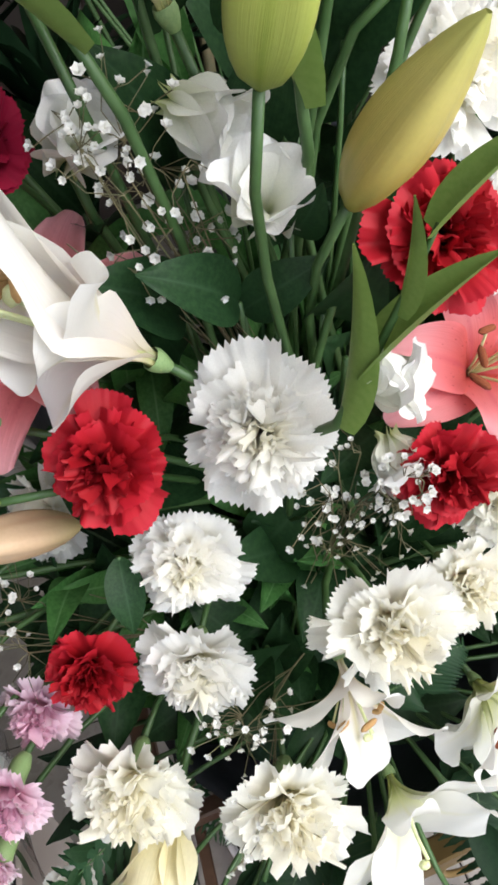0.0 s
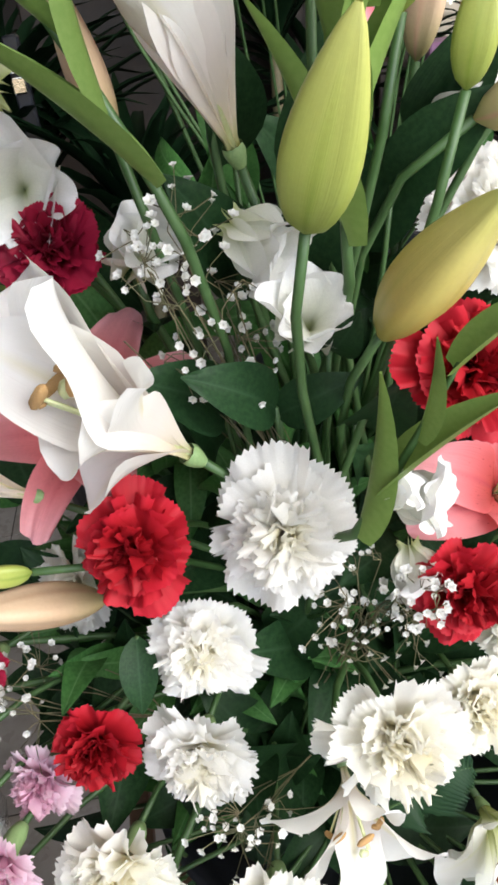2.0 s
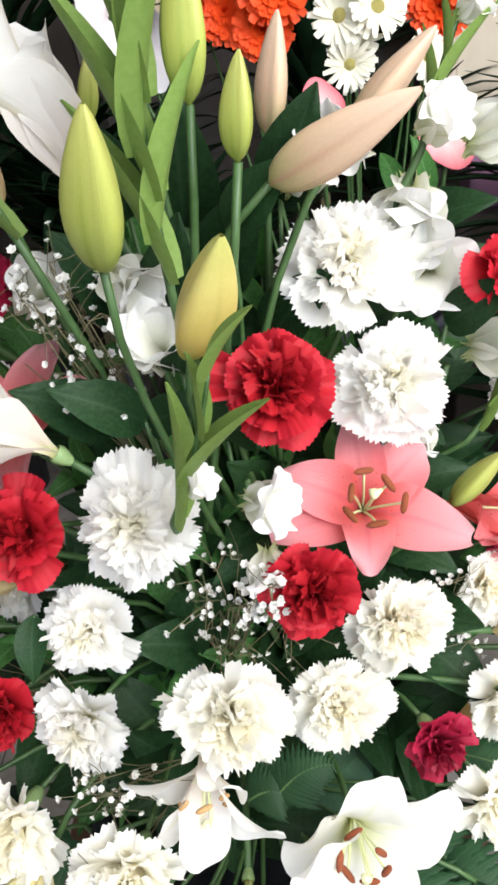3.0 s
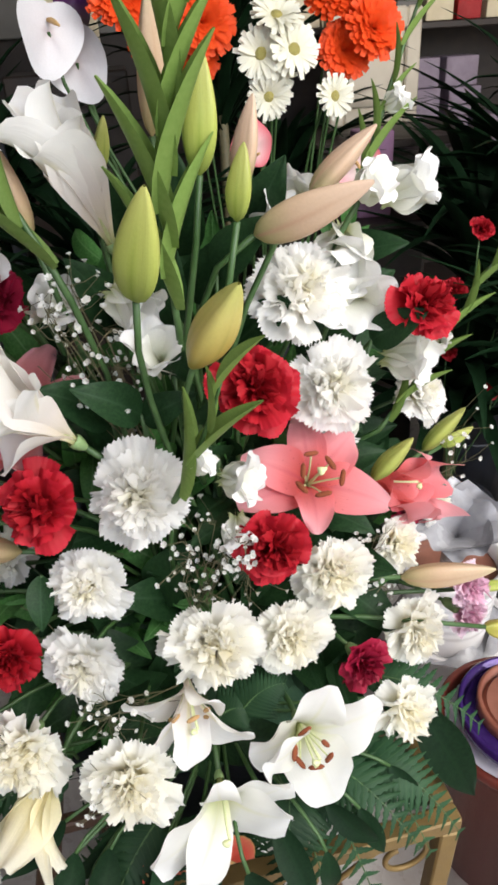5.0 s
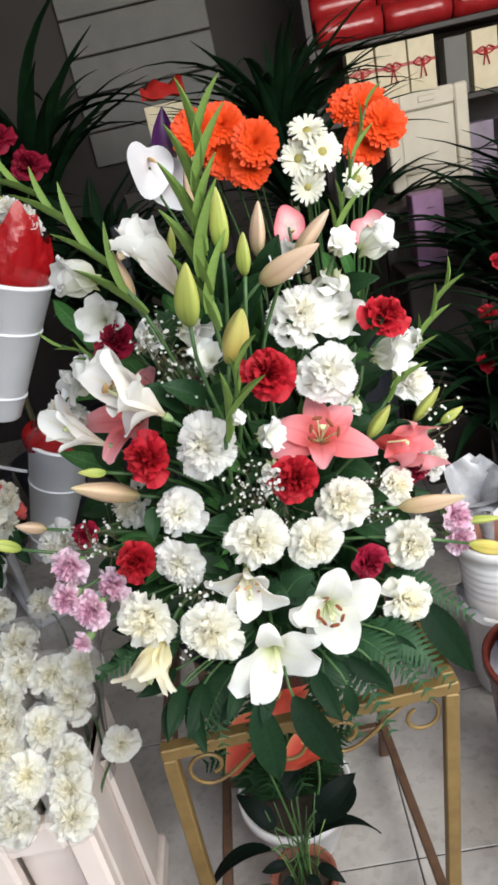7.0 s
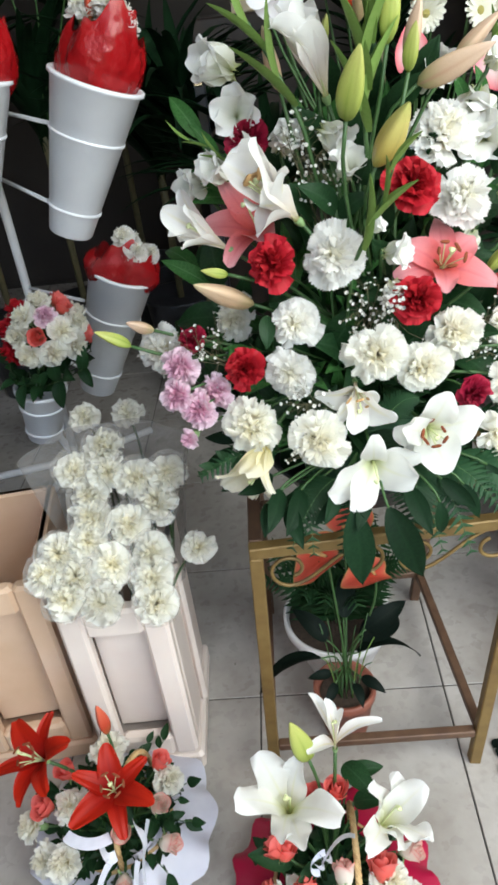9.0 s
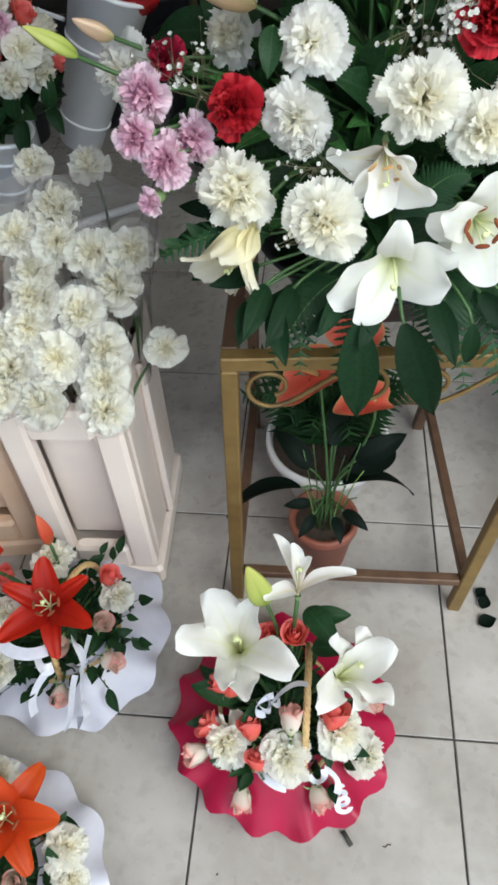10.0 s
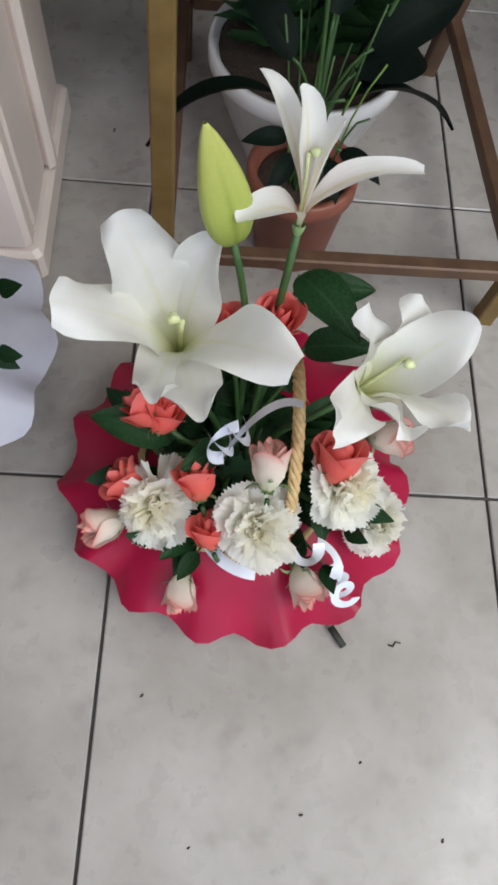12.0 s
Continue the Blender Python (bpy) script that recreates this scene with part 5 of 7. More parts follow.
# ---- plants under the stand ----
def pot(name, at, r0, r1, h, mat, label, inner=None, lip=0.006, fill=0.85, group="", rings=0, category="plant pot"):
    """A round tapered pot with a thick rim, an inside and what fills it."""
    root = thing(name, at, label, category, group)
    m = Matrix.Translation(at)
    s = Soup()
    prof = [(0.0, 0.0), (r0 * 0.96, 0.0), (r0, 0.005)]
    for i in range(rings):
        q = 0.25 + 0.5 * i / max(1, rings - 1)
        rr = r0 + (r1 - r0) * q
        prof += [(rr, h * q - 0.004), (rr - 0.0016, h * q), (rr, h * q + 0.004)]
    prof += [(r1 - 0.001, h - 0.024), (r1 + lip, h - 0.020), (r1 + lip, h - 0.002), (r1 + lip - 0.002, h), (r1 - 0.004, h), (r1 - 0.005, h - 0.02), (r0 + (r1 - r0) * fill - 0.006, h * fill)]
    s.turn(prof, 40)
    part("pot_body", s, mat, root, m=m)
    s = Soup()
    rr = r0 + (r1 - r0) * fill - 0.0062
    s.turn([(0.0, h * fill + 0.003), (rr * 0.6, h * fill + 0.001), (rr, h * fill - 0.002)], 24, lambda a, k: 1.0)
    part("filling", s, inner or SOIL, root, m=m)
    return root


ANTH_AT = (0.103, 0.552, 0.0)
ap = pot("potted_anthurium", ANTH_AT, 0.044, 0.057, 0.125, TERRA, "coral anthurium in a terracotta plastic pot on the floor", category="potted plant", lip=0.004)
SP_CORAL, SP_WHITE, SP_PINK = spathe_mesh(SPATHE_CORAL, 1, 45), spathe_mesh(SPATHE_WHITE, 2, 28), spathe_mesh(SPATHE_PINK, 3)
for q, ax, up, L in (((0.084, 0.548, 0.466), (-0.80, -0.10, -0.52), (-0.45, -0.10, 0.85), 0.085), ((0.170, 0.584, 0.380), (-0.97, -0.12, -0.12), (-0.2, 0.10, 0.95), 0.072), ((0.120, 0.66, 0.43), (0.6, 0.2, 0.2), (0.3, -0.3, 0.8), 0.07)):
    s = Soup()
    s.tube(bezier((0.108, 0.552, 0.108), (0.11, 0.60, 0.2), (q[0] + 0.01, q[1], q[2] - 0.12), q, 10), 0.0022, 6)
    part("flower_stalk", s, STEM, ap)
    a, u = Vector(ax).normalized(), Vector(up)
    u = (u - a * u.dot(a)).normalized()
    mm = Matrix.Translation(q) @ Matrix((a, u.cross(a), u)).transposed().to_4x4() @ Matrix.Scale(L, 4) @ Matrix.Translation((-0.1, 0, 0))
    sp = part("spathe", SP_CORAL, None, ap, "glossy coral red spathe", m=mm)
    part("spadix", SPADIX_MESH, None, sp, m=mm)
ra = rng_of(21)
for q, ax, L in (((0.132, 0.560, 0.205), (0.95, 0.12, -0.20), 0.135), ((0.140, 0.580, 0.220), (0.62, 0.72, -0.28), 0.150), ((0.062, 0.535, 0.225), (-0.93, -0.33, -0.16), 0.140), ((0.150, 0.575, 0.250), (0.70, 0.30, 0.30), 0.10),
                 ((0.085, 0.525, 0.165), (-0.4, -0.6, -0.3), 0.050), ((0.120, 0.522, 0.165), (0.2, -0.8, -0.3), 0.050), ((0.135, 0.535, 0.165), (0.7, -0.5, -0.2), 0.055), ((0.08, 0.55, 0.165), (-0.8, -0.1, -0.1), 0.05),
                 ((0.110, 0.590, 0.27), (0.1, 0.8, 0.3), 0.10), ((0.075, 0.56, 0.245), (-0.5, 0.4, 0.3), 0.09)):
    s = Soup()
    s.tube(bezier((0.108 + ra.uniform(-0.02, 0.02), 0.552 + ra.uniform(-0.02, 0.02), 0.108), (0.11, 0.605, 0.15), (q[0] - ax[0] * 0.03, q[1] - ax[1] * 0.03, q[2]), q, 8), 0.0017, 5)
    part("leaf_stalk", s, STEM, ap)
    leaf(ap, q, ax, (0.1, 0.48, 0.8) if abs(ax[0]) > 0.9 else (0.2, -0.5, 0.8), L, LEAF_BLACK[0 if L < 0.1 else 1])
for i in range(11):
    a = 2 * np.pi * i / 11
    s = Soup()
    s.tube(bezier((0.108 + 0.02 * np.cos(a), 0.552 + 0.02 * np.sin(a), 0.108), (0.108 + 0.025 * np.cos(a), 0.552 + 0.02 * np.sin(a), 0.13), (0.108 + 0.03 * np.cos(a), 0.552 + 0.03 * np.sin(a), 0.21), (0.112 + 0.05 * np.cos(a), 0.555 + 0.045 * np.sin(a), 0.25 + 0.04 * np.sin(3 * a)), 6), 0.0011, 5)
    part("leaf_stalk", s, STEM if i % 3 else LEAF_LIGHT, ap)

BOWL_AT = (0.106, 0.716, 0.0)
bp_ = pot("potted_palm", BOWL_AT, 0.068, 0.112, 0.150, CERAMIC, "small palm in a white glazed bowl on the floor", category="potted plant", lip=0.003, fill=0.94)
for i in range(16):
    a = 2 * np.pi * i / 16 + 0.2
    reach, hh = ra.uniform(0.07, 0.14), ra.uniform(0.12, 0.22)
    b0 = np.array([0.106 + 0.02 * np.cos(a), 0.716 + 0.02 * np.sin(a), 0.130])
    e = b0 + (reach * np.cos(a), reach * np.sin(a) * 0.8, hh)
    fr = fern(b0, e, 0.05, 0.075, "feathery palm frond", LEAF_DARK, 11, "palm fronds")
    fr.parent, fr.name = bp_, "frond"
    fr.matrix_basis = world_of(bp_).inverted() @ Matrix.Translation(b0)
    for key in ("label", "category", "group"):
        del fr[key]
    for ch in list(fr.children):
        ch.name = "frond_leaflets" if "leaflets" in ch.name else "frond_midrib"
# loose leaves on the floor by the stand's foot
for x, y, a, L in ((0.375, 0.425, 0.4, 0.035), (0.385, 0.455, 1.2, 0.03), (0.378, 0.478, 0.8, 0.026)):
    s = Soup()
    s.grid(spun(blade(L, 86, 94, lambda u: 0.38 * L * max(0.05, np.sin(np.pi * u ** 0.8)), cup=0.25, nu=7, nv=5) + (0, 0, 0.003), np.degrees(a)))
    solo("fallen_leaf", s, LEAF_BLACK[0].materials[0], "small dark round leaf lying on the floor", "leaf", "fallen leaves", m=Matrix.Translation((x, y, 0.002)))


# ---- flower crates ----
def crate(at, w, d, h, mat, label, turn_deg=0.0, open_top=True):
    """A plastic flower box standing on end: rounded frame, sunk front panel, foot flange."""
    root = thing("flower_crate", at, label, "crate", "flower crates")
    m = Matrix.Translation(at) @ Matrix.Rotation(radians(turn_deg), 4, "Z")
    t = 0.016
    fx = 0.044
    spec = {"front_frame": [(-w / 2, -0.012, 0.045, -w / 2 + fx, t, h), (w / 2 - fx, -0.012, 0.045, w / 2, t, h), (-w / 2 + fx, -0.012, h - 0.060, w / 2 - fx, t, h), (-w / 2 + fx, -0.012, 0.045, w / 2 - fx, t, 0.100)],
            "front_panel": [(-w / 2 + fx - 0.008, 0.030, 0.092, w / 2 - fx + 0.008, 0.040, h - 0.034)],
            "side_wall": [(-w / 2, t, 0.045, -w / 2 + t, d, h)], "side_wall.r": [(w / 2 - t, t, 0.045, w / 2, d, h)],
            "back_wall": [(-w / 2 + t, d - t, 0.045, w / 2 - t, d, h)],
            "foot_flange": [(-w / 2 - 0.010, -0.018, 0.0, w / 2 + 0.010, d + 0.010, 0.045)],
            "side_flange": [(w / 2, d * 0.42, 0.045, w / 2 + 0.014, d * 0.5, h - 0.02)]}
    for nm, boxes in spec.items():
        s = Soup()
        for b in boxes:
            s.box(*b, 0.006)
        me = s.mesh(nm.split(".")[0], mat, False)
        part(nm.split(".")[0], me, None, root, m=m)
    return root


crate((-0.282, 0.486, 0.0), 0.185, 0.25, 0.445, CRATE, "pale pink plastic flower box full of wrapped carnations", 2)
crate((-0.515, 0.52, 0.0), 0.21, 0.29, 0.47, CRATE_OLD, "empty tan plastic flower box", 8)
heads = ((-0.285, 0.682, 0.636), (-0.336, 0.649, 0.612), (-0.276, 0.642, 0.607), (-0.226, 0.631, 0.598), (-0.173, 0.635, 0.601), (-0.308, 0.609, 0.582), (-0.192, 0.596, 0.572), (-0.304, 0.579, 0.560), (-0.239, 0.567, 0.550), 
         (-0.310, 0.549, 0.536), (-0.358, 0.534, 0.525), (-0.267, 0.514, 0.511), (-0.201, 0.527, 0.520), (-0.376, 0.508, 0.506), (-0.328, 0.502, 0.501), (-0.201, 0.492, 0.494), (-0.344, 0.474, 0.481), (-0.284, 0.466, 0.474), (-0.194, 0.461, 0.471))
rc = rng_of(31)
for x, y, z in heads:
    f = (max(-0.35, min(-0.2, x)), 0.53 + 0.8 * (y - 0.46) * 0.8, 0.35)
    ax = Vector((rc.uniform(-0.25, 0.25), -0.55 + rc.uniform(-0.2, 0.2), 0.8))
    carnation((x, y, z), rc.uniform(0.036, 0.041), CREAM_HEADS, "cream carnation in a frosted sleeve in the flower box", "carnations in the flower box", f, ax.normalized())
    s = Soup()
    s.turn([(0.012, -0.07), (0.026, -0.03), (0.037, 0.000), (0.040, 0.012)], 14, lambda a, k: 1 + 0.05 * np.sin(5 * a))
    solo("flower_sleeve", s, NET, "frosted plastic sleeve round a cream carnation", "flower sleeve", "flower sleeves", m=aim((x, y, z), ax, 0, 1.0))
carnation((-0.132, 0.568, 0.489), 0.031, CREAM_HEADS, "cream carnation leaning out of the flower box", "carnations in the flower box", (-0.20, 0.55, 0.36), Vector((0.35, -0.6, 0.7)).normalized())
for x, y, z in ((-0.325, 0.74, 0.665), (-0.25, 0.75, 0.66)):
    carnation((x, y, z), 0.031, CREAM_HEADS, "cream carnation at the back of the flower box", "carnations in the flower box", (x * 0.9 - 0.02, 0.70, 0.36), Vector((0, -0.5, 0.85)).normalized())
s = Soup()
a = np.linspace(0, np.pi * 1.1, 22)
P = np.zeros((7, 22, 3))
for i, q in enumerate(np.linspace(0, 1, 7)):
    rr = (0.088 + 0.05 * q) * (1 + 0.05 * np.sin(7 * a + 3 * q))
    P[i] = np.stack([-0.262 + rr * np.cos(a - 0.3), 0.60 + rr * np.sin(a - 0.3) * 0.8, np.full(22, 0.40 + 0.27 * q)], -1)
s.grid(P)
solo("cellophane_wrap", s, CLEAR_FILM, "clear crinkled cellophane round the carnations", "cellophane")


# ---- gift baskets on the floor ----
def ribbon(root, pts, width, mat=RIBBON, up=(0, 0, 1)):
    pts = np.asarray(pts, float)
    tg = np.gradient(pts, axis=0)
    sd = np.cross(tg, np.asarray(up, float))
    sd /= np.linalg.norm(sd, axis=1)[:, None] + 1e-9
    s = Soup()
    s.grid(np.stack([pts - sd * width / 2, pts, pts + sd * width / 2], 1))
    return part("ribbon", s, mat, root, "white satin ribbon")


def curl(at, r, turns, length, axis):
    t = np.linspace(0, 1, 14 * max(1, int(turns)) + 8)
    P = np.stack([r * np.cos(2 * np.pi * turns * t), r * np.sin(2 * np.pi * turns * t), length * (t - 0.5)], -1)
    m = aim(at, axis)
    return P @ np.array(m.to_3x3()).T + np.array(m.translation), np.array(Vector(axis))


def basket(at, R, paper, label, lobes, seed, handle_turn):
    x, y, _ = at
    root = thing("flower_basket", at, label, "flower basket", "flower baskets on the floor")
    r = rng_of(seed)
    s = Soup()
    for i in range(9):
        z = 0.008 + 0.0095 * i
        a = np.linspace(0, 2 * np.pi, 49)
        rr = 0.062 + 0.0035 * i + 0.0022 * np.cos(12 * a + np.pi * (i % 2))
        s.tube(np.stack([x + rr * np.cos(a), y + rr * np.sin(a), np.full(49, z)], -1), 0.0052, 6, False)
    part("wicker_body", s, WICKER, root)
    s = Soup()
    s.turn([(0.0, 0.066), (0.07, 0.066), (0.082, 0.062)], 20)
    part("foam", s, FOAM, root, m=Matrix.Translation((x, y, 0)))
    # scalloped paper collar
    n, m = 96, 12
    a = np.arange(n) * 2 * np.pi / n
    P = np.zeros((m, n, 3))
    ph = r.uniform(0, 6.28, 4)
    wob = np.sin(lobes * a + ph[0]) + 0.45 * np.sin((lobes * 2 - 3) * a + ph[1])
    for i, q in enumerate(np.linspace(0, 1, m)):
        rr = (0.078 + (R - 0.078) * q) * (1 + 0.045 * q * q * np.sin(lobes * a + ph[0] + 1.2) + 0.02 * q * np.sin(3 * a + ph[2]))
        z = 0.092 - 0.055 * q ** 1.3 + 0.009 * q ** 4 * wob + 0.002 * np.sin(19 * a + ph[3]) * q * q
        P[i] = np.stack([x + rr * np.cos(a), y + 0.009 * q + rr * np.sin(a), z], -1)
    P[..., 2] = np.maximum(P[..., 2], 0.004)
    s = Soup()
    s.grid(P, closed=True)
    part("paper_collar", s, paper, root)
    # twisted cane handle
    t = np.linspace(0, 1, 60)
    ang = np.pi * t
    d = np.array([np.cos(radians(handle_turn)), np.sin(radians(handle_turn)), 0])
    mid = np.array([x, y, 0.07]) + np.outer(-0.088 * np.cos(ang), d) + np.outer(0.145 * np.sin(ang) ** 0.8, (0, 0, 1))
    mid = mid + (0.035 if handle_turn > 45 else 0.0, 0, 0)
    nx = np.cross(np.gradient(mid, axis=0), np.cross(d, (0, 0, 1)))
    nx /= np.linalg.norm(nx, axis=1)[:, None]
    ny = np.broadcast_to(np.cross(d, (0, 0, 1.0)), nx.shape)
    for k in range(4):
        w = 2 * np.pi * (9 * t + k / 4)
        s = Soup()
        s.tube(mid + 0.0030 * (np.cos(w)[:, None] * nx + np.sin(w)[:, None] * ny), 0.0025, 6)
        part("handle_strand", s, WICKER, root)
    return root


def in_basket(b, q=0.45):
    """A place in the foam for the stem of a flower at b."""
    return lambda p: (b[0] + q * (p[0] - b[0]) * 0.6, b[1] + q * (p[1] - b[1]) * 0.6, 0.064)


def basket_leaves(b, n, seed, label, L=0.055, r0=0.06, r1=0.12, meshes=None):
    r = rng_of(seed)
    for i in range(n):
        a = 2 * np.pi * i / n + r.uniform(-0.3, 0.3)
        rr = r.uniform(r0, r1)
        leaf_stem((b[0] + 0.03 * np.cos(a), b[1] + 0.03 * np.sin(a), 0.064), (b[0] + rr * np.cos(a), b[1] + rr * np.sin(a), r.uniform(0.085, 0.13)), 6, L, meshes or LEAF_OVAL, label, "basket foliage", seed)


B1 = (0.050, 0.222, 0.0)
basket1 = basket(B1, 0.167, MAGENTA, "wicker gift basket with a magenta scalloped paper collar", 15, 41, 90)
ft = in_basket(B1)
G1 = "flowers in the magenta basket"
for p, R in (((-0.023, 0.157, 0.130), 0.035), ((0.060, 0.138, 0.150), 0.035), ((0.134, 0.175, 0.147), 0.036), ((0.170, 0.166, 0.090), 0.033)):
    ax = Vector((0.6 * (p[0] - B1[0]), -0.035 + 0.4 * (p[1] - B1[1]), 0.085)).normalized()
    carnation((p[0], p[1], p[2] + 0.006), R * 1.08, CREAM_HEADS, "cream white carnation in a gift basket", G1, ft(p), ax)
for p, R, h, ax in (((0.010, 0.168, 0.168), 0.040, CORAL_HEADS, (-0.2, 0.55, 0.6)), ((0.022, 0.135, 0.140), 0.036, CORAL_HEADS, (-0.2, 0.5, 0.6)), ((0.122, 0.188, 0.178), 0.049, CORAL_HEADS, (0.1, 0.5, 0.7)), ((-0.034, 0.222, 0.180), 0.042, CORAL_HEADS, (-0.7, 0.4, 0.4)),
                 ((-0.020, 0.218, 0.178), 0.039, CORAL_HEADS, (0.2, 0.3, 0.6)), ((-0.048, 0.178, 0.128), 0.044, CORAL_HEADS, (-0.7, 0.3, 0.4)), ((0.064, 0.264, 0.255), 0.041, CORAL_HEADS, (0.05, 0.0, 1)), ((0.03, 0.275, 0.225), 0.037, CORAL_HEADS, (-0.1, 0.0, 1))):
    rose(p, R * 0.9, h, "coral red rose bud in a gift basket", G1, ft(p), ax)
for p, R, ax in (((0.065, 0.172, 0.196), 0.046, (0.0, 0.75, 0.6)), ((0.169, 0.219, 0.160), 0.046, (0.8, -0.2, 0.5)), ((-0.066, 0.146, 0.110), 0.046, (-0.75, -0.35, 0.25)), ((0.001, 0.100, 0.078), 0.044, (-0.05, -0.95, -0.05)), ((0.107, 0.108, 0.088), 0.046, (0.35, -0.85, 0.1))):
    rose(p, R * 0.88, BLUSH_HEADS, "cream rose bud edged with pink", G1, ft(p), ax)
lily((-0.008, 0.250, 0.205), (-0.03, -0.12, 0.98), 0.112, WHITE_LILY, "large open white lily with a green throat", G1, ft((0, 0.24, 0)), stamens=None, cup=0.12, ruffle=0.014, curl=0.22, seed=4, blunt=0.5,
     tips=[((-0.047, 0.279, 0.339), 0.0294), ((-0.08, 0.212, 0.334), 0.0264), ((0.017, 0.277, 0.328), 0.0212), ((0.068, 0.184, 0.328), 0.0254), ((0.013, 0.148, 0.315), 0.0223), ((-0.017, 0.161, 0.309), 0.0203)])
lily((0.114, 0.215, 0.225), (0.50, 0.00, 0.85), 0.100, WHITE_LILY, "open white lily leaning over the basket's side", G1, ft((0.12, 0.21, 0)), stamens=None, cup=0.15, ruffle=0.012, curl=0.22, seed=8, blunt=0.5,
     tips=[((0.118, 0.247, 0.306), 0.0150), ((0.189, 0.234, 0.313), 0.0229), ((0.187, 0.168, 0.283), 0.0176), ((0.095, 0.153, 0.295), 0.0194), ((0.147, 0.16, 0.28), 0.0158), ((0.156, 0.26, 0.302), 0.0141)])
lily((0.067, 0.276, 0.339), (0.05, 0.12, 0.98), 0.080, BLUSH_LILY, "narrow white lily with spreading curled petals", G1, ft((0.075, 0.3, 0)), stamens=None, cup=0.5, curl=0.30, ruffle=0.0015, seed=12, blunt=0.7,
     tips=[((0.035, 0.316, 0.418), 0.0088), ((0.058, 0.302, 0.422), 0.0105), ((0.083, 0.289, 0.413), 0.0105), ((0.138, 0.293, 0.376), 0.0101), ((0.027, 0.254, 0.366), 0.0126)])
lily_bud((0.027, 0.272, 0.326), (0.007, 0.266, 0.423), GREEN_BUD, "fresh green lily bud in a gift basket", G1, ft((0.03, 0.3, 0)))
for f, ax, L in (((0.080, 0.305, 0.255), (0.5, -0.6, -0.15), 0.075), ((0.085, 0.30, 0.235), (0.75, 0.1, 0.0), 0.06), ((0.09, 0.27, 0.21), (0.8, -0.1, 0.15), 0.06), ((-0.01, 0.215, 0.15), (-0.8, 0.1, 0.05), 0.075), ((0.03, 0.20, 0.165), (-0.5, -0.4, 0.1), 0.05)):
    root = thing("leaf_stem", (B1[0], B1[1] + 0.02, 0.064), "broad dark leaf in a gift basket", "foliage", "basket foliage")
    s = Soup()
    s.tube(bezier((B1[0], B1[1] + 0.02, 0.064), (B1[0], B1[1] + 0.02, 0.14), np.array(f) - (0, 0, 0.05), f, 8), 0.002, 5)
    part("stem", s, STEM, root)
    leaf(root, f, ax, (0, -0.3, 0.95), L, LEAF_OVAL[1])
basket_leaves(B1, 11, 53, "dark leaf tips lying on a basket's paper collar", 0.032, 0.095, 0.125, [SPRIG_LEAF])
basket_leaves(B1, 12, 43, "dark leaves round a gift basket's rim", 0.045, 0.06, 0.10)
rb = thing("ribbon_bow", (0.060, 0.150, 0.100), "curled white satin ribbon tied to a basket", "ribbon", "ribbons")
for pts, up in ((bezier((0.012, 0.155, 0.120), (0.02, 0.125, 0.115), (0.04, 0.110, 0.115), (0.062, 0.108, 0.118), 14), (0, -0.5, 1)), (bezier((0.092, 0.126, 0.125), (0.100, 0.112, 0.120), (0.115, 0.118, 0.13), (0.112, 0.132, 0.135), 14), (0, 0.7, 1)),
                (bezier((0.030, 0.182, 0.190), (0.05, 0.20, 0.235), (0.07, 0.21, 0.24), (0.085, 0.205, 0.236), 16), (0, 0.5, 1)), (bezier((0.03, 0.182, 0.185), (0.01, 0.17, 0.20), (0.015, 0.19, 0.21), (0.04, 0.20, 0.205), 16), (1, 0, 0.2)), (bezier((0.112, 0.135, 0.13), (0.13, 0.13, 0.125), (0.135, 0.12, 0.11), (0.13, 0.11, 0.105), 12), (0, 0.5, 1))):
    ribbon(rb, pts, 0.010, up=up)
for at, ax, n, L in (((0.136, 0.108, 0.092), (0.25, -0.75, 0.5), 3, 0.035), ((0.035, 0.190, 0.205), (0.6, 0.3, 0.3), 2, 0.03)):
    pts, up = curl(at, 0.0085, n, L, ax)
    ribbon(rb, pts, 0.0075, up=up)

B2 = (-0.315, 0.335, 0.0)
basket2 = basket(B2, 0.165, WHITE_PAPER, "wicker gift basket with a white scalloped paper collar", 11, 44, 80)
ft2 = in_basket(B2)
G2 = "flowers in the white collared basket"
lily((-0.284, 0.292, 0.235), (0.12, -0.35, 0.92), 0.085, RED_LILY, "open scarlet lily with dark spots", G2, ft2((-0.28, 0.29, 0)), W=0.20, p0=40, p1=92, bend=1.0, roll=25, seed=21)
lily((-0.405, 0.345, 0.245), (-0.45, -0.25, 0.82), 0.090, RED_LILY, "scarlet lily with curled back petals", G2, ft2((-0.4, 0.33, 0)), W=0.19, p0=36, p1=105, bend=1.0, roll=5, seed=23)
lily_bud((-0.311, 0.390, 0.245), (-0.318, 0.398, 0.310), RED_BUD, "reddish lily bud in a gift basket", G2, ft2((-0.31, 0.39, 0)))
for p, R in (((-0.321, 0.392, 0.200), 0.036), ((-0.369, 0.303, 0.180), 0.034), ((-0.450, 0.297, 0.140), 0.031), ((-0.382, 0.238, 0.130), 0.034), ((-0.218, 0.362, 0.150), 0.030), ((-0.42, 0.250, 0.12), 0.028)):
    carnation(p, R, CREAM_HEADS, "cream white carnation in a gift basket", G2, ft2(p), Vector((0.6 * (p[0] - B2[0]), 0.5 * (p[1] - B2[1]) - 0.02, 0.09)).normalized())
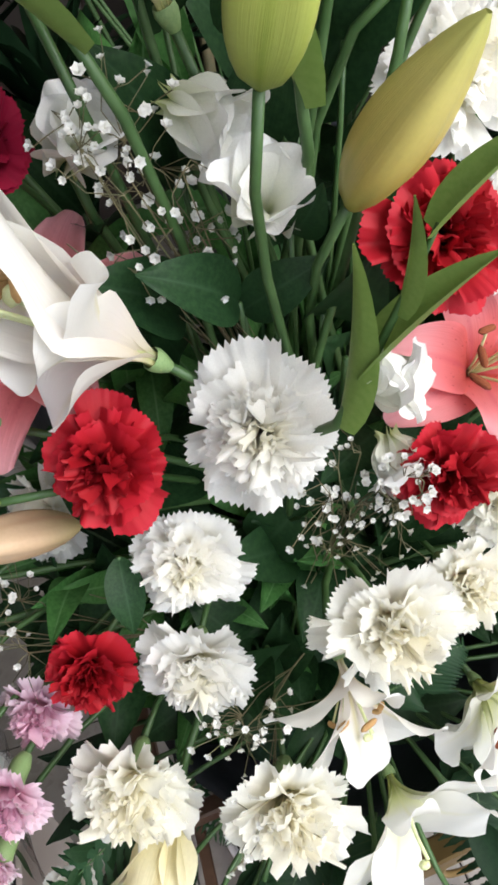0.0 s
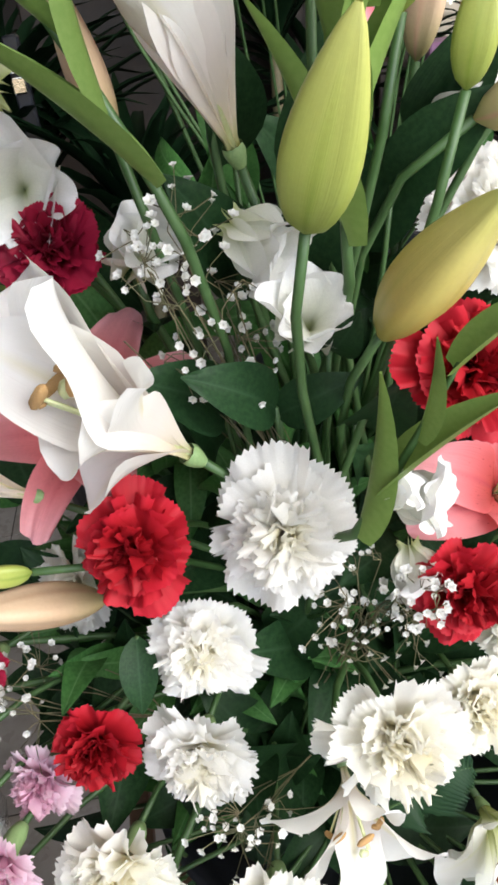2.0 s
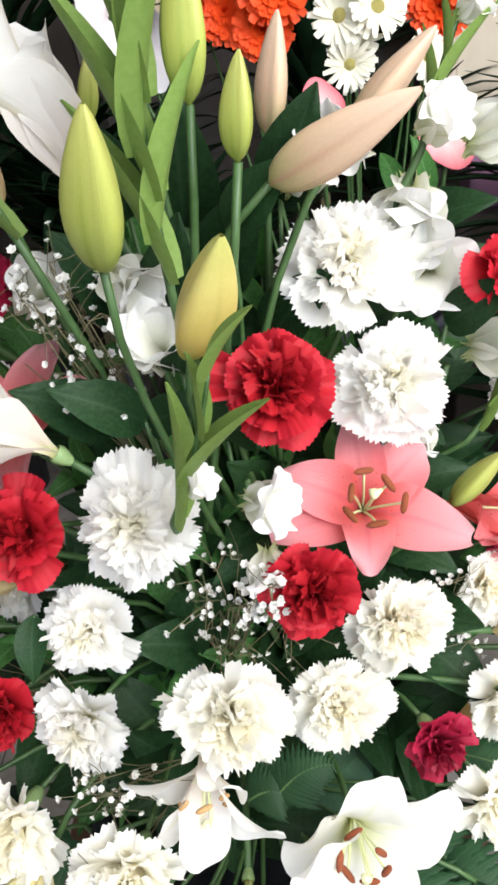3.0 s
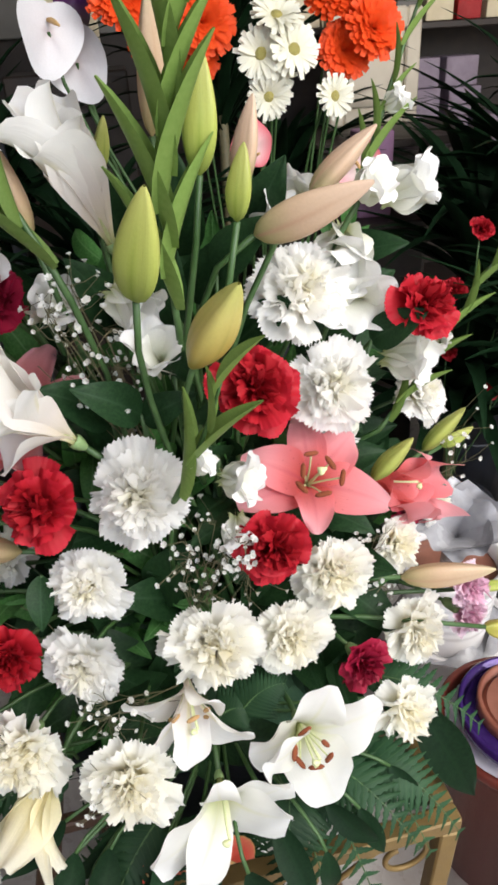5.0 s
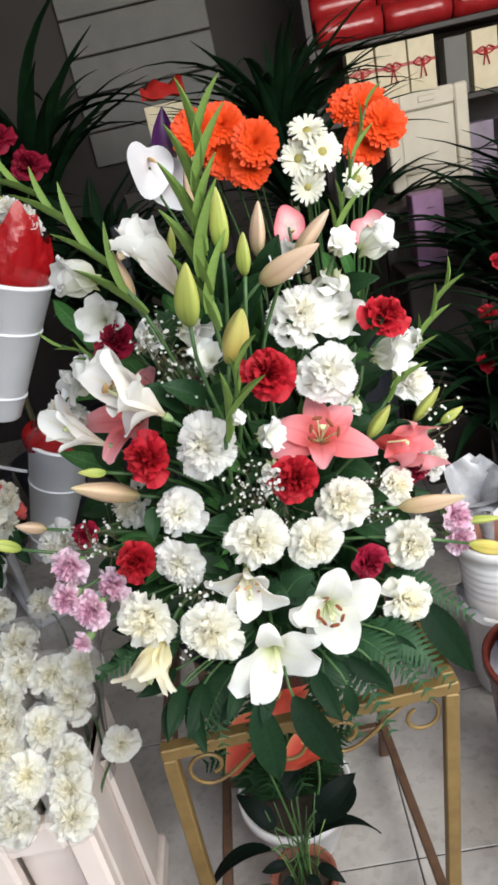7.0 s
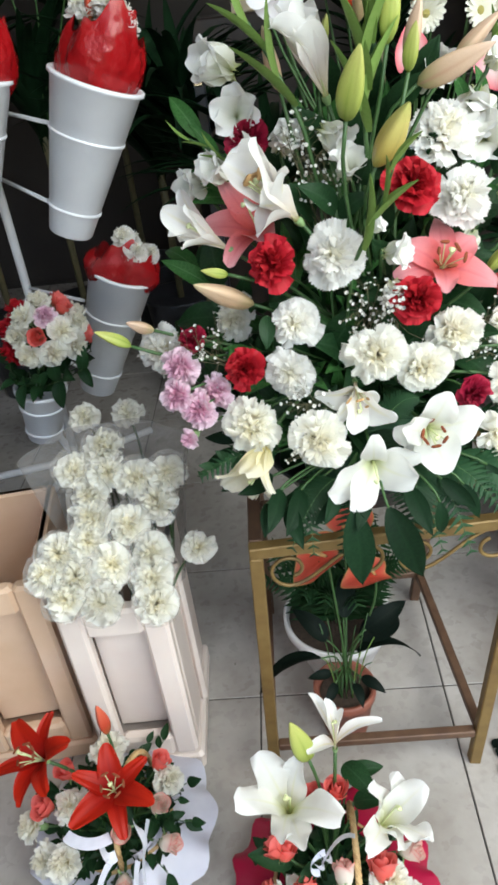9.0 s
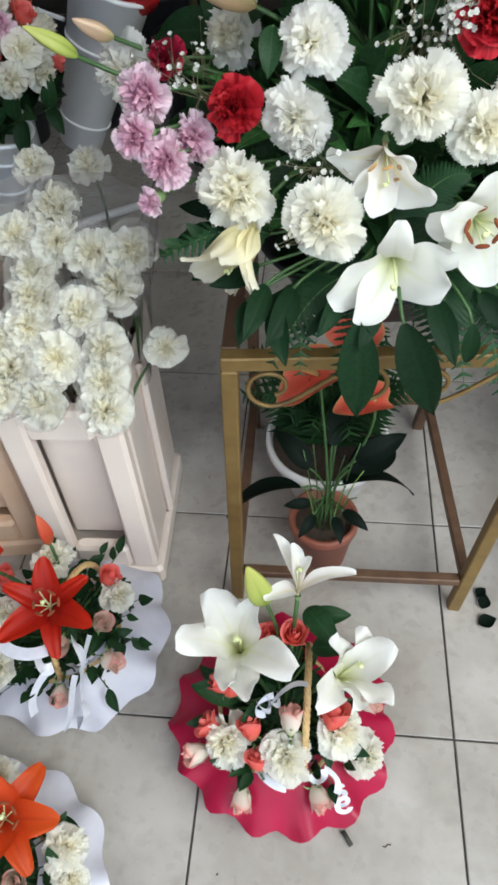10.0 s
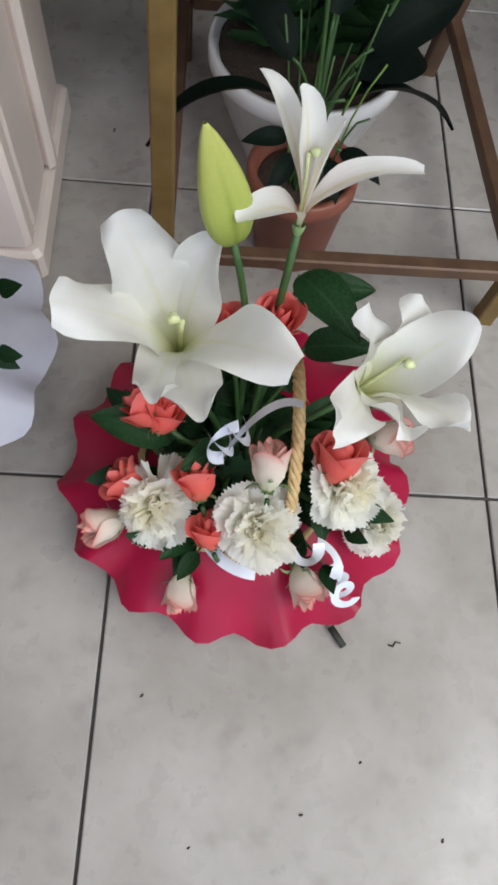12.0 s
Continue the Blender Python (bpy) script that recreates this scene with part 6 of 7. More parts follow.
for p, R, h, ax in (((-0.283, 0.268, 0.165), 0.040, BLUSH_HEADS, (0.1, -0.6, 0.6)), ((-0.211, 0.263, 0.130), 0.040, BLUSH_HEADS, (0.85, -0.3, 0.3)), ((-0.227, 0.305, 0.168), 0.040, BLUSH_HEADS, (0.5, -0.2, 0.8)), ((-0.422, 0.311, 0.170), 0.040, CORAL_HEADS, (-0.5, -0.3, 0.7)),
                 ((-0.284, 0.216, 0.105), 0.036, BLUSH_HEADS, (0.1, -0.85, 0.3)), ((-0.235, 0.385, 0.165), 0.036, CORAL_HEADS, (0.5, 0.3, 0.7)), ((-0.39, 0.36, 0.19), 0.036, CORAL_HEADS, (-0.3, 0.1, 0.8))):
    rose(p, R, h, "blush rose bud edged with coral", G2, ft2(p), ax)
basket_leaves(B2, 16, 45, "dark small-leaved sprigs round a gift basket", 0.030, 0.085, 0.135, [SPRIG_LEAF])
basket_leaves(B2, 14, 57, "dark small-leaved sprigs round a gift basket", 0.032, 0.10, 0.15, [SPRIG_LEAF])
basket_leaves(B2, 8, 47, "dark leaves round a gift basket's rim", 0.04, 0.06, 0.10)
rb = thing("ribbon_bow", (-0.30, 0.27, 0.11), "white satin ribbon tied to a basket", "ribbon", "ribbons")
for pts, up in ((bezier((-0.375, 0.265, 0.165), (-0.35, 0.245, 0.165), (-0.32, 0.245, 0.165), (-0.300, 0.258, 0.165), 14), (0, -0.3, 1)), (bezier((-0.318, 0.262, 0.155), (-0.315, 0.235, 0.15), (-0.30, 0.232, 0.14), (-0.295, 0.245, 0.135), 12), (1, 0, 0.3)), (bezier((-0.245, 0.29, 0.155), (-0.25, 0.26, 0.145), (-0.255, 0.235, 0.12), (-0.25, 0.215, 0.095), 14), (1, 0.2, 0.2)),
                (bezier((-0.25, 0.21, 0.09), (-0.235, 0.195, 0.085), (-0.245, 0.185, 0.075), (-0.26, 0.19, 0.065), 12), (1, 0, 0.3)), (bezier((-0.27, 0.25, 0.14), (-0.255, 0.24, 0.14), (-0.24, 0.25, 0.14), (-0.23, 0.265, 0.14), 10), (0, 1, 0.6)),
                (bezier((-0.262, 0.275, 0.178), (-0.25, 0.255, 0.19), (-0.235, 0.25, 0.165), (-0.247, 0.238, 0.145), 14), (1, 0, 0.3)), (bezier((-0.258, 0.235, 0.135), (-0.262, 0.205, 0.125), (-0.255, 0.185, 0.105), (-0.268, 0.17, 0.085), 14), (1, 0.1, 0.3)), (bezier((-0.30, 0.235, 0.14), (-0.315, 0.215, 0.13), (-0.325, 0.20, 0.115), (-0.315, 0.185, 0.10), 12), (1, 0, 0.4))):
    ribbon(rb, pts, 0.018, up=up)

B3 = (-0.330, -0.030, 0.0)
basket3 = basket(B3, 0.153, WHITE_PAPER, "wicker gift basket with a white collar and orange lilies", 11, 48, 80)
ft3 = in_basket(B3)
G3 = "flowers in the orange lily basket"
lily((-0.275, 0.025, 0.205), (0.25, -0.15, 0.92), 0.080, ORANGE_LILY, "open bright orange lily", G3, ft3((-0.27, 0.02, 0)), W=0.24, p0=45, p1=88, bend=1.0, roll=10, seed=31)
for p, R in (((-0.217, 0.015, 0.125), 0.032), ((-0.320, 0.083, 0.155), 0.033), ((-0.205, -0.02, 0.105), 0.026)):
    carnation(p, R, CREAM_HEADS, "cream white carnation in a gift basket", G3, ft3(p), Vector((0.5, 0.1, 0.85)).normalized())
for p, R, h in (((-0.267, -0.029, 0.135), 0.038, BLUSH_HEADS), ((-0.226, -0.072, 0.105), 0.032, CORAL_HEADS), ((-0.33, -0.07, 0.15), 0.04, CORAL_HEADS)):
    rose(p, R, h, "small rose bud edged with coral", G3, ft3(p), (0.2, -0.2, 0.9))
basket_leaves(B3, 14, 59, "dark narrow sprigs lying on a basket's white collar", 0.026, 0.10, 0.145, [SPRIG_LEAF])
basket_leaves(B3, 16, 49, "dark small-leaved sprigs round a gift basket", 0.028, 0.085, 0.135, [SPRIG_LEAF])
rb = thing("ribbon_bow", (-0.23, -0.055, 0.10), "rolled white satin ribbon on a basket", "ribbon", "ribbons")
for at, ax, n, L, rr in (((-0.230, -0.052, 0.122), (0.2, -0.3, 0.9), 2, 0.016, 0.014), ((-0.205, -0.085, 0.095), (0.7, -0.4, 0.3), 2, 0.03, 0.010)):
    pts, up = curl(at, rr, n, L, ax)
    ribbon(rb, pts, 0.010, up=up)
# dark cut stem ends under two baskets
for x, y, a in ((0.144, 0.088, -55), (-0.170, -0.105, -10)):
    s = Soup()
    s.tube([(x, y, 0.006), (x + 0.022 * np.cos(radians(a)), y + 0.022 * np.sin(radians(a)), 0.005)], 0.0035, 6)
    solo("cut_stem", s, DARK_TWIG, "dark cut stem end lying on the floor", "stem", "cut stems")


# ---- bucket rack ----
def bucket(bottom, top, r0, r1, label, group="cone buckets"):
    """A tapering white bucket with raised bands, leaning as its ring holds it."""
    bottom, top = Vector(bottom), Vector(top)
    root = thing("flower_bucket", bottom, label, "bucket", group)
    m = aim(bottom, top - bottom, 0)
    h = (top - bottom).length
    rr = lambda q: r0 + (r1 - r0) * q
    prof = [(0.0, 0.0), (r0 - 0.003, 0.0), (r0, 0.004)]
    for q in (0.18, 0.66):
        band = Soup()
        band.turn([(rr(q) - 0.002, h * q - 0.005), (rr(q) + 0.003, h * q - 0.002), (rr(q) + 0.003, h * q + 0.002), (rr(q) - 0.001, h * q + 0.005)], 40)
        part("band", band, BUCKET, root, m=m)
    prof += [(r1 - 0.001, h - 0.012), (r1 + 0.006, h - 0.008), (r1 + 0.006, h - 0.001), (r1 - 0.003, h), (rr(0.5) - 0.005, h * 0.5), (0.0, h * 0.48)]
    s = Soup()
    s.turn(prof, 40)
    part("bucket_body", s, BUCKET, root, m=m)
    return root, m, h


def wrap(m, h, r, mat, label, height=0.13, seed=1):
    s = Soup()
    rg = rng_of(seed)
    ph = rg.uniform(0, 6.28, 5)
    n = 60
    a = np.arange(n) * 2 * np.pi / n
    P = np.zeros((9, n, 3))
    for i, q in enumerate(np.linspace(0, 1, 9)):
        k = r * (0.80 + 0.32 * np.sin(np.pi * 0.92 * q)) * (1 + 0.08 * np.sin(3 * a + ph[0] + 2 * q) + 0.05 * q * np.sin(7 * a + ph[1] - 5 * q) + 0.022 * np.sin(13 * a + ph[2] + 9 * q))
        z = h - 0.05 + (height + 0.05) * q * (1 - 0.34 * np.cos(a - 0.5) + 0.16 * np.sin(3 * a + ph[3]) + 0.10 * q * np.sin(8 * a + ph[4]))
        P[i] = np.stack([k * np.cos(a) + 0.012, k * np.sin(a), z], -1)
    s.grid(P, closed=True)
    return solo("cellophane_wrap", s, mat, label, "cellophane", "bouquet wraps", m=m)


def bunch(m, h, r, n, heads, label, seed, lift=0.05):
    rg = rng_of(seed)
    for i in range(n):
        a, q = rg.uniform(0, 6.28), rg.uniform(0.1, 0.85)
        p = m @ Vector((r * q * np.cos(a), r * q * np.sin(a), h + lift + rg.uniform(0, 0.05)))
        f = m @ Vector((0.3 * r * q * np.cos(a), 0.3 * r * q * np.sin(a), h * 0.52))
        carnation(tuple(p), 0.032, heads, label, "bunches in the buckets", f, (m.to_3x3() @ Vector((0.4 * np.cos(a), 0.4 * np.sin(a), 1)) + Vector((0, -0.4, 0))).normalized())


rack = thing("bucket_rack", (-0.685, 1.60, 0.0), "white tubular steel rack holding cone buckets", "rack")
for pts, r in (([(-0.685, 1.60, 0.02), (-0.685, 1.60, 1.75)], 0.013),):
    s = Soup()
    s.tube(pts, r, 10)
    part("post", s, RACK, rack)
for e in ((-1.0, 1.52, 0.014), (-0.80, 1.10, 0.014), (-0.45, 1.75, 0.014), (-0.9, 1.95, 0.014)):
    s = Soup()
    s.tube([(-0.685, 1.60, 0.014), e], 0.0125, 8)
    part("foot", s, RACK, rack)
for a, b in (((-0.685, 1.60, 1.10), (-0.42, 1.31, 1.075)), ((-0.685, 1.60, 0.93), (-0.47, 1.31, 0.915)), ((-0.685, 1.60, 0.62), (-0.50, 1.50, 0.60)), ((-0.685, 1.60, 0.55), (-0.58, 1.20, 0.47)), ((-0.685, 1.60, 1.10), (-0.72, 1.31, 1.075)), ((-0.685, 1.60, 0.93), (-0.72, 1.31, 0.915)), ((-0.685, 1.60, 0.42), (-0.56, 1.50, 0.40))):
    s = Soup()
    s.tube([a, b], 0.005, 8)
    part("arm", s, RACK, rack)
bk, m1, h1 = bucket((-0.432, 1.30, 0.842), (-0.300, 1.30, 1.150), 0.050, 0.096, "white cone bucket with red-wrapped flowers, leaning")
wrap(m1, h1, 0.080, RED_FILM, "glossy red cellophane round a bouquet", 0.09, 3)
bunch(m1, h1, 0.08, 7, WHITE_HEADS, "white carnation in a red-wrapped bouquet", 5, 0.10)
for q in ((0.02, 0.0), (-0.01, 0.03), (0.035, 0.02)):
    b0 = m1 @ Vector((q[0], q[1], h1 + 0.10))
    lily_bud(tuple(b0), tuple(b0 + Vector((0.01, -0.01, 0.06))), RED_BUD if q[0] < 0.03 else YELLOW_BUD, "rust red lily bud in a wrapped bouquet", "buds in the buckets", m1 @ Vector((0, 0, h1 * 0.52)))
bk, m2, h2 = bucket((-0.524, 1.50, 0.328), (-0.378, 1.50, 0.672), 0.052, 0.088, "lower white cone bucket with red-wrapped flowers")
wrap(m2, h2, 0.088, RED_FILM, "crumpled red cellophane round a bouquet", 0.055, 7)
bunch(m2, h2, 0.09, 8, WHITE_HEADS, "white flower in a red-wrapped bouquet", 9, 0.055)
bk, m3, h3 = bucket((-0.66, 1.30, 0.860), (-0.575, 1.30, 1.190), 0.050, 0.096, "white cone bucket at the rack's outer side")
wrap(m3, h3, 0.092, RED_FILM, "red cellophane round a bouquet", 0.10, 8)
bk, m4, h4 = bucket((-0.585, 1.17, 0.375), (-0.556, 1.16, 0.520), 0.042, 0.058, "small white pot holding a round bouquet")
G5 = "flowers in the round bouquet"
rg = rng_of(77)
i = 0
for ring, (n, tilt) in enumerate(((1, 0), (6, 38), (9, 68), (9, 98))):
    for k in range(n):
        a = 2 * np.pi * k / n + ring
        d = Vector((np.sin(radians(tilt)) * np.cos(a), np.sin(radians(tilt)) * np.sin(a), np.cos(radians(tilt))))
        p = Vector((-0.50, 1.15, 0.655)) + d * 0.085
        foot = m4 @ Vector((0, 0, h4 * 0.6))
        i += 1
        ahead = d.dot(Vector((0.25, -0.72, 0.64)))
        if d.x < -0.55 and -0.6 < d.y < 0.1:
            carnation(tuple(p), 0.036, RED_HEADS, "red carnation in a round bouquet", G5, foot, d)
        elif i % 5 == 2 or (ahead > 0.88 and i % 2):
            rose(tuple(p), 0.04, CORAL_HEADS, "orange rose in a round bouquet", G5, foot, d)
        elif i % 7 == 3 or ahead > 0.88:
            carnation(tuple(p), 0.028, MUM_HEADS, "lilac pink carnation in a round bouquet", G5, foot, d)
        else:
            carnation(tuple(p), 0.034, CREAM_HEADS, "carnation in a round bouquet", G5, foot, d)
for k in range(12):
    a = 2 * np.pi * k / 12
    leaf_stem(tuple(m4 @ Vector((0, 0, h4 * 0.7))), (-0.51 + 0.10 * np.cos(a), 1.15 + 0.10 * np.sin(a), 0.585), 4, 0.06, LEAF_OVAL, "dark leaves under a round bouquet", "bouquet foliage")

# ---- glazed pots beside the stand ----
PG = "pots beside the stand"
pot("plant_pot", (0.668, 1.050, 0.0), 0.095, 0.112, 0.250, CERAMIC, "large white glazed pot on the floor", GREY_WRAP, group=PG, fill=0.96)
pot("plant_pot", (0.640, 1.035, 0.243), 0.078, 0.094, 0.190, CERAMIC, "white ribbed pot with a brown inside", INNER, group=PG, rings=6, fill=0.86)
s = Soup()
P = np.zeros((5, 40, 3))
a = np.arange(40) * 2 * np.pi / 40
for i, q in enumerate(np.linspace(0, 1, 5)):
    rr = 0.086 + 0.028 * q + 0.004 * np.sin(9 * a + 4 * q)
    P[i] = np.stack([0.655 + rr * np.cos(a), 1.043 + rr * np.sin(a), 0.246 + 0.018 * np.sin(7 * a + 3 * q) * (1 - q) + 0.012 * (1 - q)], -1)
s.grid(P, closed=True)
solo("crumpled_wrap", s, GREY_WRAP, "grey crumpled film round the base of a white pot", "wrapping")
pot("plant_pot", (0.635, 0.740, 0.0), 0.095, 0.122, 0.345, OXBLOOD, "dark oxblood glazed pot with pots nested inside", WHITE_PAPER, group=PG, fill=0.94)
pot("plant_pot", (0.645, 0.740, 0.322), 0.088, 0.104, 0.045, PURPLE, "purple foil pot nested in a dark pot", PURPLE, group=PG, fill=0.8, lip=0.003)
pot("plant_pot", (0.650, 0.742, 0.358), 0.060, 0.080, 0.020, TERRA, "terracotta pot nested in a purple one", INNER, group=PG, fill=0.7, lip=0.003)
pot("plant_pot", (0.640, 0.470, 0.0), 0.075, 0.105, 0.225, PURPLE, "shiny purple foil-wrapped pot on the floor", WHITE_PAPER, group=PG, fill=0.95)
sleeve = thing("paper_sleeve", (0.610, 1.000, 0.410), "crumpled grey-white paper sleeve leaning out of a white pot", "wrapping")
for k, (az, lean, L, w) in enumerate(((-60, 38, 0.10, 0.042), (0, 48, 0.11, 0.040), (55, 40, 0.10, 0.042), (130, 30, 0.11, 0.042), (-130, 34, 0.10, 0.042))):
    s = Soup()
    s.grid(spun(blade(L, 12, lean + 30, lambda u, w=w: w * (0.35 + 0.65 * np.sin(np.pi * (0.12 + 0.70 * u))), cup=0.5, ruffle=0.012, waves=1.6, rng=rng_of(640 + k), nu=10, nv=11), az))
    part("paper_lobe", s, GREY_WRAP, sleeve, m=aim((0.566, 0.885, 0.600), (-0.25, -0.45, 0.8)))
s = Soup()
s.tube(bezier((0.610, 1.000, 0.408), (0.605, 0.98, 0.47), (0.59, 0.94, 0.54), (0.566, 0.885, 0.604), 8), np.linspace(0.010, 0.020, 8), 10)
part("paper_neck", s, GREY_WRAP, sleeve)

# ---- gerberas and anthuriums behind the arrangement ----
tub = thing("flower_tub", (0.38, 1.42, 0.0), "tall dark plastic tub of cut flowers behind the arrangement", "bucket")
s = Soup()
s.turn([(0.0, 0.0), (0.12, 0.0), (0.125, 0.01), (0.155, 0.78), (0.165, 0.785), (0.165, 0.80), (0.15, 0.80), (0.13, 0.5), (0.0, 0.48)], 32)
part("tub_body", s, DARK_TUB, tub, m=Matrix.Translation((0.38, 1.42, 0.0)))
GG = "cut flowers in the dark tub"
for p, R, ax in (((0.165, 1.35, 1.345), 0.055, (-0.1, -0.9, 0.3)), ((0.225, 1.37, 1.350), 0.052, (0.1, -0.85, 0.45)), ((0.285, 1.34, 1.300), 0.055, (0.1, -0.95, 0.25)), ((0.265, 1.36, 1.255), 0.050, (0, -0.95, 0.1)), ((0.215, 1.38, 1.285), 0.05, (-0.1, -0.9, 0.1)),
                 ((0.530, 1.38, 1.325), 0.052, (0, -0.8, 0.5)), ((0.560, 1.35, 1.280), 0.054, (0.2, -0.9, 0.3)), ((0.520, 1.37, 1.250), 0.050, (-0.1, -0.9, 0.2)), ((0.500, 1.39, 1.330), 0.048, (-0.2, -0.8, 0.5))):
    ray_flower("gerbera", p, R, GERB_HEADS, "vivid orange double gerbera", "gerbera", GG, (0.38 + 0.3 * (p[0] - 0.38), 1.42, 0.49), ax, False)
for p, R, ax in (((0.367, 1.300, 1.255), 0.043, (-0.2, -0.9, 0.2)), ((0.394, 1.305, 1.305), 0.042, (0, -0.6, 0.75)), ((0.418, 1.295, 1.258), 0.044, (0.2, -0.9, 0.2)), ((0.377, 1.30, 1.195), 0.038, (0, -0.9, -0.1)), ((0.482, 1.29, 1.190), 0.036, (0.2, -0.8, 0.1)), ((0.387, 1.315, 1.222), 0.039, (0, -0.8, 0))):
    ray_flower("daisy", p, R, DAISY_HEADS, "creamy white daisy with an olive eye", "daisy", GG, (0.38 + 0.3 * (p[0] - 0.38), 1.40, 0.49), ax)


def anthurium(p, ax, up, L, mesh_data, label):
    root = thing("anthurium", (0.36, 1.40, 0.49), label, "anthurium", GG)
    s = Soup()
    s.tube(bezier((0.36, 1.40, 0.49), (0.36, 1.38, 0.8), Vector(p) - Vector((0, -0.05, 0.2)), p, 10), 0.003, 6)
    part("stem", s, STEM, root)
    a, u = Vector(ax).normalized(), Vector(up)
    u = (u - a * u.dot(a)).normalized()
    mm = Matrix.Translation(p) @ Matrix((a, u.cross(a), u)).transposed().to_4x4() @ Matrix.Scale(L, 4) @ Matrix.Translation((-0.3, 0, 0))
    sp = part("spathe", mesh_data, None, root, m=mm)
    part("spadix", SPADIX_MESH, None, sp, m=mm)


anthurium((0.052, 1.36, 1.300), (-0.10, -0.35, -0.85), (0.55, -0.72, 0.36), 0.094, SP_WHITE, "glossy white anthurium spathe")
anthurium((0.085, 1.42, 1.255), (0.35, -0.2, -0.85), (-0.3, -0.75, 0.50), 0.09, SP_WHITE, "glossy white anthurium spathe half hidden behind another")
anthurium((0.310, 1.10, 1.150), (-0.1, -0.3, 0.9), (0.3, -0.9, 0.3), 0.06, SP_PINK, "pale pink anthurium edged with red")
anthurium((0.462, 1.10, 1.112), (0.3, -0.2, -0.8), (-0.2, -0.9, 0.3), 0.062, SP_PINK, "pale pink anthurium edged with red")
root = thing("calla", (0.3, 1.44, 0.49), "dark purple calla flower", "calla", GG)
s = Soup()
s.tube(bezier((0.3, 1.44, 0.49), (0.2, 1.46, 0.9), (0.09, 1.46, 1.1), (0.085, 1.44, 1.30), 9), 0.004, 6)
part("stem", s, STEM, root)
s = Soup()
s.grid(blade(0.125, 0, 8, lambda u: 0.028 * np.sin(np.pi * (0.1 + 0.9 * u) ** 0.8) + 0.001, cup=0.8, nu=10, nv=9))
part("flower", s, CALLA, root, m=aim((0.085, 1.44, 1.29), (0.14, 0, 1)))


# ---- greenery at the back, its shade put into the leaf colour ----
def strap_plant(at, potr, poth, n, reach, height, width, mat, label, seed, group="potted plants at the back", lean=(0, 0), stemh=0.0):
    """A potted plant with arching strap leaves."""
    root = thing("potted_plant", at, label, "potted plant", group)
    s = Soup()
    s.turn([(0.0, 0.0), (potr * 0.8, 0.0), (potr, poth - 0.01), (potr + 0.006, poth), (potr - 0.004, poth), (0.0, poth - 0.02)], 24)
    part("pot_body", s, DARK_TUB, root, m=Matrix.Translation(at))
    r = rng_of(seed)
    top = np.array([at[0] + lean[0] * stemh, at[1] + lean[1] * stemh, at[2] + poth + stemh])
    if stemh:
        s = Soup()
        s.tube([(at[0], at[1], at[2] + poth - 0.03), (np.array([at[0], at[1], at[2] + poth]) + top) / 2, top], 0.014, 8)
        part("trunk", s, TWIG, root)
    for i in range(n):
        a = 2 * np.pi * i * 0.382 + r.uniform(-0.2, 0.2)
        L = height * r.uniform(0.75, 1.15)
        p0, p1 = r.uniform(5, 40), r.uniform(70, 130) * reach
        P = blade(L, p0, p1, lambda u: width * max(0.06, np.sin(np.pi * (0.15 + 0.84 * u) ** 0.8)), cup=0.5, nu=9, nv=3)
        s = Soup()
        s.grid(spun(P, np.degrees(a)) + top + np.array([0, 0, -0.02 + stemh * 0.25 * r.uniform(-1, 0)]))
        part("leaf", s, mat, root)
    return root


strap_plant((0.40, 2.05, 0.0), 0.14, 0.30, 90, 1.0, 0.52, 0.016, SHADED_LEAF, "dark spiky dracaena on a slim trunk", 1, stemh=1.0)
strap_plant((0.62, 2.45, 0.0), 0.14, 0.30, 40, 1.0, 0.6, 0.022, SHADED_LEAF, "dark leafy plant before the shelves", 12, stemh=0.55)
strap_plant((-0.55, 2.75, 0.0), 0.14, 0.30, 40, 1.0, 0.75, 0.03, SHADED_LEAF, "tall dark plant against the back wall", 13, stemh=1.05)
strap_plant((-1.0, 2.2, 0.0), 0.14, 0.30, 40, 1.0, 0.7, 0.03, SHADED_LEAF, "tall dark plant near the side wall", 14, stemh=0.9)
strap_plant((-0.35, 2.30, 0.0), 0.14, 0.30, 34, 0.9, 0.70, 0.022, SHADED_LEAF, "dark leafy plant in the shade at the back", 2, stemh=0.55)
strap_plant((-0.75, 2.35, 0.0), 0.14, 0.30, 34, 1.0, 0.65, 0.026, SHADED_LEAF, "dark leafy plant in the shade at the back", 3, stemh=0.75)
strap_plant((1.02, 1.75, 0.0), 0.14, 0.28, 80, 1.0, 0.6, 0.024, SHADED_LEAF, "dark leafy plant beside the shelves", 4, stemh=0.45)
strap_plant((0.82, 1.45, 0.0), 0.12, 0.24, 70, 1.1, 0.50, 0.024, SHADED_LEAF, "dark leafy plant behind the white pots", 5, stemh=0.25)
strap_plant((1.20, 1.30, 0.0), 0.13, 0.26, 36, 1.1, 0.55, 0.024, SHADED_LEAF, "dark leafy plant behind the glazed pots", 6, stemh=0.40)
strap_plant((0.05, 1.75, 0.0), 0.12, 0.26, 64, 1.0, 0.55, 0.022, SHADED_LEAF, "dark leafy plant behind the cut flowers", 7, stemh=0.50)
strap_plant((-0.20, 1.95, 0.0), 0.12, 0.26, 60, 1.0, 0.50, 0.022, SHADED_LEAF, "dark leafy plant behind the bucket rack", 8, stemh=0.72)
strap_plant((0.98, 1.28, 0.0), 0.12, 0.24, 70, 1.0, 0.42, 0.020, SHADED_LEAF, "bushy dark plant behind the pots", 15, stemh=0.42)
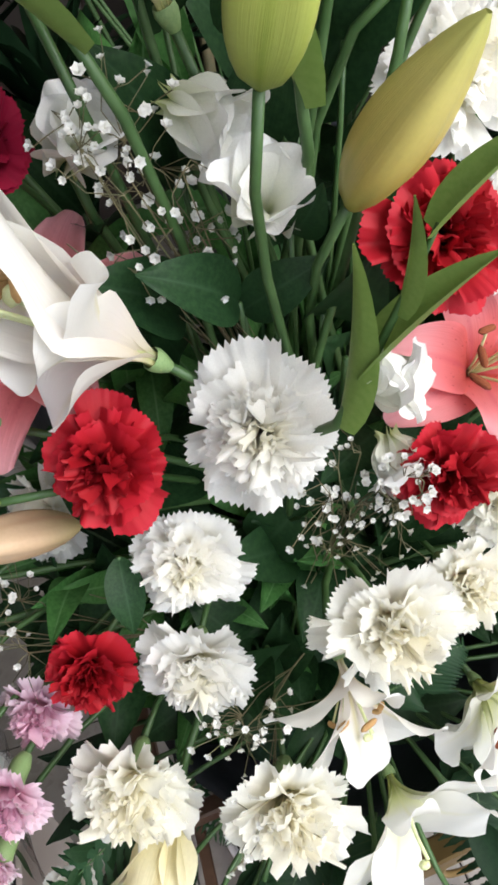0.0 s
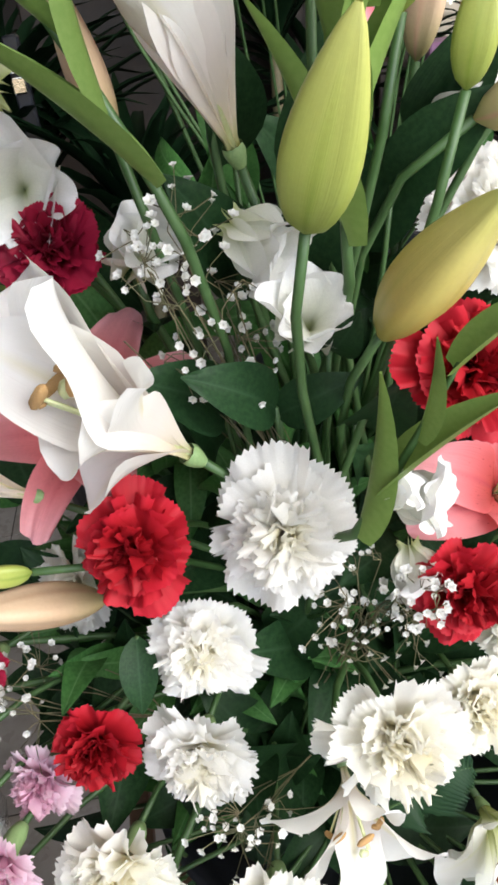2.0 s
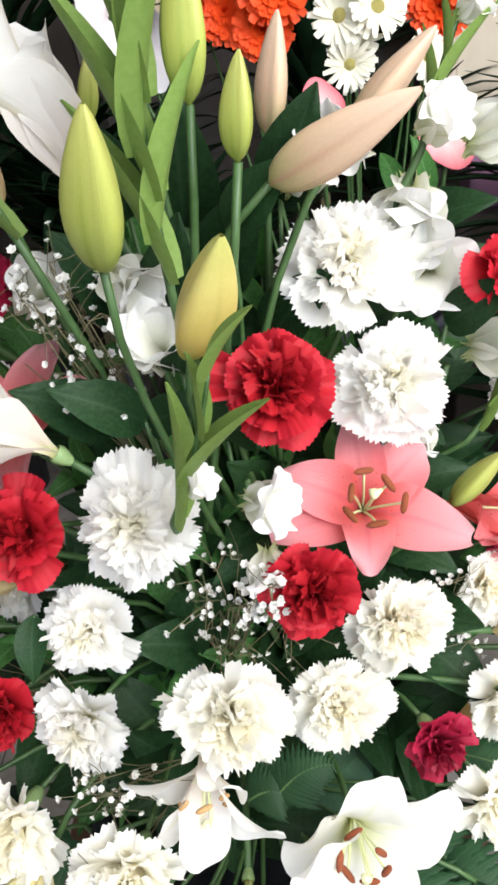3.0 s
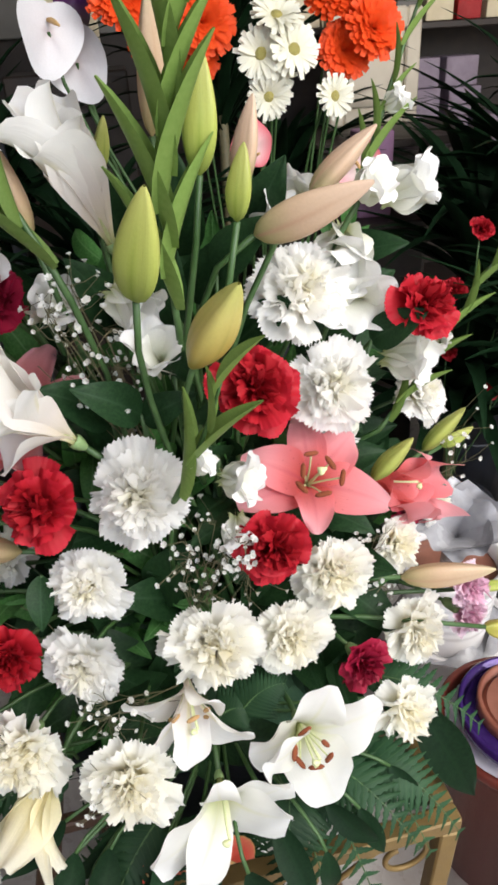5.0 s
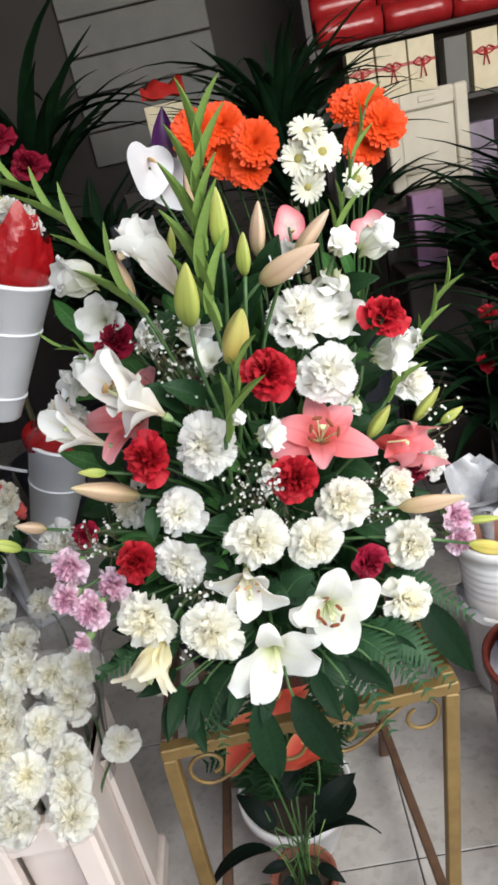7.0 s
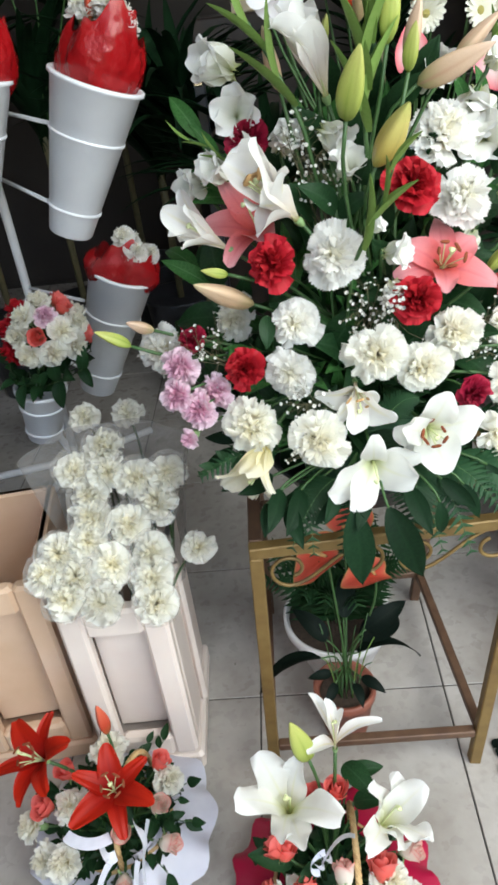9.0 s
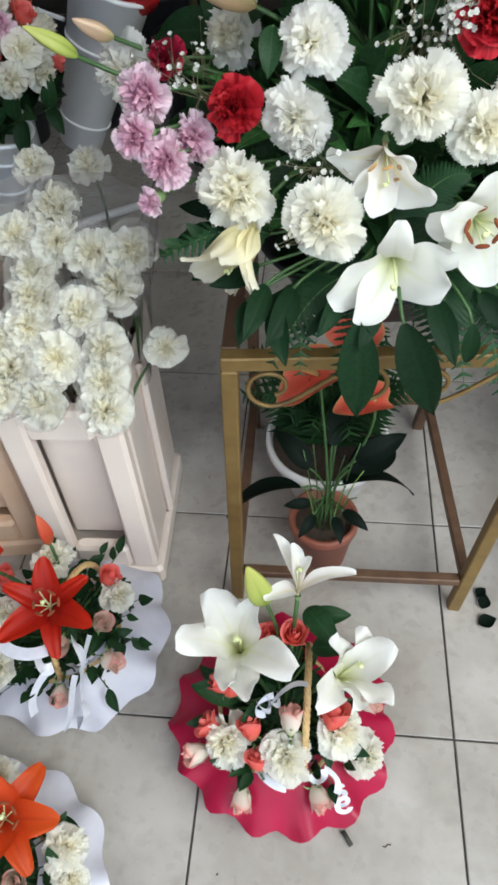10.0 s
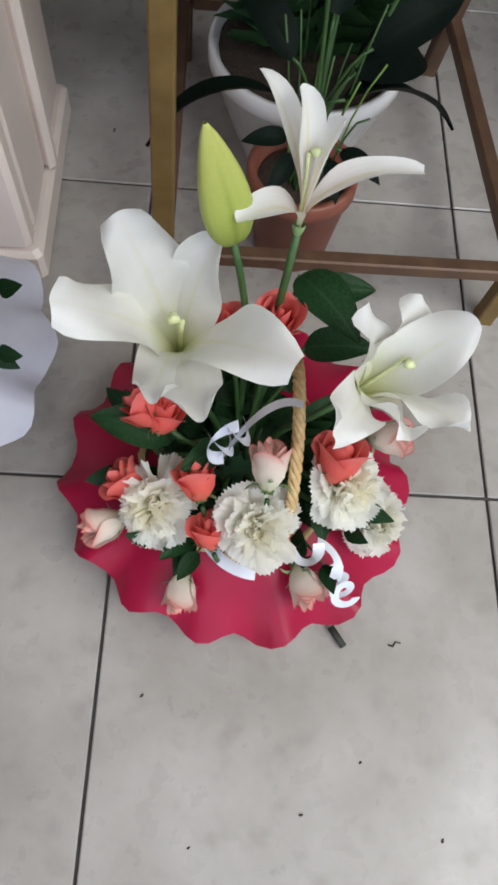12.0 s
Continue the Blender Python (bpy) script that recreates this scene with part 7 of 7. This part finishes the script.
strap_plant((1.24, 1.85, 0.0), 0.13, 0.26, 80, 1.0, 0.60, 0.022, SHADED_LEAF, "bushy dark plant before the gift shelves", 16, stemh=0.62)
rp = rng_of(99)
for i, (x, y, z) in enumerate(((0.80, 1.38, 0.93), (0.86, 1.36, 0.86), (0.92, 1.42, 0.98), (0.78, 1.42, 0.80), (0.74, 1.35, 0.70), (0.90, 1.40, 0.74), (0.83, 1.30, 0.62))):
    root = thing("anthurium", (0.82, 1.45, 0.23), "small red flower among dark leaves", "flower", "red flowers among dark leaves")
    s = Soup()
    s.tube(bezier((0.82, 1.45, 0.22), (0.82, 1.44, 0.4), (x, y, z - 0.15), (x, y, z), 8), 0.002, 5)
    part("stem", s, STEM, root)
    part("bloom", RED_HEADS[i % 3], None, root, m=aim((x, y, z), (rp.uniform(-0.4, 0.4), -0.8, 0.5), 0, 0.024))

# ---- shelves with gift wrap on the back wall ----
shelf = thing("shelf_unit", (1.35, 2.98, 0.0), "dark wooden shelf unit along the back wall", "shelf")
for x in (0.62, 2.05):
    s = Soup()
    s.box(x - 0.015, 2.80, 0.0, x + 0.015, 3.18, 2.05, 0.003)
    part("upright", s.mesh("upright", SHELF, False), None, shelf)
for z in (0.30, 0.86, 1.275, 1.545, 1.86):
    s = Soup()
    s.box(0.636, 2.80, z - 0.022, 2.034, 3.18, z, 0.003)
    part("shelf_board", s.mesh("shelf_board", SHELF, False), None, shelf)
s = Soup()
s.box(0.636, 3.165, 0.03, 2.034, 3.18, 2.03, 0.002)
part("back_board", s.mesh("back_board", SHELF, False), None, shelf)


def gift_bag(x, w, h, mat, label, bow=True, z=1.2765, y=2.83):
    root = thing("gift_bag", (x, y, z), label, "gift bag", "gift bags on the shelf")
    s = Soup()
    s.box(x, y, z, x + w, y + 0.09, z + h, 0.002)
    part("bag_body", s.mesh("bag_body", mat, False), None, root)
    if bow:
        s = Soup()
        s.box(x, y - 0.003, z + h * 0.62, x + w, y - 0.0005, z + h * 0.67, 0.0005)
        part("band", s.mesh("band", RED_RIBBON, False), None, root, "red ribbon band")
        s = Soup()
        for sg in (-1, 1):
            a = np.linspace(0, 2 * np.pi, 18)
            s.tube(np.stack([x + w / 2 + sg * (0.018 - 0.016 * np.cos(a)), np.full(18, y - 0.006), z + h * 0.645 + 0.012 * np.sin(a) * (1 + 0.5 * np.cos(a))], -1), 0.003, 5)
            s.tube([(x + w / 2, y - 0.006, z + h * 0.64), (x + w / 2 + sg * 0.012, y - 0.006, z + h * 0.4)], 0.0028, 5)
        part("bow", s, RED_RIBBON, root, "red ribbon bow")


for x, w, h, mat in ((0.752, 0.108, 0.235, GIFT), (0.868, 0.120, 0.235, GIFT), (0.994, 0.104, 0.235, GIFT), (1.136, 0.088, 0.21, PANEL), (1.245, 0.10, 0.215, GIFT), (1.36, 0.09, 0.20, REDPACK), (1.47, 0.11, 0.21, GIFT), (1.60, 0.12, 0.19, REDPACK)):
    gift_bag(x, w, h, mat, "cream gift bag with a red ribbon bow" if mat is GIFT else "glossy gift bag on the shelf", mat is GIFT)
for i, x in enumerate((0.66, 0.93, 1.20, 1.47, 1.74)):
    for j in range(2):
        s = Soup()
        t = np.linspace(0, 1, 7)
        r = rng_of(40 + i + 9 * j)
        s.tube(np.stack([x + 0.255 * t, np.full(7, 2.90 + 0.09 * j), np.full(7, 1.545 + 0.056 + 0.09 * j)], -1), 0.055 + 0.003 * r.uniform(-1, 1, 7), 14)
        solo("gift_wrap_roll", s, REDPACK, "roll of shiny red gift wrap on the shelf", "gift wrap roll", "gift wrap rolls")
for i, (x, z) in enumerate(((1.18, 0.861), (1.32, 0.861), (1.47, 0.861), (1.20, 0.962), (1.36, 0.962), (1.19, 1.063), (1.34, 1.063))):
    s = Soup()
    s.box(x, 2.84, z, x + 0.125, 2.98, z + 0.098, 0.003)
    solo("gift_box", s.mesh("gift_box", MAUVE, False), None, "mauve cardboard gift box stacked on the shelf", "gift box", "mauve gift boxes")
table = thing("side_table", (0.97, 2.45, 0.0), "dark wooden side table in front of the shelves", "table")
s = Soup()
s.box(0.70, 2.25, 0.955, 1.25, 2.72, 0.98, 0.004)
part("tabletop", s.mesh("tabletop", SHELF, False), None, table)
for x, y in ((0.73, 2.28), (1.22, 2.28), (0.73, 2.69), (1.22, 2.69)):
    s = Soup()
    s.box(x - 0.02, y - 0.02, 0.0, x + 0.02, y + 0.02, 0.955, 0.003)
    part("leg", s.mesh("leg", SHELF, False), None, table)
cb = thing("flower_crate", (0.96, 2.60, 0.981), "beige plastic flower box with a sunk panel, standing on its side", "crate", "flower crates")
for nm, boxes in {"frame": [(0.832, 2.60, 0.981, 0.884, 2.62, 1.325), (1.092, 2.60, 0.981, 1.142, 2.62, 1.325), (0.884, 2.60, 1.262, 1.092, 2.62, 1.325), (0.884, 2.60, 0.981, 1.092, 2.62, 1.035)], "panel": [(0.884, 2.613, 1.035, 1.092, 2.625, 1.262)], "handle_slot": [(0.955, 2.596, 1.285, 1.02, 2.5995, 1.306)], "shell": [(0.837, 2.6255, 0.981, 1.137, 2.70, 1.32)]}.items():
    s = Soup()
    for b in boxes:
        s.box(*b, 0.006)
    part(nm, s.mesh(nm, CRATE_GREY, False), None, cb)
root = thing("gift_bag", (0.83, 2.12, 0.0), "lilac paper bag below the beige box", "gift bag", "gift bags")
s = Soup()
s.box(0.775, 2.08, 0.80, 0.875, 2.17, 1.03, 0.004)
part("bag_body", s.mesh("bag_body", LILAC, False), None, root)
s = Soup()
s.box(0.72, 2.02, 0.0, 0.96, 2.22, 0.779, 0.006)
root = thing("plinth", (0.84, 2.12, 0.0), "dark wooden plinth under a lilac bag", "plinth")
part("body", s.mesh("body", SHELF, False), None, root)
s = Soup()
s.box(0.712, 2.012, 0.779, 0.968, 2.228, 0.799, 0.004)
part("top_board", s.mesh("top_board", SHELF, False), None, root)
# cream bag with red tissue at the back
s = Soup()
s.box(-0.20, 2.58, 0.0, 0.18, 2.92, 1.20, 0.006)
solo("cabinet", s.mesh("cabinet", SHELF, False), None, "dark wooden cabinet against the back", "cabinet")
root = thing("gift_bag", (0.0, 2.68, 1.201), "cream gift bag with red tissue on top", "gift bag", "gift bags")
s = Soup()
s.box(-0.05, 2.64, 1.201, 0.11, 2.74, 1.475, 0.003)
part("bag_body", s.mesh("bag_body", GIFT, False), None, root)
s = Soup()
a = np.linspace(0, 1, 9)
P = np.zeros((5, 9, 3))
for i in range(5):
    P[i] = np.stack([-0.052 + 0.164 * a, 2.66 + 0.015 * i + 0.006 * np.sin(9 * a + i), 1.473 + 0.075 * np.sin(np.pi * (i + 0.5) / 5) * (1 + 0.25 * np.sin(11 * a + 2 * i))], -1)
s.grid(P)
part("tissue", s, RED_RIBBON, root, "crumpled red tissue")
for x, z in ((-0.62, 1.55), (-0.50, 1.46), (-0.75, 1.62), (-0.42, 1.36)):
    root = thing("potted_flower_sprig", (-0.60, 2.32, 0.9), "dull red bloom among dark leaves at the back", "flower", "dull red blooms")
    s = Soup()
    s.tube(bezier((-0.72, 2.33, 0.9), (-0.68, 2.3, 1.1), (x, 2.25, z - 0.1), (x, 2.22, z), 8), 0.003, 5)
    part("stem", s, STEM, root)
    part("bloom", DARK_HEADS[0], None, root, m=aim((x, 2.22, z), (0.1, -0.9, 0.3), 0, 0.06))
# small bright metal fitting that glints in the shade
s = Soup()
s.box(-0.145, 1.79, 0.0, -0.115, 1.82, 1.16, 0.004)
post = thing("display_post", (-0.13, 1.80, 0.0), "slim dark post with a bright metal clip", "post")
part("post_body", s.mesh("post_body", DARK_TUB, False), None, post)
for z in (1.065, 1.10):
    s = Soup()
    s.box(-0.145, 1.780, z, -0.118, 1.789, z + 0.028, 0.003)
    part("clip", s.mesh("clip", CHROME, False), None, post, "bright metal clip")

# small marks on the floor
for x, y, w, a in ((0.207, 0.075, 0.012, 20), (0.116, -0.073, 0.003, 0), (0.17, -0.03, 0.002, 30), (0.24, -0.09, 0.003, 60), (0.02, -0.10, 0.002, 10), (-0.03, 0.02, 0.003, 45), (0.19, 0.39, 0.003, 0), (-0.13, 0.72, 0.006, 80)):
    s = Soup()
    s.tube(np.array([(-0.5, 0.1, 0), (-0.2, -0.15, 0), (0.15, 0.12, 0), (0.5, -0.1, 0)]) * w, 0.0009, 5)
    solo("floor_speck", s, SOIL, "tiny dark speck on the tiles", "debris", "floor specks", m=Matrix.Translation((x, y, 0.0006)) @ Matrix.Rotation(radians(a), 4, "Z"))

# ---- floor tiles ----
tile = Soup()
tile.box(-0.1924, -0.1984, -0.0038, 0.1924, 0.1984, 0.0, 0.0012)
tile = tile.mesh("tile", TILE, False)
for i in range(-6, 8):
    for j in range(-7, 10):
        cx, cy = -0.072 + 0.388 * i + 0.194, 0.23 + 0.4 * j + 0.2
        if X0 - 0.1 < cx < X1 + 0.1 and Y0 - 0.1 < cy < Y1 + 0.1:
            ob = new("tile", tile)
            ob.parent = floor
            ob.matrix_basis = Matrix.Translation((cx, cy, 0.0))
